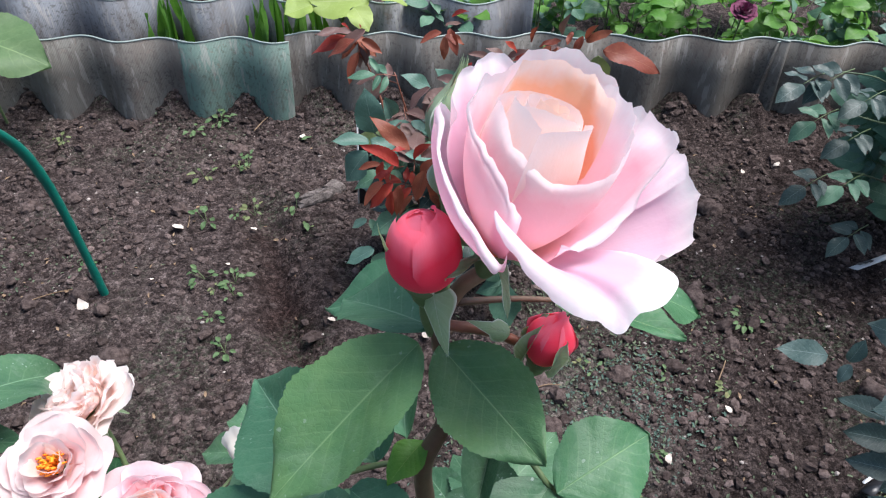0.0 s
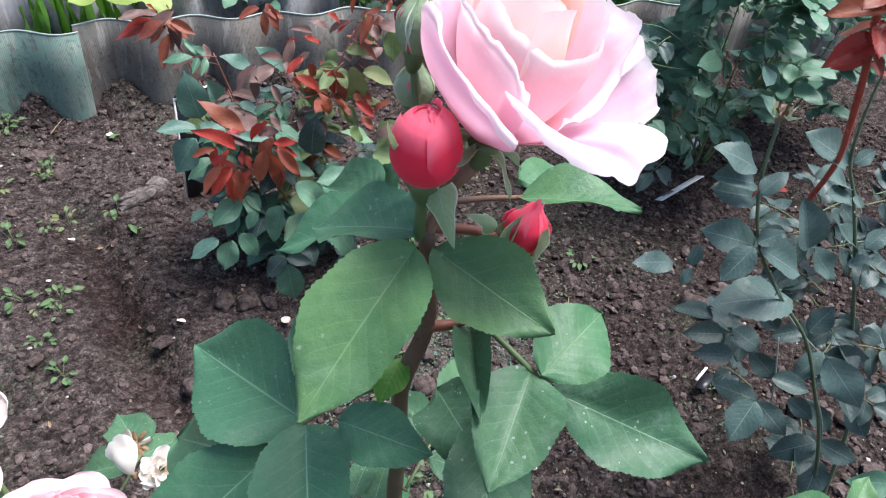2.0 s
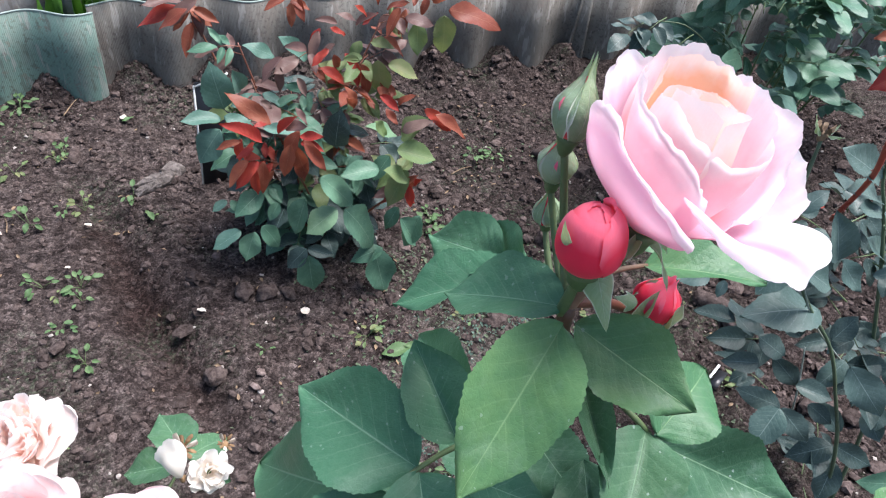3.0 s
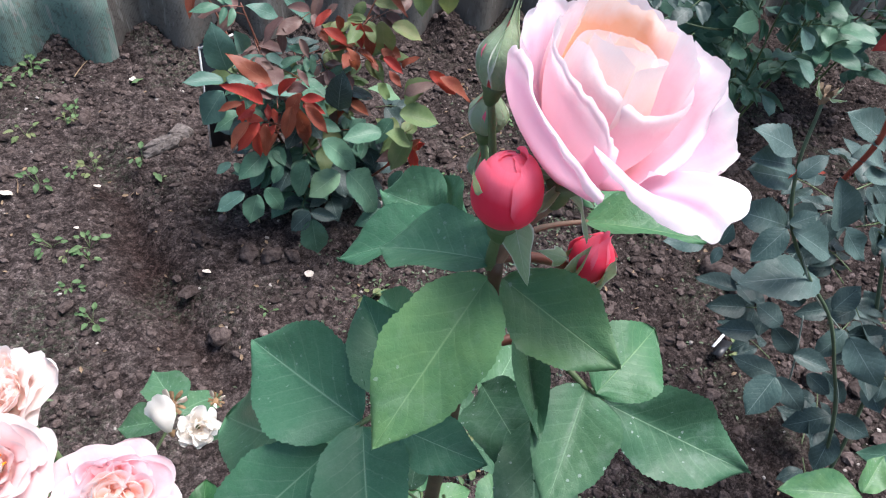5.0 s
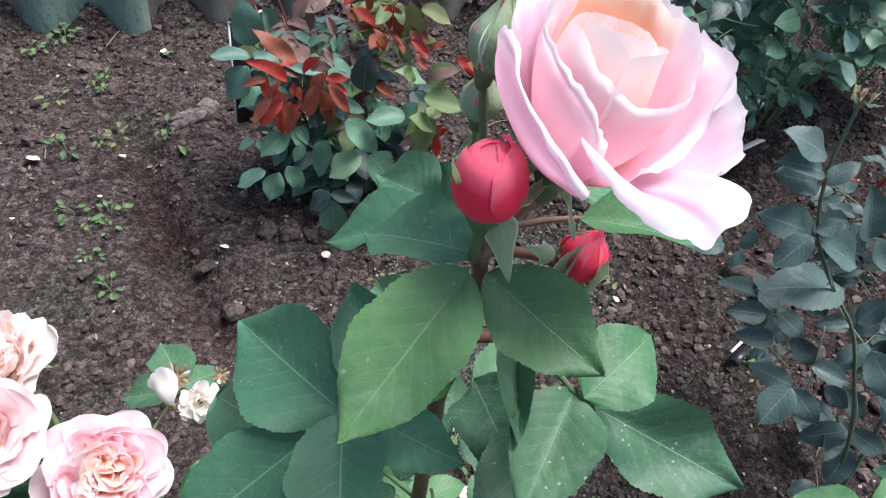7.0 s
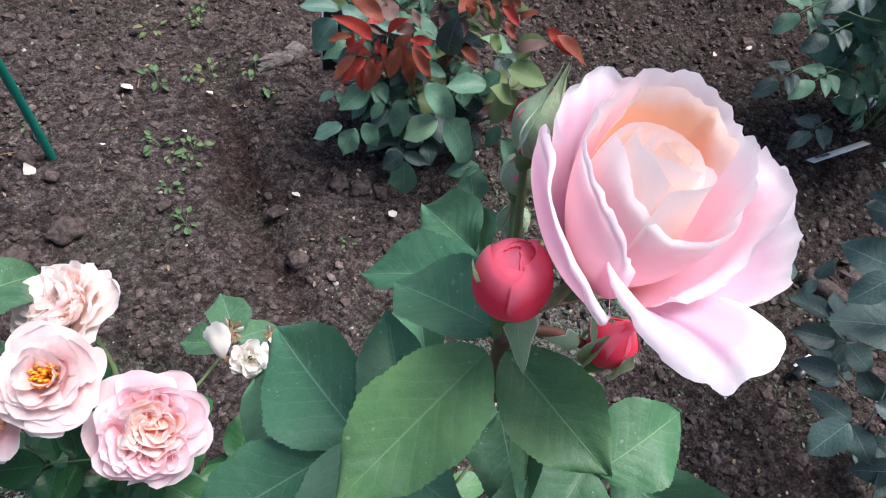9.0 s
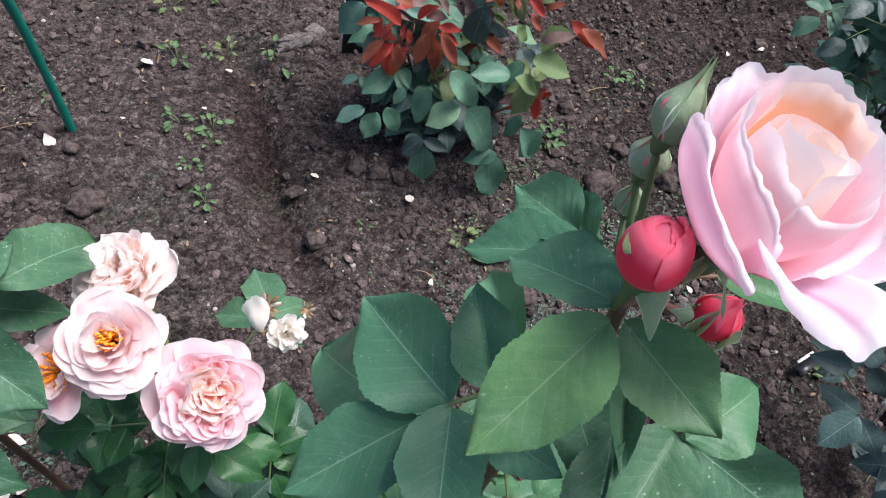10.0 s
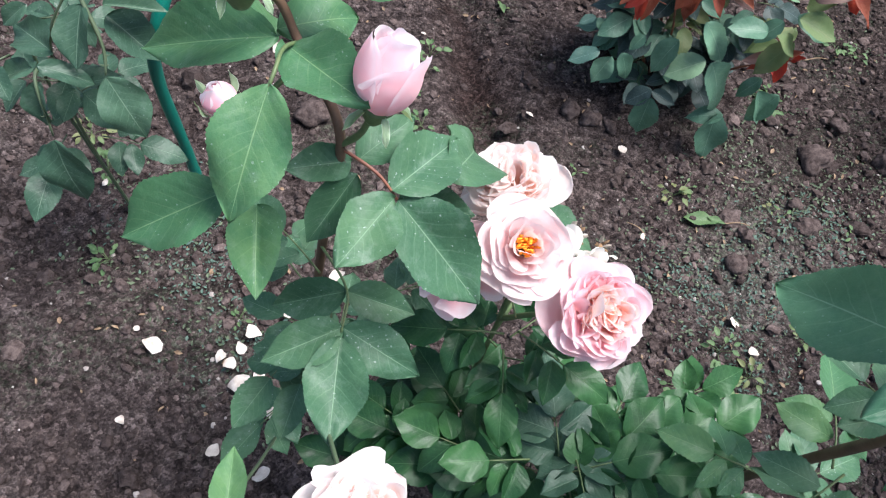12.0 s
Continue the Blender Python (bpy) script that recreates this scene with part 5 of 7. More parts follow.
# ---- bushes ----
def leafy_bush(name, label, foot, centre, radii, count, size, material, seed, up_bias=0.8, n=5, canes=5, stalk=M_STEM_GREEN, width=0.66, category="bush", alt=None):
    """Canes from one foot and five-part leaves on an egg-shaped crown."""
    b = thing(name, label, category, foot)
    rnd = random.Random(seed)
    for k in range(canes):
        a = k * math.tau / canes + rnd.uniform(-0.4, 0.4)
        top = Vector(centre) + Vector((math.cos(a) * radii[0] * 0.5, math.sin(a) * radii[1] * 0.5, radii[2] * rnd.uniform(0.1, 0.5)))
        mid = (Vector(foot) + top) / 2 + Vector((math.cos(a), math.sin(a), 0)) * 0.03
        stem(b, [Vector(foot) + Vector((math.cos(a) * 0.015, math.sin(a) * 0.015, -0.03)), mid, top], 0.0034, 0.0014, stalk, thorns=6, seed=k + seed)
    for k in range(count):
        d = Vector((rnd.gauss(0, 1), rnd.gauss(0, 1), rnd.gauss(0.15, 0.9))).normalized()
        s = rnd.uniform(0.55, 1.0)
        t = Vector(centre) + Vector((d.x * radii[0], d.y * radii[1], d.z * radii[2])) * s
        if t.z < 0.03:
            t.z = 0.03 + rnd.random() * 0.03
        o = Vector((d.x, d.y, 0.15)).normalized()
        m = alt if alt and rnd.random() < 0.65 else material
        compound(b, t - o * size * 1.1 - Vector((0, 0, 0.3 * size)), t, size * rnd.uniform(0.8, 1.15), m, Vector((d.x * (1 - up_bias), d.y * (1 - up_bias) - 0.35, up_bias)), n, seed * 100 + k, stalk, width)
    return b

# ---- low bush with red young leaves ----
red_bush = thing("rose_bush", "rose bush with bluish green leaves and red young shoots", "rose bush", (0.14, 1.13, 0))
for pts in ([(0.14, 1.13, -0.03), (0.10, 1.16, 0.16), (0.05, 1.20, 0.30), (0.02, 1.22, 0.40)], [(0.14, 1.13, -0.03), (0.17, 1.15, 0.20), (0.22, 1.18, 0.36), (0.26, 1.20, 0.44)],
            [(0.14, 1.13, -0.03), (0.12, 1.10, 0.14), (0.09, 1.07, 0.24)], [(0.14, 1.13, -0.03), (0.06, 1.17, 0.15), (0.004, 1.25, 0.270), (-0.016, 1.28, 0.320), (-0.040, 1.30, 0.380), (-0.053, 1.30, 0.417)],
            [(0.14, 1.13, -0.03), (0.24, 1.08, 0.12), (0.29, 1.04, 0.20)]):
    stem(red_bush, pts, 0.0036, 0.0012, M_STEM_RED, thorns=10, seed=len(pts))
# green leaves of the bush, from the soil up to the shoots
# leaves at the side under the shoots
for b, t, w, m in (((-0.015, 1.158, 0.312), (-0.029, 1.142, 0.393), 0.75, M_BLUISH), ((-0.022, 1.128, 0.312), (-0.085, 1.112, 0.329), 0.50, M_BLUISH),
                   ((-0.025, 1.108, 0.305), (-0.072, 1.092, 0.249), 0.75, M_BLUISH), ((0.016, 1.178, 0.334), (0.008, 1.162, 0.382), 0.70, M_BLUISH),
                   ((0.050, 1.168, 0.326), (-0.006, 1.152, 0.318), 0.50, M_BLUISH), ((0.051, 1.168, 0.331), (0.101, 1.152, 0.315), 0.45, M_BLUISH),
                   ((0.044, 1.088, 0.317), (0.100, 1.072, 0.316), 0.40, M_BLUISH), ((-0.016, 1.098, 0.339), (0.035, 1.082, 0.322), 0.55, M_BLUISH),
                   ((0.045, 1.158, 0.288), (0.004, 1.142, 0.332), 0.50, M_BLUISH), ((0.103, 1.098, 0.308), (0.144, 1.082, 0.255), 0.60, M_GREEN2),
                   ((0.162, 1.068, 0.282), (0.159, 1.052, 0.354), 0.75, M_TEAL), ((0.143, 1.288, 0.320), (0.097, 1.272, 0.382), 0.50, M_BLUISH)):
    leaflet(red_bush, b, t, w, m)
# leaves in the middle
for b, t, w, m in (((0.084, 1.288, 0.330), (0.035, 1.272, 0.370), 0.50, M_BLUISH), ((0.199, 1.158, 0.300), (0.147, 1.142, 0.294), 0.50, M_GREEN2),
                   ((0.006, 1.088, 0.259), (-0.022, 1.072, 0.225), 0.70, M_TEAL), ((-0.009, 1.098, 0.259), (0.002, 1.082, 0.218), 0.70, M_TEAL),
                   ((0.122, 1.058, 0.266), (0.163, 1.042, 0.258), 0.60, M_GREEN2), ((0.205, 1.048, 0.274), (0.173, 1.032, 0.261), 0.60, M_GREEN2),
                   ((0.248, 1.028, 0.286), (0.216, 1.012, 0.247), 0.65, M_GREEN2), ((0.278, 1.018, 0.260), (0.245, 1.002, 0.192), 0.60, M_YELLOW),
                   ((0.165, 0.988, 0.209), (0.241, 0.972, 0.121), 0.65, M_GREEN2), ((0.150, 0.978, 0.219), (0.092, 0.962, 0.187), 0.78, M_PALE),
                   ((0.125, 0.998, 0.277), (0.188, 0.982, 0.221), 0.60, M_GREEN2), ((0.100, 0.998, 0.232), (0.075, 0.982, 0.166), 0.65, M_GREEN2)):
    leaflet(red_bush, b, t, w, m)
# leaves round the foot
for b, t, w, m in (((0.010, 1.003, 0.162), (-0.009, 0.987, 0.110), 0.75, M_GREEN2), ((0.025, 1.008, 0.170), (0.058, 0.992, 0.125), 0.66, M_GREEN2),
                   ((-0.029, 1.068, 0.182), (-0.056, 1.052, 0.175), 0.60, M_BLUISH), ((-0.024, 1.068, 0.181), (-0.005, 1.052, 0.163), 0.60, M_GREEN2),
                   ((0.057, 1.038, 0.193), (0.038, 1.022, 0.166), 0.65, M_GREEN2), ((0.177, 1.058, 0.207), (0.199, 1.042, 0.261), 0.60, M_BLUISH), ((0.267, 1.008, 0.182), (0.235, 0.992, 0.145), 0.60, M_GREEN2)):
    leaflet(red_bush, b, t, w, m)
# low leaves near the soil
for b, t, w, m in (((0.226, 1.008, 0.277), (0.158, 0.992, 0.285), 0.60, M_GREEN2), ((0.307, 0.998, 0.163), (0.272, 0.982, 0.099), 0.60, M_GREEN2),
                   ((0.270, 0.998, 0.164), (0.304, 0.982, 0.099), 0.60, M_GREEN2), ((0.220, 0.978, 0.110), (0.240, 0.962, 0.003), 0.60, M_GREEN2),
                   ((0.238, 0.988, 0.100), (0.176, 0.972, 0.101), 0.60, M_GREEN2), ((0.099, 0.978, 0.113), (0.104, 0.962, 0.026), 0.65, M_GREEN2),
                   ((0.097, 0.988, 0.122), (0.058, 0.972, 0.092), 0.75, M_TEAL), ((0.099, 0.988, 0.120), (0.144, 0.972, 0.113), 0.55, M_TEAL),
                   ((-0.012, 1.008, 0.164), (-0.061, 0.992, 0.139), 0.68, M_BLUISH), ((0.262, 1.028, 0.303), (0.329, 1.012, 0.285), 0.55, M_GREEN2),
                   ((0.269, 1.038, 0.314), (0.302, 1.022, 0.367), 0.85, M_YELLOW), ((0.268, 1.068, 0.298), (0.218, 1.052, 0.344), 0.55, M_PALE)):
    leaflet(red_bush, b, t, w, m)
leaflet(red_bush, (0.254, 1.004, 0.317), (0.321, 0.989, 0.303), 0.67, M_YELLOW)
leaflet(red_bush, (0.244, 1.048, 0.315), (0.218, 1.033, 0.356), 0.60, M_YELLOW)
leaflet(red_bush, (0.264, 1.021, 0.341), (0.302, 1.006, 0.376), 0.44, M_PURPLE)
leaflet(red_bush, (0.281, 1.052, 0.299), (0.306, 1.037, 0.283), 0.63, M_YELLOW)
leaflet(red_bush, (0.251, 1.163, 0.390), (0.257, 1.148, 0.320), 0.66, M_YELLOW)
leaflet(red_bush, (0.266, 1.149, 0.389), (0.320, 1.134, 0.369), 0.64, M_YELLOW)
leaflet(red_bush, (0.326, 1.196, 0.443), (0.326, 1.181, 0.385), 0.64, M_YELLOW)
leaflet(red_bush, (0.378, 1.210, 0.445), (0.385, 1.195, 0.368), 0.63, M_YELLOW)
leaflet(red_bush, (0.085, 1.145, 0.415), (0.045, 1.130, 0.379), 0.43, M_PURPLE)
leaflet(red_bush, (0.084, 1.163, 0.385), (0.076, 1.148, 0.341), 0.40, M_PURPLE)
leaflet(red_bush, (0.107, 1.119, 0.391), (0.119, 1.104, 0.363), 0.46, M_PURPLE)
leaflet(red_bush, (0.096, 1.070, 0.368), (0.113, 1.055, 0.341), 0.38, M_PURPLE)
leaflet(red_bush, (0.227, 1.193, 0.410), (0.203, 1.178, 0.388), 0.64, M_YELLOW)
leaflet(red_bush, (0.242, 1.193, 0.409), (0.283, 1.178, 0.407), 0.69, M_YELLOW)
leaflet(red_bush, (0.055, 1.044, 0.357), (-0.004, 1.047, 0.417), 0.36, M_RUST)
leaflet(red_bush, (0.037, 1.019, 0.342), (-0.019, 1.004, 0.395), 0.36, M_RED)
leaflet(red_bush, (0.058, 1.058, 0.376), (0.041, 1.058, 0.395), 0.41, M_PURPLE)
leaflet(red_bush, (0.048, 1.039, 0.362), (0.029, 1.024, 0.375), 0.41, M_RED)
leaflet(red_bush, (0.005, 1.037, 0.332), (-0.035, 1.037, 0.322), 0.39, M_RUST)
leaflet(red_bush, (0.024, 1.016, 0.334), (-0.004, 1.001, 0.331), 0.39, M_RED)
leaflet(red_bush, (0.014, 0.998, 0.324), (-0.022, 0.980, 0.289), 0.45, M_RUST)
leaflet(red_bush, (0.027, 1.000, 0.321), (-0.010, 0.985, 0.278), 0.45, M_RED)
leaflet(red_bush, (0.037, 1.025, 0.297), (0.030, 0.998, 0.246), 0.39, M_RUST)
leaflet(red_bush, (0.023, 1.019, 0.290), (0.021, 1.004, 0.243), 0.39, M_RED)
leaflet(red_bush, (0.097, 1.023, 0.355), (0.062, 1.013, 0.307), 0.46, M_RUST)
leaflet(red_bush, (0.080, 1.002, 0.346), (0.065, 0.987, 0.292), 0.46, M_RUST)
leaflet(red_bush, (0.094, 1.039, 0.305), (0.103, 1.037, 0.240), 0.39, M_RUST)
leaflet(red_bush, (0.089, 1.031, 0.323), (0.105, 1.016, 0.253), 0.39, M_RUST)
leaflet(red_bush, (0.099, 0.989, 0.356), (0.134, 0.974, 0.308), 0.37, M_RUST)
leaflet(red_bush, (0.100, 1.003, 0.351), (0.134, 0.988, 0.318), 0.37, M_RUST)
leaflet(red_bush, (0.099, 1.026, 0.330), (0.131, 0.996, 0.333), 0.44, M_RED)
leaflet(red_bush, (0.096, 1.025, 0.343), (0.134, 1.010, 0.350), 0.44, M_RED)
leaflet(red_bush, (0.007, 1.066, 0.315), (-0.008, 1.056, 0.272), 0.43, M_RED)
leaflet(red_bush, (0.025, 1.060, 0.312), (0.009, 1.045, 0.288), 0.43, M_RED)
leaflet(red_bush, (0.073, 1.013, 0.372), (0.096, 0.979, 0.402), 0.44, M_PURPLE)
leaflet(red_bush, (0.063, 1.014, 0.359), (0.089, 0.999, 0.402), 0.44, M_RED)
leaflet(red_bush, (-0.065, 1.319, 0.429), (-0.131, 1.299, 0.427), 0.37, M_PURPLE)
leaflet(red_bush, (-0.062, 1.315, 0.418), (-0.145, 1.300, 0.409), 0.37, M_RED)
leaflet(red_bush, (-0.038, 1.304, 0.439), (-0.091, 1.284, 0.400), 0.44, M_PURPLE)
leaflet(red_bush, (-0.056, 1.286, 0.429), (-0.110, 1.271, 0.407), 0.44, M_RUST)
leaflet(red_bush, (-0.051, 1.293, 0.399), (-0.071, 1.260, 0.351), 0.37, M_RUST)
leaflet(red_bush, (-0.055, 1.308, 0.414), (-0.085, 1.293, 0.383), 0.37, M_RUST)
leaflet(red_bush, (-0.037, 1.309, 0.423), (-0.044, 1.279, 0.379), 0.41, M_PURPLE)
leaflet(red_bush, (-0.050, 1.309, 0.413), (-0.038, 1.294, 0.375), 0.41, M_RUST)
leaflet(red_bush, (-0.064, 1.322, 0.418), (-0.016, 1.291, 0.401), 0.46, M_RUST)
leaflet(red_bush, (-0.045, 1.302, 0.420), (-0.006, 1.287, 0.401), 0.46, M_RUST)
leaflet(red_bush, (-0.054, 1.304, 0.396), (-0.050, 1.289, 0.367), 0.46, M_PURPLE)
leaflet(red_bush, (-0.045, 1.303, 0.442), (-0.047, 1.306, 0.450), 0.37, M_RED)
leaflet(red_bush, (-0.065, 1.289, 0.446), (-0.075, 1.274, 0.467), 0.37, M_RED)
leaflet(red_bush, (0.123, 1.229, 0.462), (0.102, 1.228, 0.460), 0.43, M_RED)
leaflet(red_bush, (0.104, 1.227, 0.474), (0.066, 1.212, 0.463), 0.43, M_RUST)
leaflet(red_bush, (0.117, 1.223, 0.473), (0.143, 1.224, 0.453), 0.45, M_RUST)
leaflet(red_bush, (0.110, 1.215, 0.476), (0.130, 1.200, 0.472), 0.45, M_RUST)
leaflet(red_bush, (0.117, 1.233, 0.479), (0.131, 1.203, 0.443), 0.42, M_RUST)
leaflet(red_bush, (0.109, 1.205, 0.478), (0.109, 1.190, 0.440), 0.42, M_RUST)
leaflet(red_bush, (0.190, 1.225, 0.427), (0.151, 1.218, 0.442), 0.40, M_PURPLE)
leaflet(red_bush, (0.201, 1.209, 0.414), (0.170, 1.194, 0.436), 0.40, M_RED)
leaflet(red_bush, (0.142, 1.191, 0.363), (0.198, 1.166, 0.326), 0.40, M_RUST)
leaflet(red_bush, (0.151, 1.170, 0.376), (0.204, 1.155, 0.345), 0.40, M_RED)
leaflet(red_bush, (0.221, 1.151, 0.391), (0.236, 1.142, 0.331), 0.44, M_RUST)
leaflet(red_bush, (0.213, 1.157, 0.391), (0.212, 1.142, 0.350), 0.44, M_RED)
leaflet(red_bush, (0.255, 1.164, 0.349), (0.288, 1.139, 0.318), 0.41, M_RUST)
leaflet(red_bush, (0.246, 1.136, 0.353), (0.289, 1.121, 0.320), 0.41, M_RUST)
leaflet(red_bush, (0.296, 1.222, 0.447), (0.253, 1.215, 0.419), 0.46, M_PURPLE)
leaflet(red_bush, (0.306, 1.228, 0.458), (0.276, 1.213, 0.424), 0.46, M_RUST)
leaflet(red_bush, (0.287, 1.177, 0.479), (0.260, 1.153, 0.439), 0.37, M_RUST)
leaflet(red_bush, (0.300, 1.188, 0.471), (0.288, 1.173, 0.424), 0.37, M_RUST)
leaflet(red_bush, (0.381, 1.198, 0.462), (0.492, 1.183, 0.448), 0.43, M_RUST)
leaflet(red_bush, (0.309, 1.214, 0.480), (0.312, 1.199, 0.524), 0.36, M_PURPLE)
leaflet(red_bush, (0.348, 1.191, 0.480), (0.378, 1.172, 0.513), 0.41, M_RUST)
leaflet(red_bush, (0.349, 1.197, 0.480), (0.360, 1.182, 0.516), 0.41, M_RUST)
leaflet(red_bush, (0.283, 1.029, 0.221), (0.218, 1.015, 0.202), 0.37, M_PURPLE)
leaflet(red_bush, (0.286, 1.024, 0.223), (0.231, 1.009, 0.203), 0.37, M_RED)
leaflet(red_bush, (0.293, 1.032, 0.232), (0.286, 1.028, 0.193), 0.40, M_RUST)
leaflet(red_bush, (0.286, 1.018, 0.224), (0.288, 1.003, 0.176), 0.40, M_RED)
leaflet(red_bush, (0.273, 1.011, 0.232), (0.294, 1.002, 0.259), 0.42, M_RUST)
leaflet(red_bush, (0.291, 1.013, 0.227), (0.302, 0.998, 0.252), 0.42, M_RED)
leaflet(red_bush, (0.272, 0.989, 0.264), (0.240, 0.974, 0.307), 0.69, M_YELLOW)
leaflet(red_bush, (0.339, 1.081, 0.326), (0.406, 1.070, 0.280), 0.37, M_RUST)
leaflet(red_bush, (0.322, 1.090, 0.334), (0.380, 1.075, 0.292), 0.37, M_RED)
leaflet(red_bush, (0.216, 1.191, 0.441), (0.251, 1.178, 0.472), 0.40, M_PURPLE)
leaflet(red_bush, (0.229, 1.203, 0.436), (0.254, 1.188, 0.465), 0.40, M_RED)
leaflet(red_bush, (0.214, 1.176, 0.457), (0.185, 1.169, 0.483), 0.39, M_PURPLE)
leaflet(red_bush, (0.232, 1.185, 0.460), (0.212, 1.170, 0.491), 0.39, M_RED)
leaflet(red_bush, (0.274, 1.215, 0.457), (0.297, 1.186, 0.492), 0.41, M_RUST)
leaflet(red_bush, (0.262, 1.227, 0.460), (0.265, 1.212, 0.497), 0.41, M_RUST)
leaflet(red_bush, (0.329, 1.224, 0.482), (0.319, 1.205, 0.465), 0.47, M_RUST)
leaflet(red_bush, (0.345, 1.208, 0.482), (0.328, 1.193, 0.456), 0.47, M_RUST)
leaflet(red_bush, (0.154, 1.204, 0.426), (0.133, 1.177, 0.385), 0.38, M_PURPLE)
leaflet(red_bush, (0.158, 1.210, 0.428), (0.134, 1.195, 0.399), 0.38, M_RED)
leaflet(red_bush, (0.180, 1.188, 0.410), (0.152, 1.176, 0.385), 0.46, M_PURPLE)
leaflet(red_bush, (0.164, 1.160, 0.417), (0.134, 1.145, 0.393), 0.46, M_RED)
leaflet(red_bush, (0.179, 1.190, 0.388), (0.191, 1.185, 0.345), 0.44, M_RUST)
leaflet(red_bush, (0.198, 1.196, 0.386), (0.225, 1.181, 0.356), 0.44, M_RED)
leaflet(red_bush, (0.109, 1.215, 0.493), (0.134, 1.206, 0.507), 0.42, M_PURPLE)
leaflet(red_bush, (0.121, 1.206, 0.512), (0.146, 1.191, 0.532), 0.42, M_RED)
leaflet(red_bush, (0.264, 1.134, 0.333), (0.262, 1.113, 0.354), 0.47, M_RUST)
leaflet(red_bush, (0.279, 1.113, 0.331), (0.295, 1.098, 0.365), 0.47, M_RUST)
leaflet(red_bush, (0.195, 1.090, 0.345), (0.185, 1.058, 0.394), 0.36, M_RUST)
leaflet(red_bush, (0.201, 1.090, 0.353), (0.184, 1.075, 0.397), 0.36, M_RUST)
leaflet(red_bush, (0.246, 1.114, 0.351), (0.280, 1.097, 0.327), 0.45, M_RED)
leaflet(red_bush, (0.252, 1.093, 0.338), (0.272, 1.078, 0.312), 0.45, M_RUST)
rg = random.Random(6)
# young shoots: small leaves in rust, purple and yellow-green on the canes
for foot, tip, n, tints in (((0.05, 1.20, 0.26), (0.02, 1.22, 0.42), 5, (M_PURPLE, M_GREEN2, M_PURPLE)), ((0.17, 1.15, 0.22), (0.27, 1.20, 0.47), 12, (M_YELLOW, M_RUST, M_YELLOW, M_PURPLE)),
                            ((0.08, 1.08, 0.22), (0.06, 1.06, 0.30), 3, (M_RUST, M_RED, M_PURPLE)), ((0.14, 1.16, 0.22), (0.15, 1.20, 0.40), 7, (M_PURPLE, M_GREEN2, M_YELLOW)), ((0.26, 1.06, 0.16), (0.30, 1.04, 0.22), 2, (M_RED, M_YELLOW))):
    for k in range(n):
        q = Vector(foot).lerp(Vector(tip), (k + rg.random()) / n)
        a = rg.uniform(0, 6.28)
        o = Vector((math.cos(a), math.sin(a) * 0.7, rg.uniform(-0.3, 0.3)))
        S = rg.uniform(0.040, 0.058)
        m = tints[k % len(tints)]
        compound(red_bush, q, q + o * S * 0.9, S, m, (o.x * 0.5, o.y * 0.5 - 0.3, 0.7), 5 if k % 3 else 3, k + 60, M_STEM_RED, 0.54 if m in (M_YELLOW, M_PURPLE) else 0.40)
for k in range(20):
    a = k * 2.4
    o = Vector((math.cos(a), math.sin(a), 0))
    t = Vector((0.10 + 0.03 * math.sin(k), 1.16, 0.16 + 0.008 * k)) + o * rg.uniform(0.03, 0.11)
    compound(red_bush, t - o * 0.04, t, rg.uniform(0.044, 0.058), (M_GREEN2, M_TEAL, M_YELLOW)[k % 3], (o.x * 0.3, o.y * 0.3 - 0.35, 0.8), 5, k + 350, M_STEM_RED, 0.6)
# inner leaves mostly dark teal: shade inside the crown put into the colour
rg = random.Random(5)
for k in range(44):
    a = rg.uniform(0, 6.28)
    o = Vector((math.cos(a), math.sin(a), 0))
    t = Vector((0.13, 1.14, 0.03)) + Vector((o.x * 0.16, o.y * 0.10, rg.uniform(0.03, 0.24))) * rg.uniform(0.45, 0.95)
    compound(red_bush, t - o * 0.04, t, rg.uniform(0.046, 0.062), M_TEAL if k % 3 else M_GREEN2, (o.x * 0.3, o.y * 0.3 - 0.2, 0.9), 5, k + 300)

# ---- bluish bush at the side ----
teal_bush = thing("rose_bush", "rose bush with matt bluish green leaves and a spent flower head", "rose bush", (0.80, 0.34, 0))
stem(teal_bush, [(0.80, 0.33, -0.03), (0.735, 0.387, 0.224), (0.698, 0.428, 0.333), (0.668, 0.454, 0.40), (0.621, 0.476, 0.457), (0.576, 0.501, 0.523), (0.561, 0.527, 0.591), (0.570, 0.551, 0.654)], 0.0026, 0.0019, M_STEM_DULL, thorns=10)
stem(teal_bush, [(0.82, 0.35, -0.03), (0.824, 0.418, 0.20), (0.795, 0.460, 0.311), (0.779, 0.486, 0.379), (0.756, 0.518, 0.464), (0.733, 0.546, 0.536), (0.714, 0.563, 0.583), (0.712, 0.580, 0.66), (0.735, 0.60, 0.74)], 0.0030, 0.0016, M_STEM_DULL, thorns=10, seed=2)
hd = calyx(teal_bush, (0.571, 0.553, 0.660), (0.2, 0.1, 1), 0.0065, "spent_head", M_DRY, "dry brown spent flower head")
for k in range(6):
    petal(hd, petal_mesh(M_DRY, 22, 0.002, 0.006, 0.009, 0.010, 1.0, 0.12, 180 + k, 0.4, 6, 6), k * 60)
sepals(hd, 0.02, 0.9, 4, 10, 0.25)
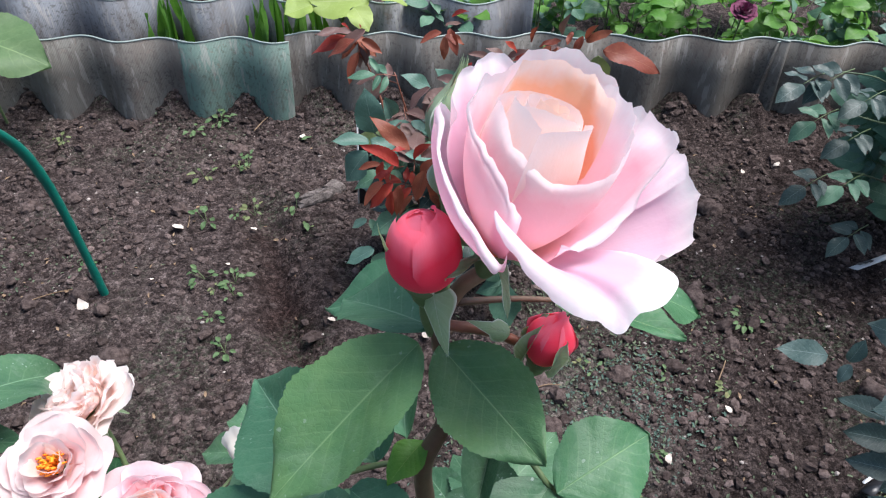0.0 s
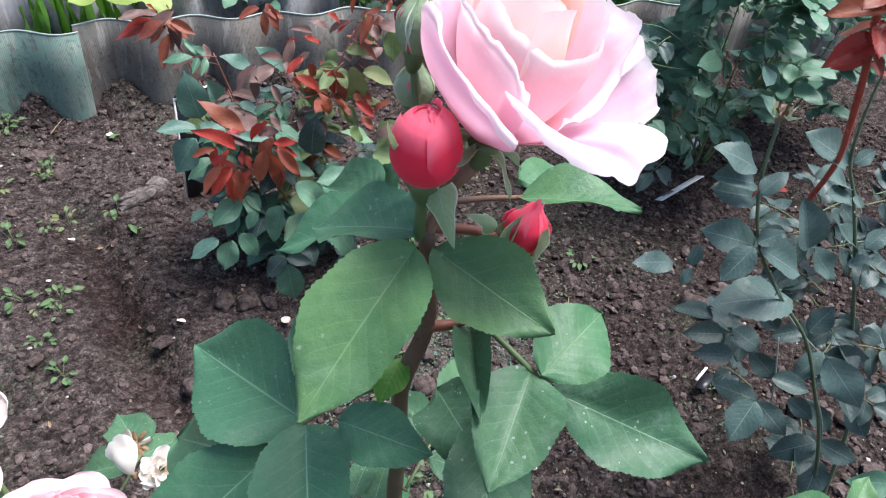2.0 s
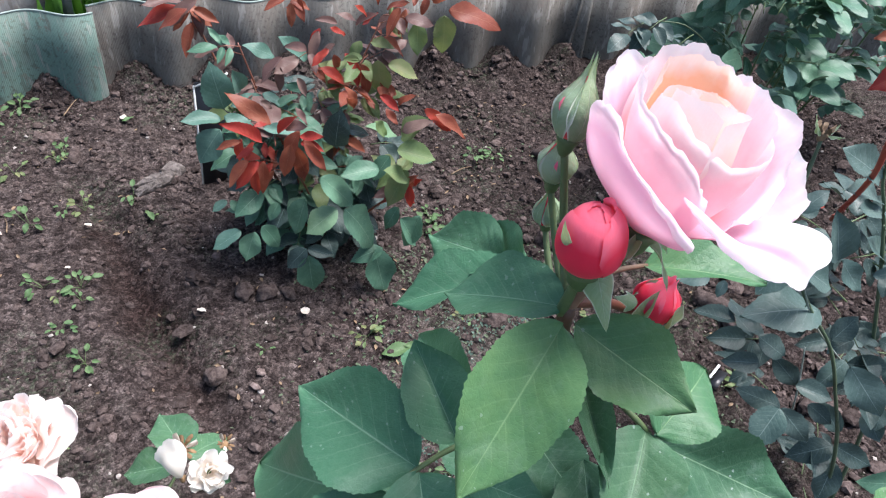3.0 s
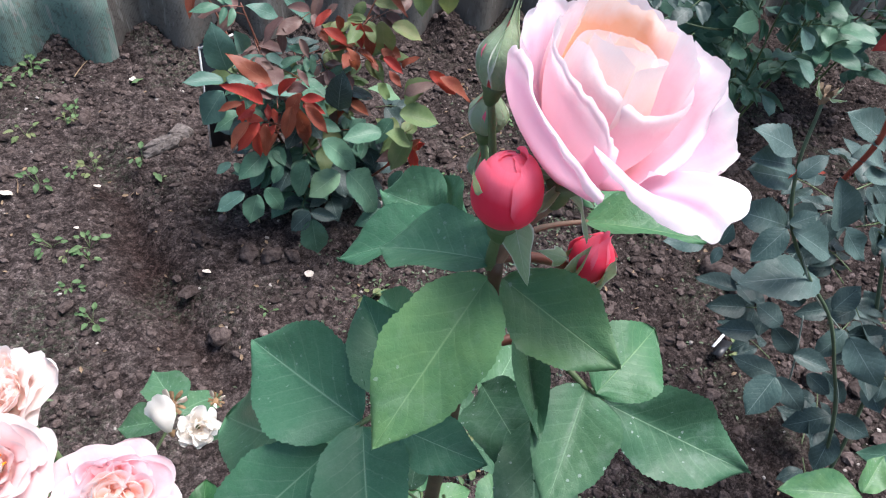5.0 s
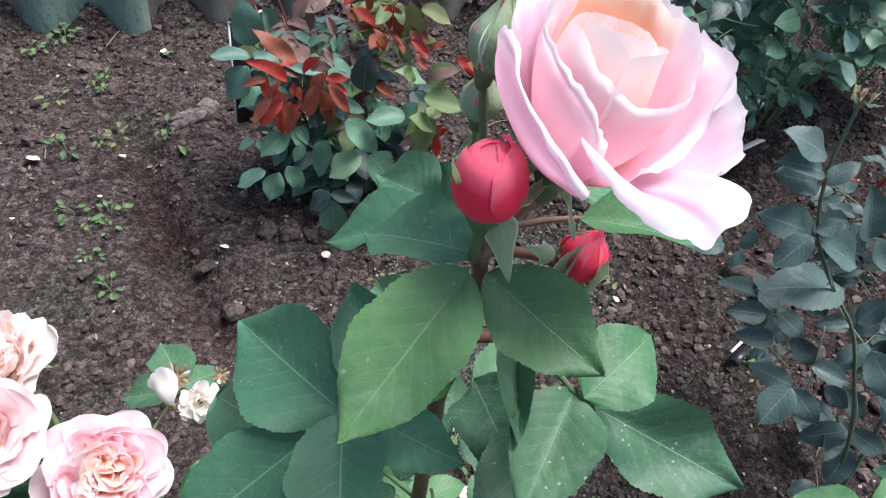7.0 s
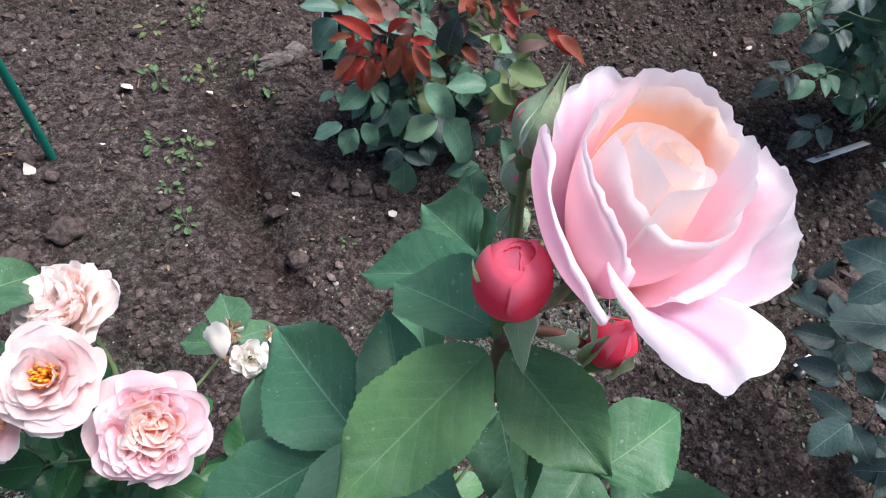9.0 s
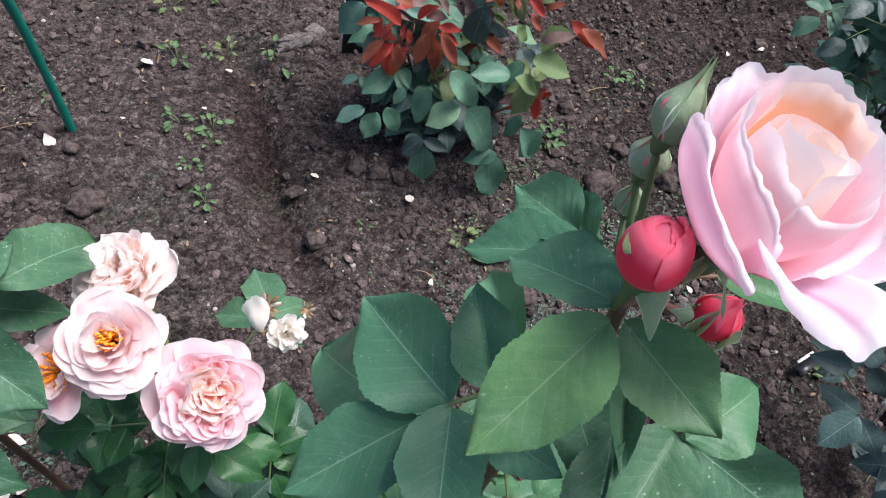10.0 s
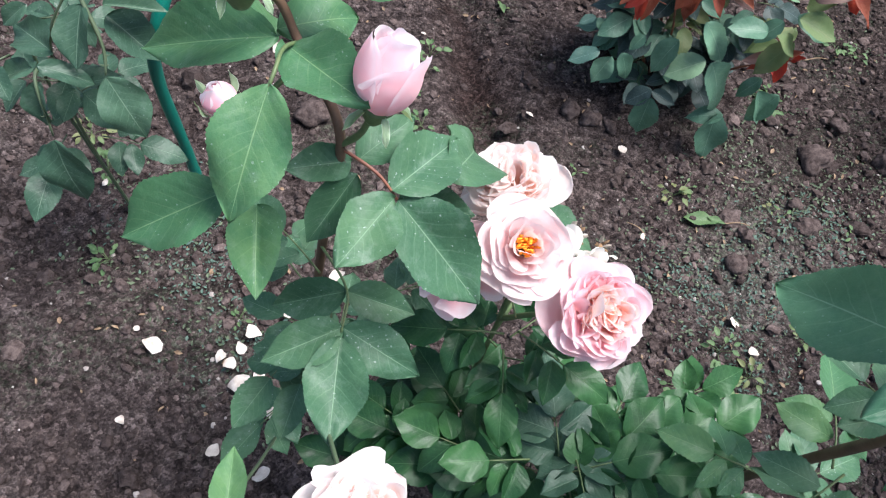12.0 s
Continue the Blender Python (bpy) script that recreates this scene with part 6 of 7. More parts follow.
# five-part leaves on the near side
for b, t, w, m in (((0.680, 0.470, 0.396), (0.636, 0.473, 0.389), 0.62, M_TEAL), ((0.709, 0.480, 0.371), (0.741, 0.491, 0.401), 0.75, M_TEAL),
                   ((0.709, 0.450, 0.368), (0.670, 0.432, 0.346), 0.72, M_DUSTY_LIT), ((0.718, 0.450, 0.359), (0.767, 0.427, 0.367), 0.70, M_TEAL),
                   ((0.686, 0.430, 0.390), (0.710, 0.369, 0.357), 0.66, M_DUSTY_LIT), ((0.635, 0.440, 0.350), (0.673, 0.411, 0.349), 0.65, M_TEAL),
                   ((0.678, 0.460, 0.306), (0.648, 0.497, 0.333), 0.60, M_TEAL), ((0.622, 0.430, 0.319), (0.574, 0.456, 0.330), 0.60, M_TEAL),
                   ((0.603, 0.420, 0.339), (0.560, 0.393, 0.308), 0.76, M_DUSTY_LIT), ((0.605, 0.420, 0.338), (0.628, 0.375, 0.318), 0.62, M_TEAL),
                   ((0.574, 0.460, 0.387), (0.528, 0.472, 0.387), 0.62, M_TEAL), ((0.625, 0.470, 0.373), (0.593, 0.496, 0.390), 0.80, M_TEAL)):
    leaflet(teal_bush, b, t, w, m, (-0.45, -0.45, 0.77))
# lower leaves
for b, t, w, m in (((0.740, 0.400, 0.227), (0.679, 0.403, 0.214), 0.65, M_TEAL), ((0.745, 0.400, 0.225), (0.785, 0.362, 0.217), 0.65, M_TEAL),
                   ((0.755, 0.390, 0.194), (0.724, 0.352, 0.158), 0.72, M_TEAL), ((0.813, 0.430, 0.241), (0.820, 0.391, 0.220), 0.80, M_TEAL),
                   ((0.820, 0.490, 0.331), (0.796, 0.515, 0.350), 0.70, M_DUSTY_LIT), ((0.803, 0.480, 0.348), (0.828, 0.458, 0.348), 0.80, M_TEAL),
                   ((0.924, 0.360, 0.107), (0.853, 0.379, 0.103), 0.62, M_GREEN2), ((0.693, 0.440, 0.286), (0.716, 0.408, 0.277), 0.70, M_TEAL),
                   ((0.681, 0.500, 0.360), (0.658, 0.533, 0.386), 0.60, M_TEAL), ((0.838, 0.470, 0.263), (0.801, 0.444, 0.236), 0.70, M_TEAL),
                   ((0.899, 0.460, 0.232), (0.901, 0.417, 0.205), 0.70, M_TEAL), ((0.876, 0.460, 0.108), (0.851, 0.503, 0.142), 0.60, M_TEAL)):
    leaflet(teal_bush, b, t, w, m, (-0.45, -0.45, 0.77))
for pts in ([(0.656, 0.425, 0.277), (0.642, 0.440, 0.345), (0.632, 0.460, 0.404)], [(0.720, 0.450, 0.352), (0.640, 0.470, 0.430), (0.590, 0.485, 0.500)], [(0.785, 0.402, 0.165), (0.770, 0.425, 0.225), (0.751, 0.445, 0.270)]):
    stem(teal_bush, pts, 0.0012, 0.0009, M_DUSTY_STALK, "leaf_stalk")
# upper leaves, brighter by material: the light on them is painted in
leaflet(teal_bush, (0.537, 0.519, 0.622), (0.488, 0.524, 0.655), 0.63, M_DUSTY_LIT)
leaflet(teal_bush, (0.542, 0.518, 0.604), (0.487, 0.518, 0.623), 0.64, M_DUSTY_LIT)
leaflet(teal_bush, (0.558, 0.521, 0.581), (0.490, 0.521, 0.600), 0.59, M_DUSTY_LIT)
leaflet(teal_bush, (0.538, 0.502, 0.603), (0.560, 0.505, 0.630), 0.66, M_DUSTY_LIT)
leaflet(teal_bush, (0.574, 0.508, 0.521), (0.502, 0.512, 0.553), 0.61, M_DUSTY_LIT)
leaflet(teal_bush, (0.551, 0.488, 0.541), (0.512, 0.471, 0.516), 0.68, M_DUSTY_LIT)
leaflet(teal_bush, (0.568, 0.494, 0.530), (0.629, 0.475, 0.498), 0.66, M_DUSTY_LIT)
leaflet(teal_bush, (0.563, 0.497, 0.536), (0.592, 0.495, 0.550), 0.66, M_DUSTY_LIT)
leaflet(teal_bush, (0.466, 0.499, 0.523), (0.423, 0.497, 0.536), 0.60, M_DUSTY_LIT)
leaflet(teal_bush, (0.487, 0.497, 0.517), (0.493, 0.500, 0.543), 0.66, M_DUSTY_LIT)
leaflet(teal_bush, (0.496, 0.503, 0.505), (0.485, 0.491, 0.492), 0.66, M_DUSTY_LIT)
leaflet(teal_bush, (0.675, 0.520, 0.487), (0.651, 0.538, 0.553), 0.65, M_DUSTY_LIT)
leaflet(teal_bush, (0.690, 0.525, 0.480), (0.724, 0.502, 0.440), 0.59, M_DUSTY_LIT)
leaflet(teal_bush, (0.638, 0.478, 0.451), (0.541, 0.482, 0.481), 0.64, M_DUSTY_LIT)
leaflet(teal_bush, (0.712, 0.561, 0.577), (0.644, 0.571, 0.622), 0.60, M_DUSTY_LIT)
leaflet(teal_bush, (0.729, 0.567, 0.570), (0.755, 0.567, 0.588), 0.66, M_DUSTY_LIT)
leaflet(teal_bush, (0.733, 0.561, 0.541), (0.676, 0.564, 0.566), 0.67, M_DUSTY_LIT)
leaflet(teal_bush, (0.723, 0.543, 0.540), (0.677, 0.540, 0.552), 0.65, M_DUSTY_LIT)
leaflet(teal_bush, (0.710, 0.531, 0.551), (0.730, 0.519, 0.539), 0.66, M_DUSTY_LIT)
leaflet(teal_bush, (0.764, 0.526, 0.465), (0.725, 0.534, 0.506), 0.64, M_DUSTY_LIT)
leaflet(teal_bush, (0.750, 0.509, 0.484), (0.777, 0.512, 0.511), 0.66, M_DUSTY_LIT)
leaflet(teal_bush, (0.767, 0.483, 0.443), (0.808, 0.472, 0.433), 0.67, M_DUSTY_LIT)
leaflet(teal_bush, (0.741, 0.509, 0.457), (0.771, 0.505, 0.468), 0.66, M_DUSTY_LIT)
for b, t in (((0.563, 0.527, 0.590), (0.590, 0.520, 0.600)), ((0.563, 0.527, 0.590), (0.600, 0.522, 0.585)), ((0.565, 0.527, 0.592), (0.580, 0.518, 0.612)), ((0.560, 0.527, 0.59), (0.545, 0.52, 0.58))):
    leaflet(teal_bush, b, t, 0.35, M_RED)
rg = random.Random(15)
for k in range(27):
    f = rg.random()
    a = rg.uniform(0, 6.28)
    o = Vector((math.cos(a), math.sin(a), 0))
    t = Vector((0.80, 0.42, 0.06)).lerp(Vector((0.74, 0.58, 0.50)), f) + o * rg.uniform(0.03, 0.15)
    compound(teal_bush, t - o * 0.05, t, rg.uniform(0.042, 0.056), M_TEAL, (o.x * 0.3, o.y * 0.3 - 0.35, 0.9), 5, k + 500)
# red shoot
stem(teal_bush, [(0.700, 0.575, 0.50), (0.681, 0.552, 0.585), (0.664, 0.548, 0.640), (0.640, 0.548, 0.712), (0.614, 0.552, 0.785)], 0.0030, 0.0038, M_SHOOT, "young_shoot", thorns=26, seed=12)
for k in range(14):
    z = 0.715 + 0.0065 * k
    o = Vector((math.cos(k * 2.4), math.sin(k * 2.4) * 0.7, -0.45 + 0.03 * k))
    q = Vector((0.640 - 0.0014 * k, 0.548, z))
    leaflet(teal_bush, q, q + o * (0.058 if z > 0.74 else 0.035), 0.50, (M_RUST, M_RED, M_RUST)[k % 3])
# lighter leaf of a plant at the lower edge
low_plant = thing("rose_bush", "rose leaves of a low plant near the path", "rose bush", (0.62, 0.12, 0))
stem(low_plant, [(0.62, 0.12, -0.03), (0.625, 0.17, 0.20), (0.61, 0.255, 0.355)], 0.003, 0.0014, M_STEM_GREEN)
leaflet(low_plant, (0.600, 0.262, 0.358), (0.522, 0.288, 0.362), 0.62, M_LEAF, (0, -0.2, 1), 0.0, 1, True)
leaflet(low_plant, (0.606, 0.265, 0.356), (0.650, 0.295, 0.362), 0.62, M_LEAF, (0, -0.2, 1), 0.0, 3, True)
leaflet(low_plant, (0.606, 0.252, 0.354), (0.566, 0.205, 0.350), 0.62, M_LEAF, (0, -0.2, 1), 0.0, 0, True)

leafy_bush("rose_bush", "dense dark green rose bush beside the edging", (1.52, 1.42, 0), (1.50, 1.40, 0.34), (0.22, 0.20, 0.30), 96, 0.058, M_BLUISH, 62, 0.6, 5, 5, M_STEM_GREEN, 0.70, "rose bush", M_GREEN2)
small_bush = leafy_bush("rose_bush", "dense dark green rose bush with small leaves", (1.16, 1.27, 0), (1.13, 1.25, 0.34), (0.20, 0.17, 0.30), 110, 0.060, M_BLUISH, 61, 0.6, 5, 6, M_STEM_GREEN, 0.70, "rose bush", M_GREEN2)
# sprays reaching out over the soil
for k, (x, z, m) in enumerate(((0.70, 0.448, M_TEAL), (0.741, 0.455, M_TEAL), (0.746, 0.377, M_GREEN2), (0.82, 0.338, M_TEAL), (0.784, 0.236, M_TEAL), (0.852, 0.238, M_GREEN2), (0.916, 0.111, M_TEAL), (0.816, 0.418, M_TEAL))):
    compound(small_bush, (x + 0.055, 1.155, z + 0.004), (x, 1.12, z), 0.050, m, (-0.3, -0.4, 0.85), 5, 720 + k)
for pts in ([(1.15, 1.26, 0.05), (1.02, 1.22, 0.30), (0.88, 1.18, 0.42), (0.76, 1.155, 0.456)], [(1.15, 1.26, 0.03), (1.02, 1.20, 0.17), (0.91, 1.17, 0.23), (0.84, 1.155, 0.24)], [(1.02, 1.22, 0.30), (0.90, 1.17, 0.345), (0.80, 1.155, 0.38)]):
    stem(small_bush, pts, 0.0026, 0.0010, M_STEM_DULL, thorns=6, seed=len(pts))
side_bush = thing("rose_bush", "dark green rose bush with large drooping leaves", "rose bush", (-0.70, 0.60, 0))
for pts in ([(-0.70, 0.60, -0.03), (-0.71, 0.59, 0.22), (-0.68, 0.575, 0.40), (-0.64, 0.60, 0.48)], [(-0.70, 0.60, -0.03), (-0.74, 0.61, 0.25), (-0.73, 0.60, 0.44)],
            [(-0.685, 0.575, 0.38), (-0.672, 0.525, 0.405), (-0.662, 0.497, 0.345)], [(-0.64, 0.60, 0.48), (-0.612, 0.57, 0.43), (-0.608, 0.551, 0.402)]):
    stem(side_bush, pts, 0.0028, 0.0012, M_STEM_DULL, thorns=6, seed=len(pts))
for b, t, w, k in (((-0.632, 0.589, 0.46), (-0.632, 0.534, 0.42), 0.7, 0), ((-0.616, 0.600, 0.44), (-0.563, 0.589, 0.40), 0.75, 2), ((-0.608, 0.550, 0.40), (-0.566, 0.520, 0.34), 0.75, 1), ((-0.685, 0.542, 0.40), (-0.731, 0.539, 0.37), 0.62, 3),
                   ((-0.670, 0.521, 0.40), (-0.674, 0.501, 0.35), 0.75, 0), ((-0.667, 0.530, 0.42), (-0.616, 0.545, 0.40), 0.5, 1), ((-0.661, 0.495, 0.34), (-0.643, 0.449, 0.27), 0.75, 4), ((-0.612, 0.595, 0.46), (-0.550, 0.617, 0.45), 0.4, 2),
                   ((-0.698, 0.591, 0.44), (-0.725, 0.572, 0.42), 0.6, 0), ((-0.661, 0.553, 0.42), (-0.725, 0.593, 0.40), 0.6, 3)):
    leaflet(side_bush, b, t, w, M_DARK, (0.1, -0.4, 0.9), None, k, True)
rg = random.Random(71)
for k in range(9):
    a = k * 2.4
    o = Vector((math.cos(a), math.sin(a), 0))
    t = Vector((-0.70, 0.59, 0.22 + 0.025 * k)) + o * rg.uniform(0.05, 0.10)
    compound(side_bush, t - o * 0.05, t, rg.uniform(0.048, 0.060), M_DARK, (o.x * 0.3, o.y * 0.3 - 0.3, 0.9), 5, k + 820, M_STEM_DULL)

# ---- bed behind the edging ----
for x, y, n, s, m, lab in ((0.60, 1.93, 26, 0.055, M_BRIGHT, "fresh green leafy perennial"), (0.84, 1.96, 28, 0.055, M_BRIGHT, "fresh green leafy perennial"), (1.08, 1.94, 28, 0.058, M_GREEN2, "green leafy perennial"),
                           (1.34, 1.96, 26, 0.060, M_GREEN2, "green leafy perennial"), (1.62, 1.96, 24, 0.060, M_GREEN2, "green leafy perennial"), (0.36, 1.96, 22, 0.060, M_GREEN2, "green leafy perennial"),
                           (0.12, 1.98, 18, 0.060, M_GREEN2, "green leafy perennial"), (1.9, 2.00, 20, 0.06, M_BRIGHT, "fresh green leafy perennial"), (0.72, 2.22, 24, 0.06, M_GREEN2, "green leafy perennial"),
                           (1.12, 2.24, 24, 0.06, M_BRIGHT, "fresh green leafy perennial"), (0.3, 2.24, 20, 0.06, M_GREEN2, "green leafy perennial"), (1.55, 2.28, 20, 0.06, M_GREEN2, "green leafy perennial")):
    leafy_bush("perennial_plant", lab + " growing behind the edging", (x, y, 0), (x, y, 0.17), (0.16, 0.14, 0.15), n, s, m, int(x * 100) + 7, 0.85, 5, 4, M_STEM_GREEN, 0.75, "plant", M_BRIGHT)
lime = thing("perennial_plant", "plant with broad lime green leaves behind the edging", "plant", (-0.16, 1.83, 0))
for k in range(5):
    a = k * 1.3
    q = Vector((-0.16, 1.83, 0.20))
    t = q + Vector((math.cos(a) * 0.09, math.sin(a) * 0.07, 0.07))
    stem(lime, [(-0.16, 1.83, -0.02), q, t], 0.003, 0.002, M_STEM_GREEN)
    leaflet(lime, t, t + Vector((math.cos(a) * 0.085, math.sin(a) * 0.07, -0.01)), 1.0, M_LIME, (0, -0.2, 1), None, None, True)
leaflet(lime, (-0.085, 1.83, 0.265), (-0.250, 1.80, 0.262), 0.85, M_LIME, (0.1, -0.55, 0.8), 0.0, 3, True)
for x in (-0.62, -0.36, -0.26):
    blades = thing("grass_clump", "bright green strap-leaved clump behind the edging", "plant", (x, 1.84, 0))
    for k in range(8):
        a = k * 0.8 + x
        q = Vector((x + 0.01 * math.cos(a), 1.84 + 0.01 * math.sin(a), 0.0))
        leaflet(blades, q, q + Vector((0.07 * math.cos(a), 0.02 * math.sin(a), 0.24 + 0.04 * math.sin(k * 2.1))), 0.10, M_BRIGHT, (math.cos(a), math.sin(a), 0.4), 0.0, k)
broad = thing("perennial_plant", "plant with a large round bright green leaf", "plant", (-1.02, 1.62, 0))
stem(broad, [(-1.02, 1.62, -0.02), (-1.02, 1.62, 0.16), (-1.0, 1.60, 0.25)], 0.004, 0.003, M_STEM_GREEN)
leaflet(broad, (-1.02, 1.60, 0.265), (-0.815, 1.56, 0.245), 0.95, M_WEED, (0, -0.3, 1), 0.0, 1, True)
leaflet(broad, (-1.02, 1.63, 0.24), (-1.12, 1.52, 0.20), 0.95, M_WEED, (0, -0.3, 1), 0.0, 2, True)
purple = thing("flower", "dark purple double flower among green leaves", "flower", (0.86, 1.80, 0))
stem(purple, [(0.86, 1.80, -0.02), (0.86, 1.79, 0.15), (0.86, 1.78, 0.27)], 0.003, 0.002, M_STEM_GREEN)
M_DARKPURPLE = petal_material("dark_purple_petal", (0.06, 0.010, 0.030), (0.10, 0.012, 0.045), (0.16, 0.03, 0.08), trans=0.1)
rosette(purple, (0.86, 1.78, 0.27), (0, -0.3, 1), 0.035, 0.028, (M_DARKPURPLE,), 88, 4, False, 0.15)

# ---- plant labels ----
def plate(parent, name, w, h, t, m, material, label=""):
    bm = bmesh.new()
    bmesh.ops.create_cube(bm, size=1.0)
    bmesh.ops.scale(bm, vec=(w, t, h), verts=bm.verts)
    bmesh.ops.bevel(bm, geom=bm.edges[:], offset=min(t, w, h) * 0.25, segments=2, affect="EDGES")
    ob = part(name, bm, material, parent, label)
    ob.matrix_basis = m
    return ob


tag = thing("plant_label", "black plastic plant label with a white edge leaning in the soil", "plant label", (-0.042, 1.335, 0))
plate(tag, "board", 0.064, 0.265, 0.002, pose(0, 0, 0.122, 0, 3, 14), M_BLACK)
plate(tag, "edge", 0.070, 0.004, 0.003, pose(0.007, 0, 0.256, 0, -14, 14), M_WHITE, "white edge")
plate(tag, "edge", 0.0035, 0.262, 0.003, pose(-0.0325, -0.008, 0.119, 0, 3, 14), M_WHITE, "white edge")
tag2 = thing("plant_label", "small black and white plant label lying on the soil", "plant label", (0.800, 0.640, 0.012))
plate(tag2, "board", 0.056, 0.018, 0.002, pose(0, 0, 0.004, 70, 10, 32), M_BLACK)
plate(tag2, "edge", 0.050, 0.005, 0.002, pose(-0.004, 0.012, 0.012, 75, 10, 32), M_WHITE, "white edge")
strip = thing("plant_label", "white paper strip label lying on the soil", "plant label", (1.037, 1.149, 0.02))
plate(strip, "strip", 0.155, 0.022, 0.0012, pose(0, 0, 0.008, 60, -4, 21.5), M_WHITE)
for k in range(3):
    plate(strip, "print", 0.010, 0.010, 0.0012, pose(-0.058 + 0.013 * k, -0.021 + 0.0045 * k, 0.0105, 60, -4, 21.5), M_INK, "dark printed mark")


# crumpled scrap of plastic film
def film_scrap(x, y, w, d, turn):
    sd = Vector((7.3, 2.1, 0.4))

    def fn(u, v):
        q = Vector((u - 0.5, v - 0.5, 0)) * 2
        e = 1 + 0.30 * noise.noise(q * 1.8 + sd)
        z = 0.55 * abs(noise.noise(q * 1.9 + sd)) + 0.28 * abs(noise.noise(q * 4.3 + sd))
        return Vector((q.x * w * e, q.y * d * e + 0.25 * d * noise.noise(q * 2.2), z * d * 1.5))

    ob = new("plastic_scrap", grid_mesh("plastic_scrap", 26, 20, fn, M_FILM, 0.0006))
    for f in ob.data.polygons:
        f.use_smooth = False
    ob.matrix_world = pose(x, y, soil_height(x, y) + 0.002, 0, 0, turn)
    return tagged(ob, "crumpled bluish white scrap of plastic film on the soil", "plastic scrap")


M_FILM = plain_material("plastic_film", (0.42, 0.47, 0.54), (0.66, 0.70, 0.76), 50, 0.35, 0.4, 0.002, 0.5)
film_scrap(1.16, 1.33, 0.048, 0.030, 20)

# ---- small litter ----
def fallen(x, y, size, seed, material=M_FALLEN, z=0.0):
    rnd = random.Random(seed)
    me = petal_mesh(material, 38, size * 0.2, size * 0.75, size * 0.85, size * 1.2, 0.5, 0.06, seed, 0.3, 8, 8)
    ob = new("fallen_petal", me)
    cup = rnd.random() < 0.4
    ob.matrix_world = pose(x, y, soil_height(x, y) + (size * 0.85 if cup else -size * 0.15) + 0.007 + z, rnd.uniform(-15, 15), (90 if cup else -90) + rnd.uniform(-18, 18), rnd.uniform(0, 360))
    return tagged(ob, "fallen creamy white rose petal on the soil", "petal", "fallen petals")


PETALS_BED = ((-0.100, 0.955, 0.014), (0.088, 0.918, 0.015), (-0.324, 1.110, 0.009), (-0.470, 1.212, 0.022), (-0.309, 1.233, 0.012), (0.935, 1.503, 0.012), (-0.59, 1.00, 0.018), (-0.469, 1.066, 0.010),
              (0.843, 1.472, 0.009), (0.080, 0.704, 0.014), (-0.563, 1.554, 0.012), (-0.238, 1.573, 0.013))
PETALS_FOOT = ((-0.603, 0.389, 0.022), (-0.617, 0.406, 0.008), (-0.472, 0.356, 0.026), (-0.430, 0.365, 0.015), (-0.407, 0.330, 0.024), (-0.457, 0.273, 0.016), (-0.380, 0.239, 0.024), (-0.497, 0.384, 0.014),
               (-0.477, 0.399, 0.017), (-0.475, 0.421, 0.014), (-0.445, 0.439, 0.018), (-0.407, 0.482, 0.014), (-0.348, 0.563, 0.018), (-0.589, 0.273, 0.010), (-0.765, 0.628, 0.010))
PETALS_SIDE = ((0.284, 0.626, 0.018), (0.321, 0.592, 0.015), (0.256, 0.448, 0.019), (0.485, 0.675, 0.013), (0.132, 0.747, 0.009), (0.60, 0.78, 0.010), (0.86, 0.48, 0.020))
for i, (x, y, s) in enumerate(PETALS_BED + PETALS_FOOT + PETALS_SIDE):
    fallen(x, y, s, 200 + i)


for x, y, L, a in ((0.237, 0.814, 0.070, 5), (0.262, 0.818, 0.035, -12), (-0.183, 1.225, 0.032, -70), (-0.238, 1.573, 0.03, 30)):
    h = soil_height(x, y) + 0.009
    d = Vector((math.cos(radians(a)), math.sin(radians(a)), 0)) * L / 2
    fl = thing("fallen_leaf", "withering green leaf lying on the soil", "leaf", (x, y, h - 0.004), "fallen leaves")
    leaflet(fl, Vector((x, y, h)) - d, Vector((x, y, h)) + d, 0.42, M_WEED, (0, 0, 1), 0.0, 3)


def weed(x, y, size, n, material, seed):
    rnd = random.Random(seed)
    h = soil_height(x, y)
    w = thing("weed", "small green weed seedling in the soil", "weed", (x, y, h), "weeds")
    for k in range(n):
        a = rnd.uniform(0, 6.28)
        o = Vector((math.cos(a), math.sin(a), 0))
        q = Vector((x, y, h)) + o * rnd.uniform(0, size * 0.8)
        top = q + Vector((0, 0, rnd.uniform(0.4, 1.0) * size)) + o * size * 0.3
        if k % 2 == 0:
            bm = bmesh.new()
            tube(bm, [Vector((x, y, h - 0.004)), (q + Vector((x, y, h))) / 2 + Vector((0, 0, size * 0.3)), top], 0.0007, 0.0005, 4, 2)
            part("stalk", bm, M_STEM_GREEN, w)
        leaflet(w, top, top + o * size * rnd.uniform(0.5, 0.9) + Vector((0, 0, rnd.uniform(-0.2, 0.2) * size)), 0.6, material, (o.x * 0.2, o.y * 0.2 - 0.2, 1))


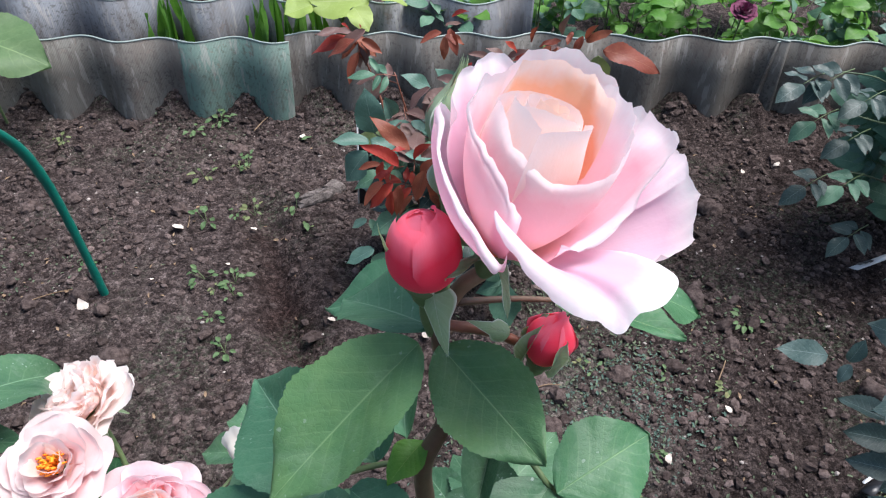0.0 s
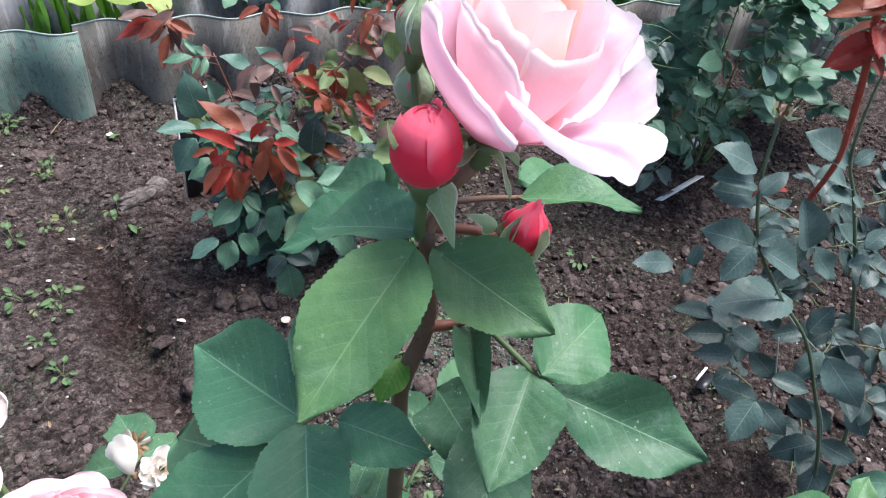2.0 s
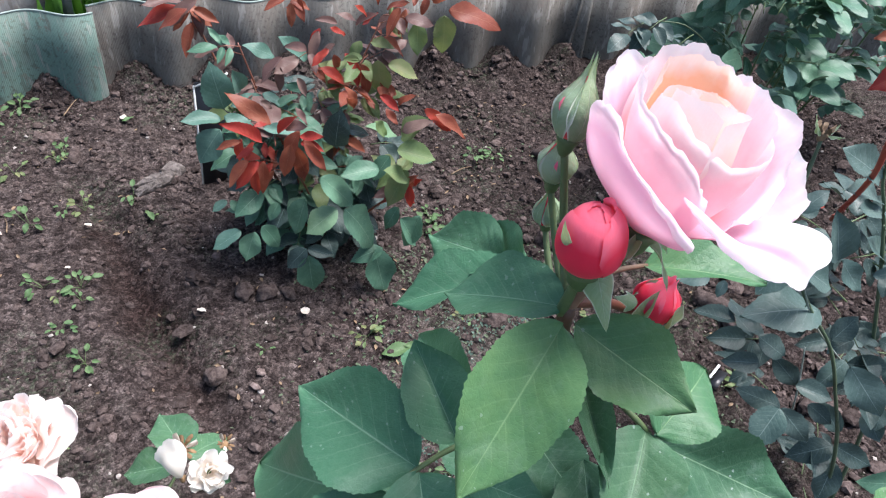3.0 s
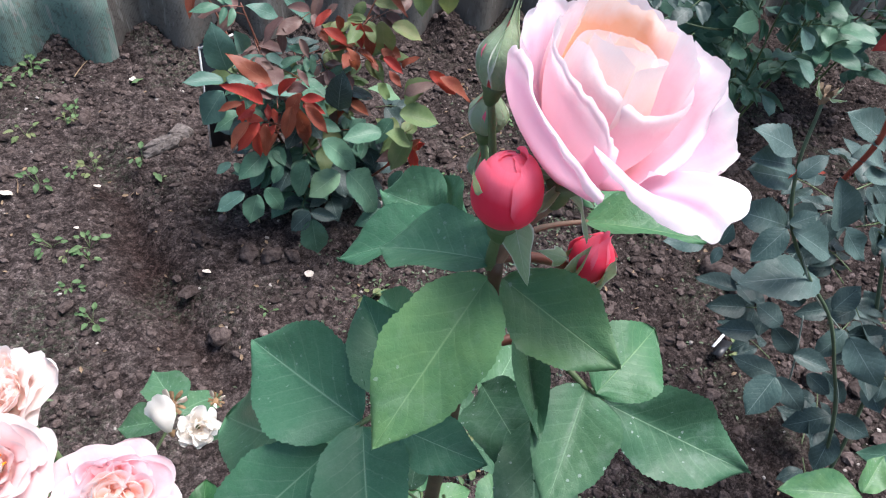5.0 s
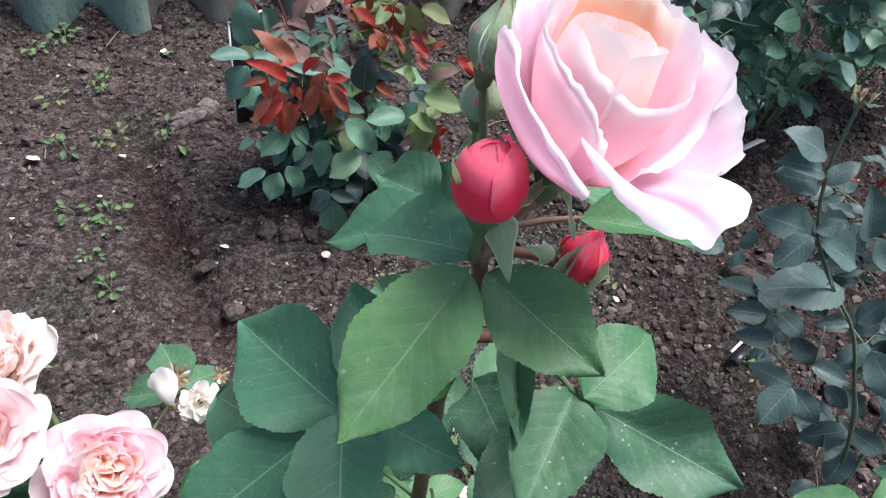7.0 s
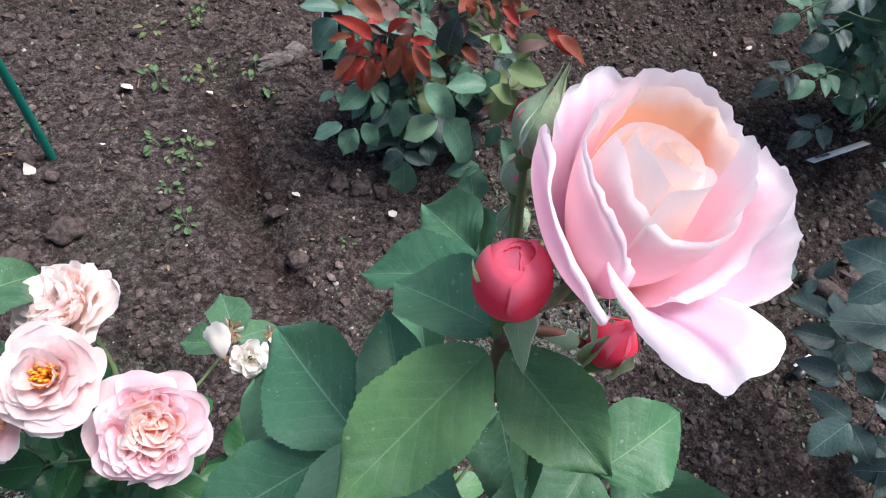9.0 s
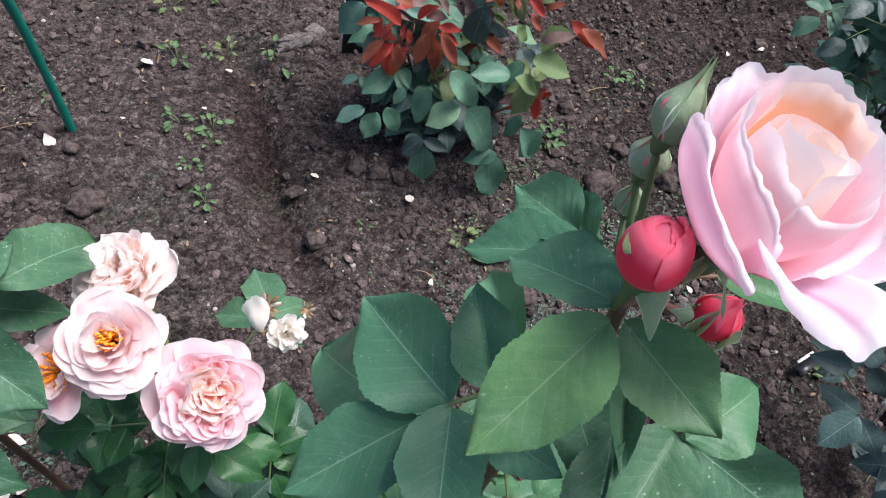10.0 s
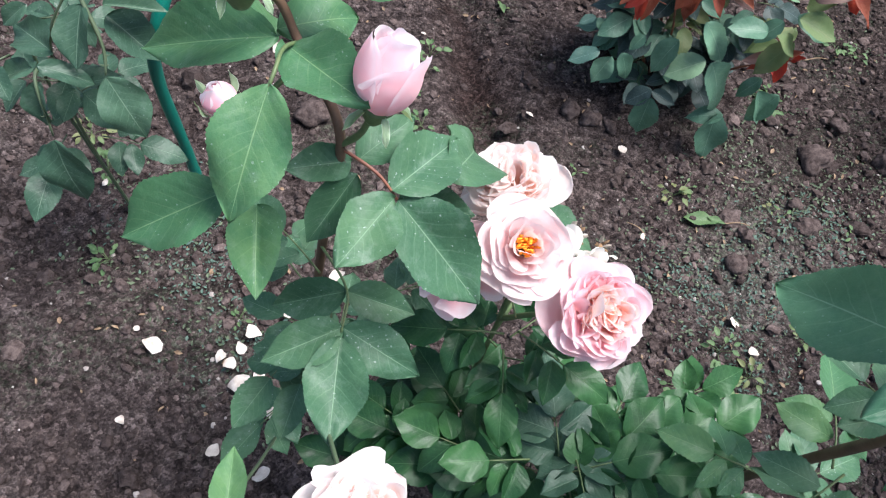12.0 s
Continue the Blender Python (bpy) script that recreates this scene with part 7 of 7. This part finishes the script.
WEEDS_BED = ((-0.411, 1.253, 0.024, 11), (-0.316, 1.295, 0.022, 8), (-0.350, 1.280, 0.018, 5), (-0.219, 1.301, 0.024, 4), (-0.183, 1.225, 0.016, 2), (-0.303, 1.063, 0.022, 11), (-0.367, 1.073, 0.022, 8), (-0.340, 1.040, 0.014, 5),
         (-0.328, 0.973, 0.018, 9), (-0.288, 0.896, 0.019, 10), (-0.456, 1.409, 0.024, 7), (-0.463, 1.622, 0.026, 12), (-0.364, 1.464, 0.024, 9), (-0.380, 1.450, 0.018, 6), (-0.300, 1.030, 0.016, 6), (-0.52, 1.58, 0.022, 9), (-0.85, 1.55, 0.022, 9))
WEEDS_SIDE = ((0.371, 1.113, 0.024, 14), (0.380, 1.150, 0.018, 10), (0.186, 0.859, 0.022, 11), (0.205, 0.880, 0.016, 6), (0.387, 0.859, 0.016, 3), (0.369, 0.875, 0.012, 5), (0.545, 1.341, 0.020, 10), (0.592, 1.335, 0.020, 10),
              (0.617, 0.816, 0.018, 8), (0.524, 0.853, 0.014, 6), (0.264, 0.570, 0.024, 9), (0.314, 0.537, 0.020, 11), (0.268, 0.471, 0.024, 4), (0.46, 0.70, 0.018, 8), (0.40, 0.62, 0.016, 7), (0.20, 0.50, 0.020, 8), (0.28, 0.40, 0.020, 8))
WEEDS_FAR = ((0.84, 0.62, 0.022, 8), (0.70, 0.98, 0.020, 10), (0.005, 0.86, 0.012, 5), (-0.830, 0.731, 0.022, 14), (-0.773, 0.665, 0.022, 14), (-0.708, 0.509, 0.018, 10), (-0.55, 0.66, 0.014, 10), (-0.487, 0.456, 0.014, 8), (-0.62, 1.10, 0.014, 6))
for i, (x, y, s, n) in enumerate(WEEDS_BED + WEEDS_SIDE + WEEDS_FAR):
    weed(x, y, s, n, (M_WEED, M_YELLOW, M_WEED)[i % 3], 400 + i)


M_SLAB = plain_material("slab", (0.060, 0.050, 0.046), (0.250, 0.215, 0.200), 75, 0.9, 1.0, 0.010, 0.1)


def rock(name, label, x, y, sx, sy, sz, material, seed, rot=0.0):
    bm = bmesh.new()
    bmesh.ops.create_icosphere(bm, subdivisions=3, radius=1.0)
    sd = Vector((seed * 3.1, seed, 0))
    for v in bm.verts:
        v.co *= 1 + 0.45 * noise.noise(v.co * 1.4 + sd) + 0.22 * noise.noise(v.co * 3.7 + sd)
        v.co = Vector((v.co.x * sx, v.co.y * sy, v.co.z * sz))
    ob = part(name, bm, material)
    ob.matrix_world = pose(x, y, soil_height(x, y) + sz * 0.4, 6, -5, rot)
    return tagged(ob, label, "stone" if material == M_SLAB else "clod", "stones and clods")


def slab(label, x, y, w, d, h, seed, turn):
    """A broken flat stone with sharp edges."""
    rnd = random.Random(seed)
    bm = bmesh.new()
    rim = []
    for k in range(13):
        a = k * 0.483 + rnd.uniform(-0.16, 0.16)
        q = rnd.uniform(0.70, 1.12)
        rim.append((w * q * math.cos(a), d * q * math.sin(a), rnd.uniform(0.5, 1.2)))
    low = [bm.verts.new((x1, y1, -h)) for x1, y1, g in rim]
    mid = [bm.verts.new((x1 * rnd.uniform(0.92, 1.04), y1 * rnd.uniform(0.92, 1.04), h * g * 0.3)) for x1, y1, g in rim]
    top = [bm.verts.new((x1 * rnd.uniform(0.60, 0.92), y1 * rnd.uniform(0.60, 0.92), h * g)) for x1, y1, g in rim]
    peak = bm.verts.new((w * rnd.uniform(-0.2, 0.2), d * rnd.uniform(-0.2, 0.2), h * 1.15))
    for k in range(13):
        n = (k + 1) % 13
        bm.faces.new((low[k], low[n], mid[n], mid[k]))
        bm.faces.new((mid[k], mid[n], top[n], top[k]))
        bm.faces.new((top[k], top[n], peak))
    bm.faces.new(low[::-1])
    ob = part("stone", bm, M_SLAB)
    for f in ob.data.polygons:
        f.use_smooth = False
    ob.matrix_world = pose(x, y, soil_height(x, y) + h * 0.8, 14, -8, turn)
    return tagged(ob, label, "stone", "stones and clods")


slab("flat greyish slab of stone lying on the soil", -0.146, 1.368, 0.032, 0.026, 0.010, 1, 20)
slab("flat brownish broken stone lying on the soil", -0.182, 1.330, 0.046, 0.022, 0.012, 2, 25)
for i, (x, y, s) in enumerate(((-0.08, 0.83, 0.022), (0.02, 0.99, 0.02), (-0.02, 1.0, 0.022), (0.06, 0.985, 0.016), (0.38, 1.10, 0.022), (0.53, 1.12, 0.02), (0.47, 1.02, 0.035), (0.62, 1.05, 0.028), (0.30, 0.74, 0.022), (0.72, 1.32, 0.03), (-0.48, 0.86, 0.03), (-0.55, 0.80, 0.026), (0.91, 0.76, 0.03), (-0.60, 1.02, 0.02), (-0.54, 0.98, 0.016), (0.42, 0.90, 0.016))):
    rock("clod", "dark clod of earth", x, y, s, s * 0.8, s * 0.6, M_CLOD, 20 + i, i * 37)
stick = thing("stick", "dark weathered piece of wood half buried in soil", "stick", (0.915, 0.770, 0.0))
stem(stick, [(0.868, 0.835, 0.010), (0.908, 0.782, 0.022), (0.945, 0.728, 0.010)], 0.019, 0.015, M_CLOD, "piece_of_wood")
for i, (x, y, L, a) in enumerate(((-0.66, 1.02, 0.10, 25), (0.30, 0.82, 0.05, 10), (-0.45, 1.25, 0.04, 100), (0.62, 0.86, 0.05, 60), (0.50, 1.30, 0.06, 20), (-0.36, 1.62, 0.07, 70), (0.12, 0.77, 0.04, 150))):
    tw = thing("twig", "thin dry twig on the soil", "twig", (x, y, soil_height(x, y)), "twigs")
    d = Vector((math.cos(radians(a)), math.sin(radians(a)), 0)) * L / 2
    q = Vector((x, y, soil_height(x, y) + 0.006))
    stem(tw, [q - d, q + Vector((0.002, 0.003, 0.003)), q + d], 0.0013, 0.0008, M_DRY, "shaft")
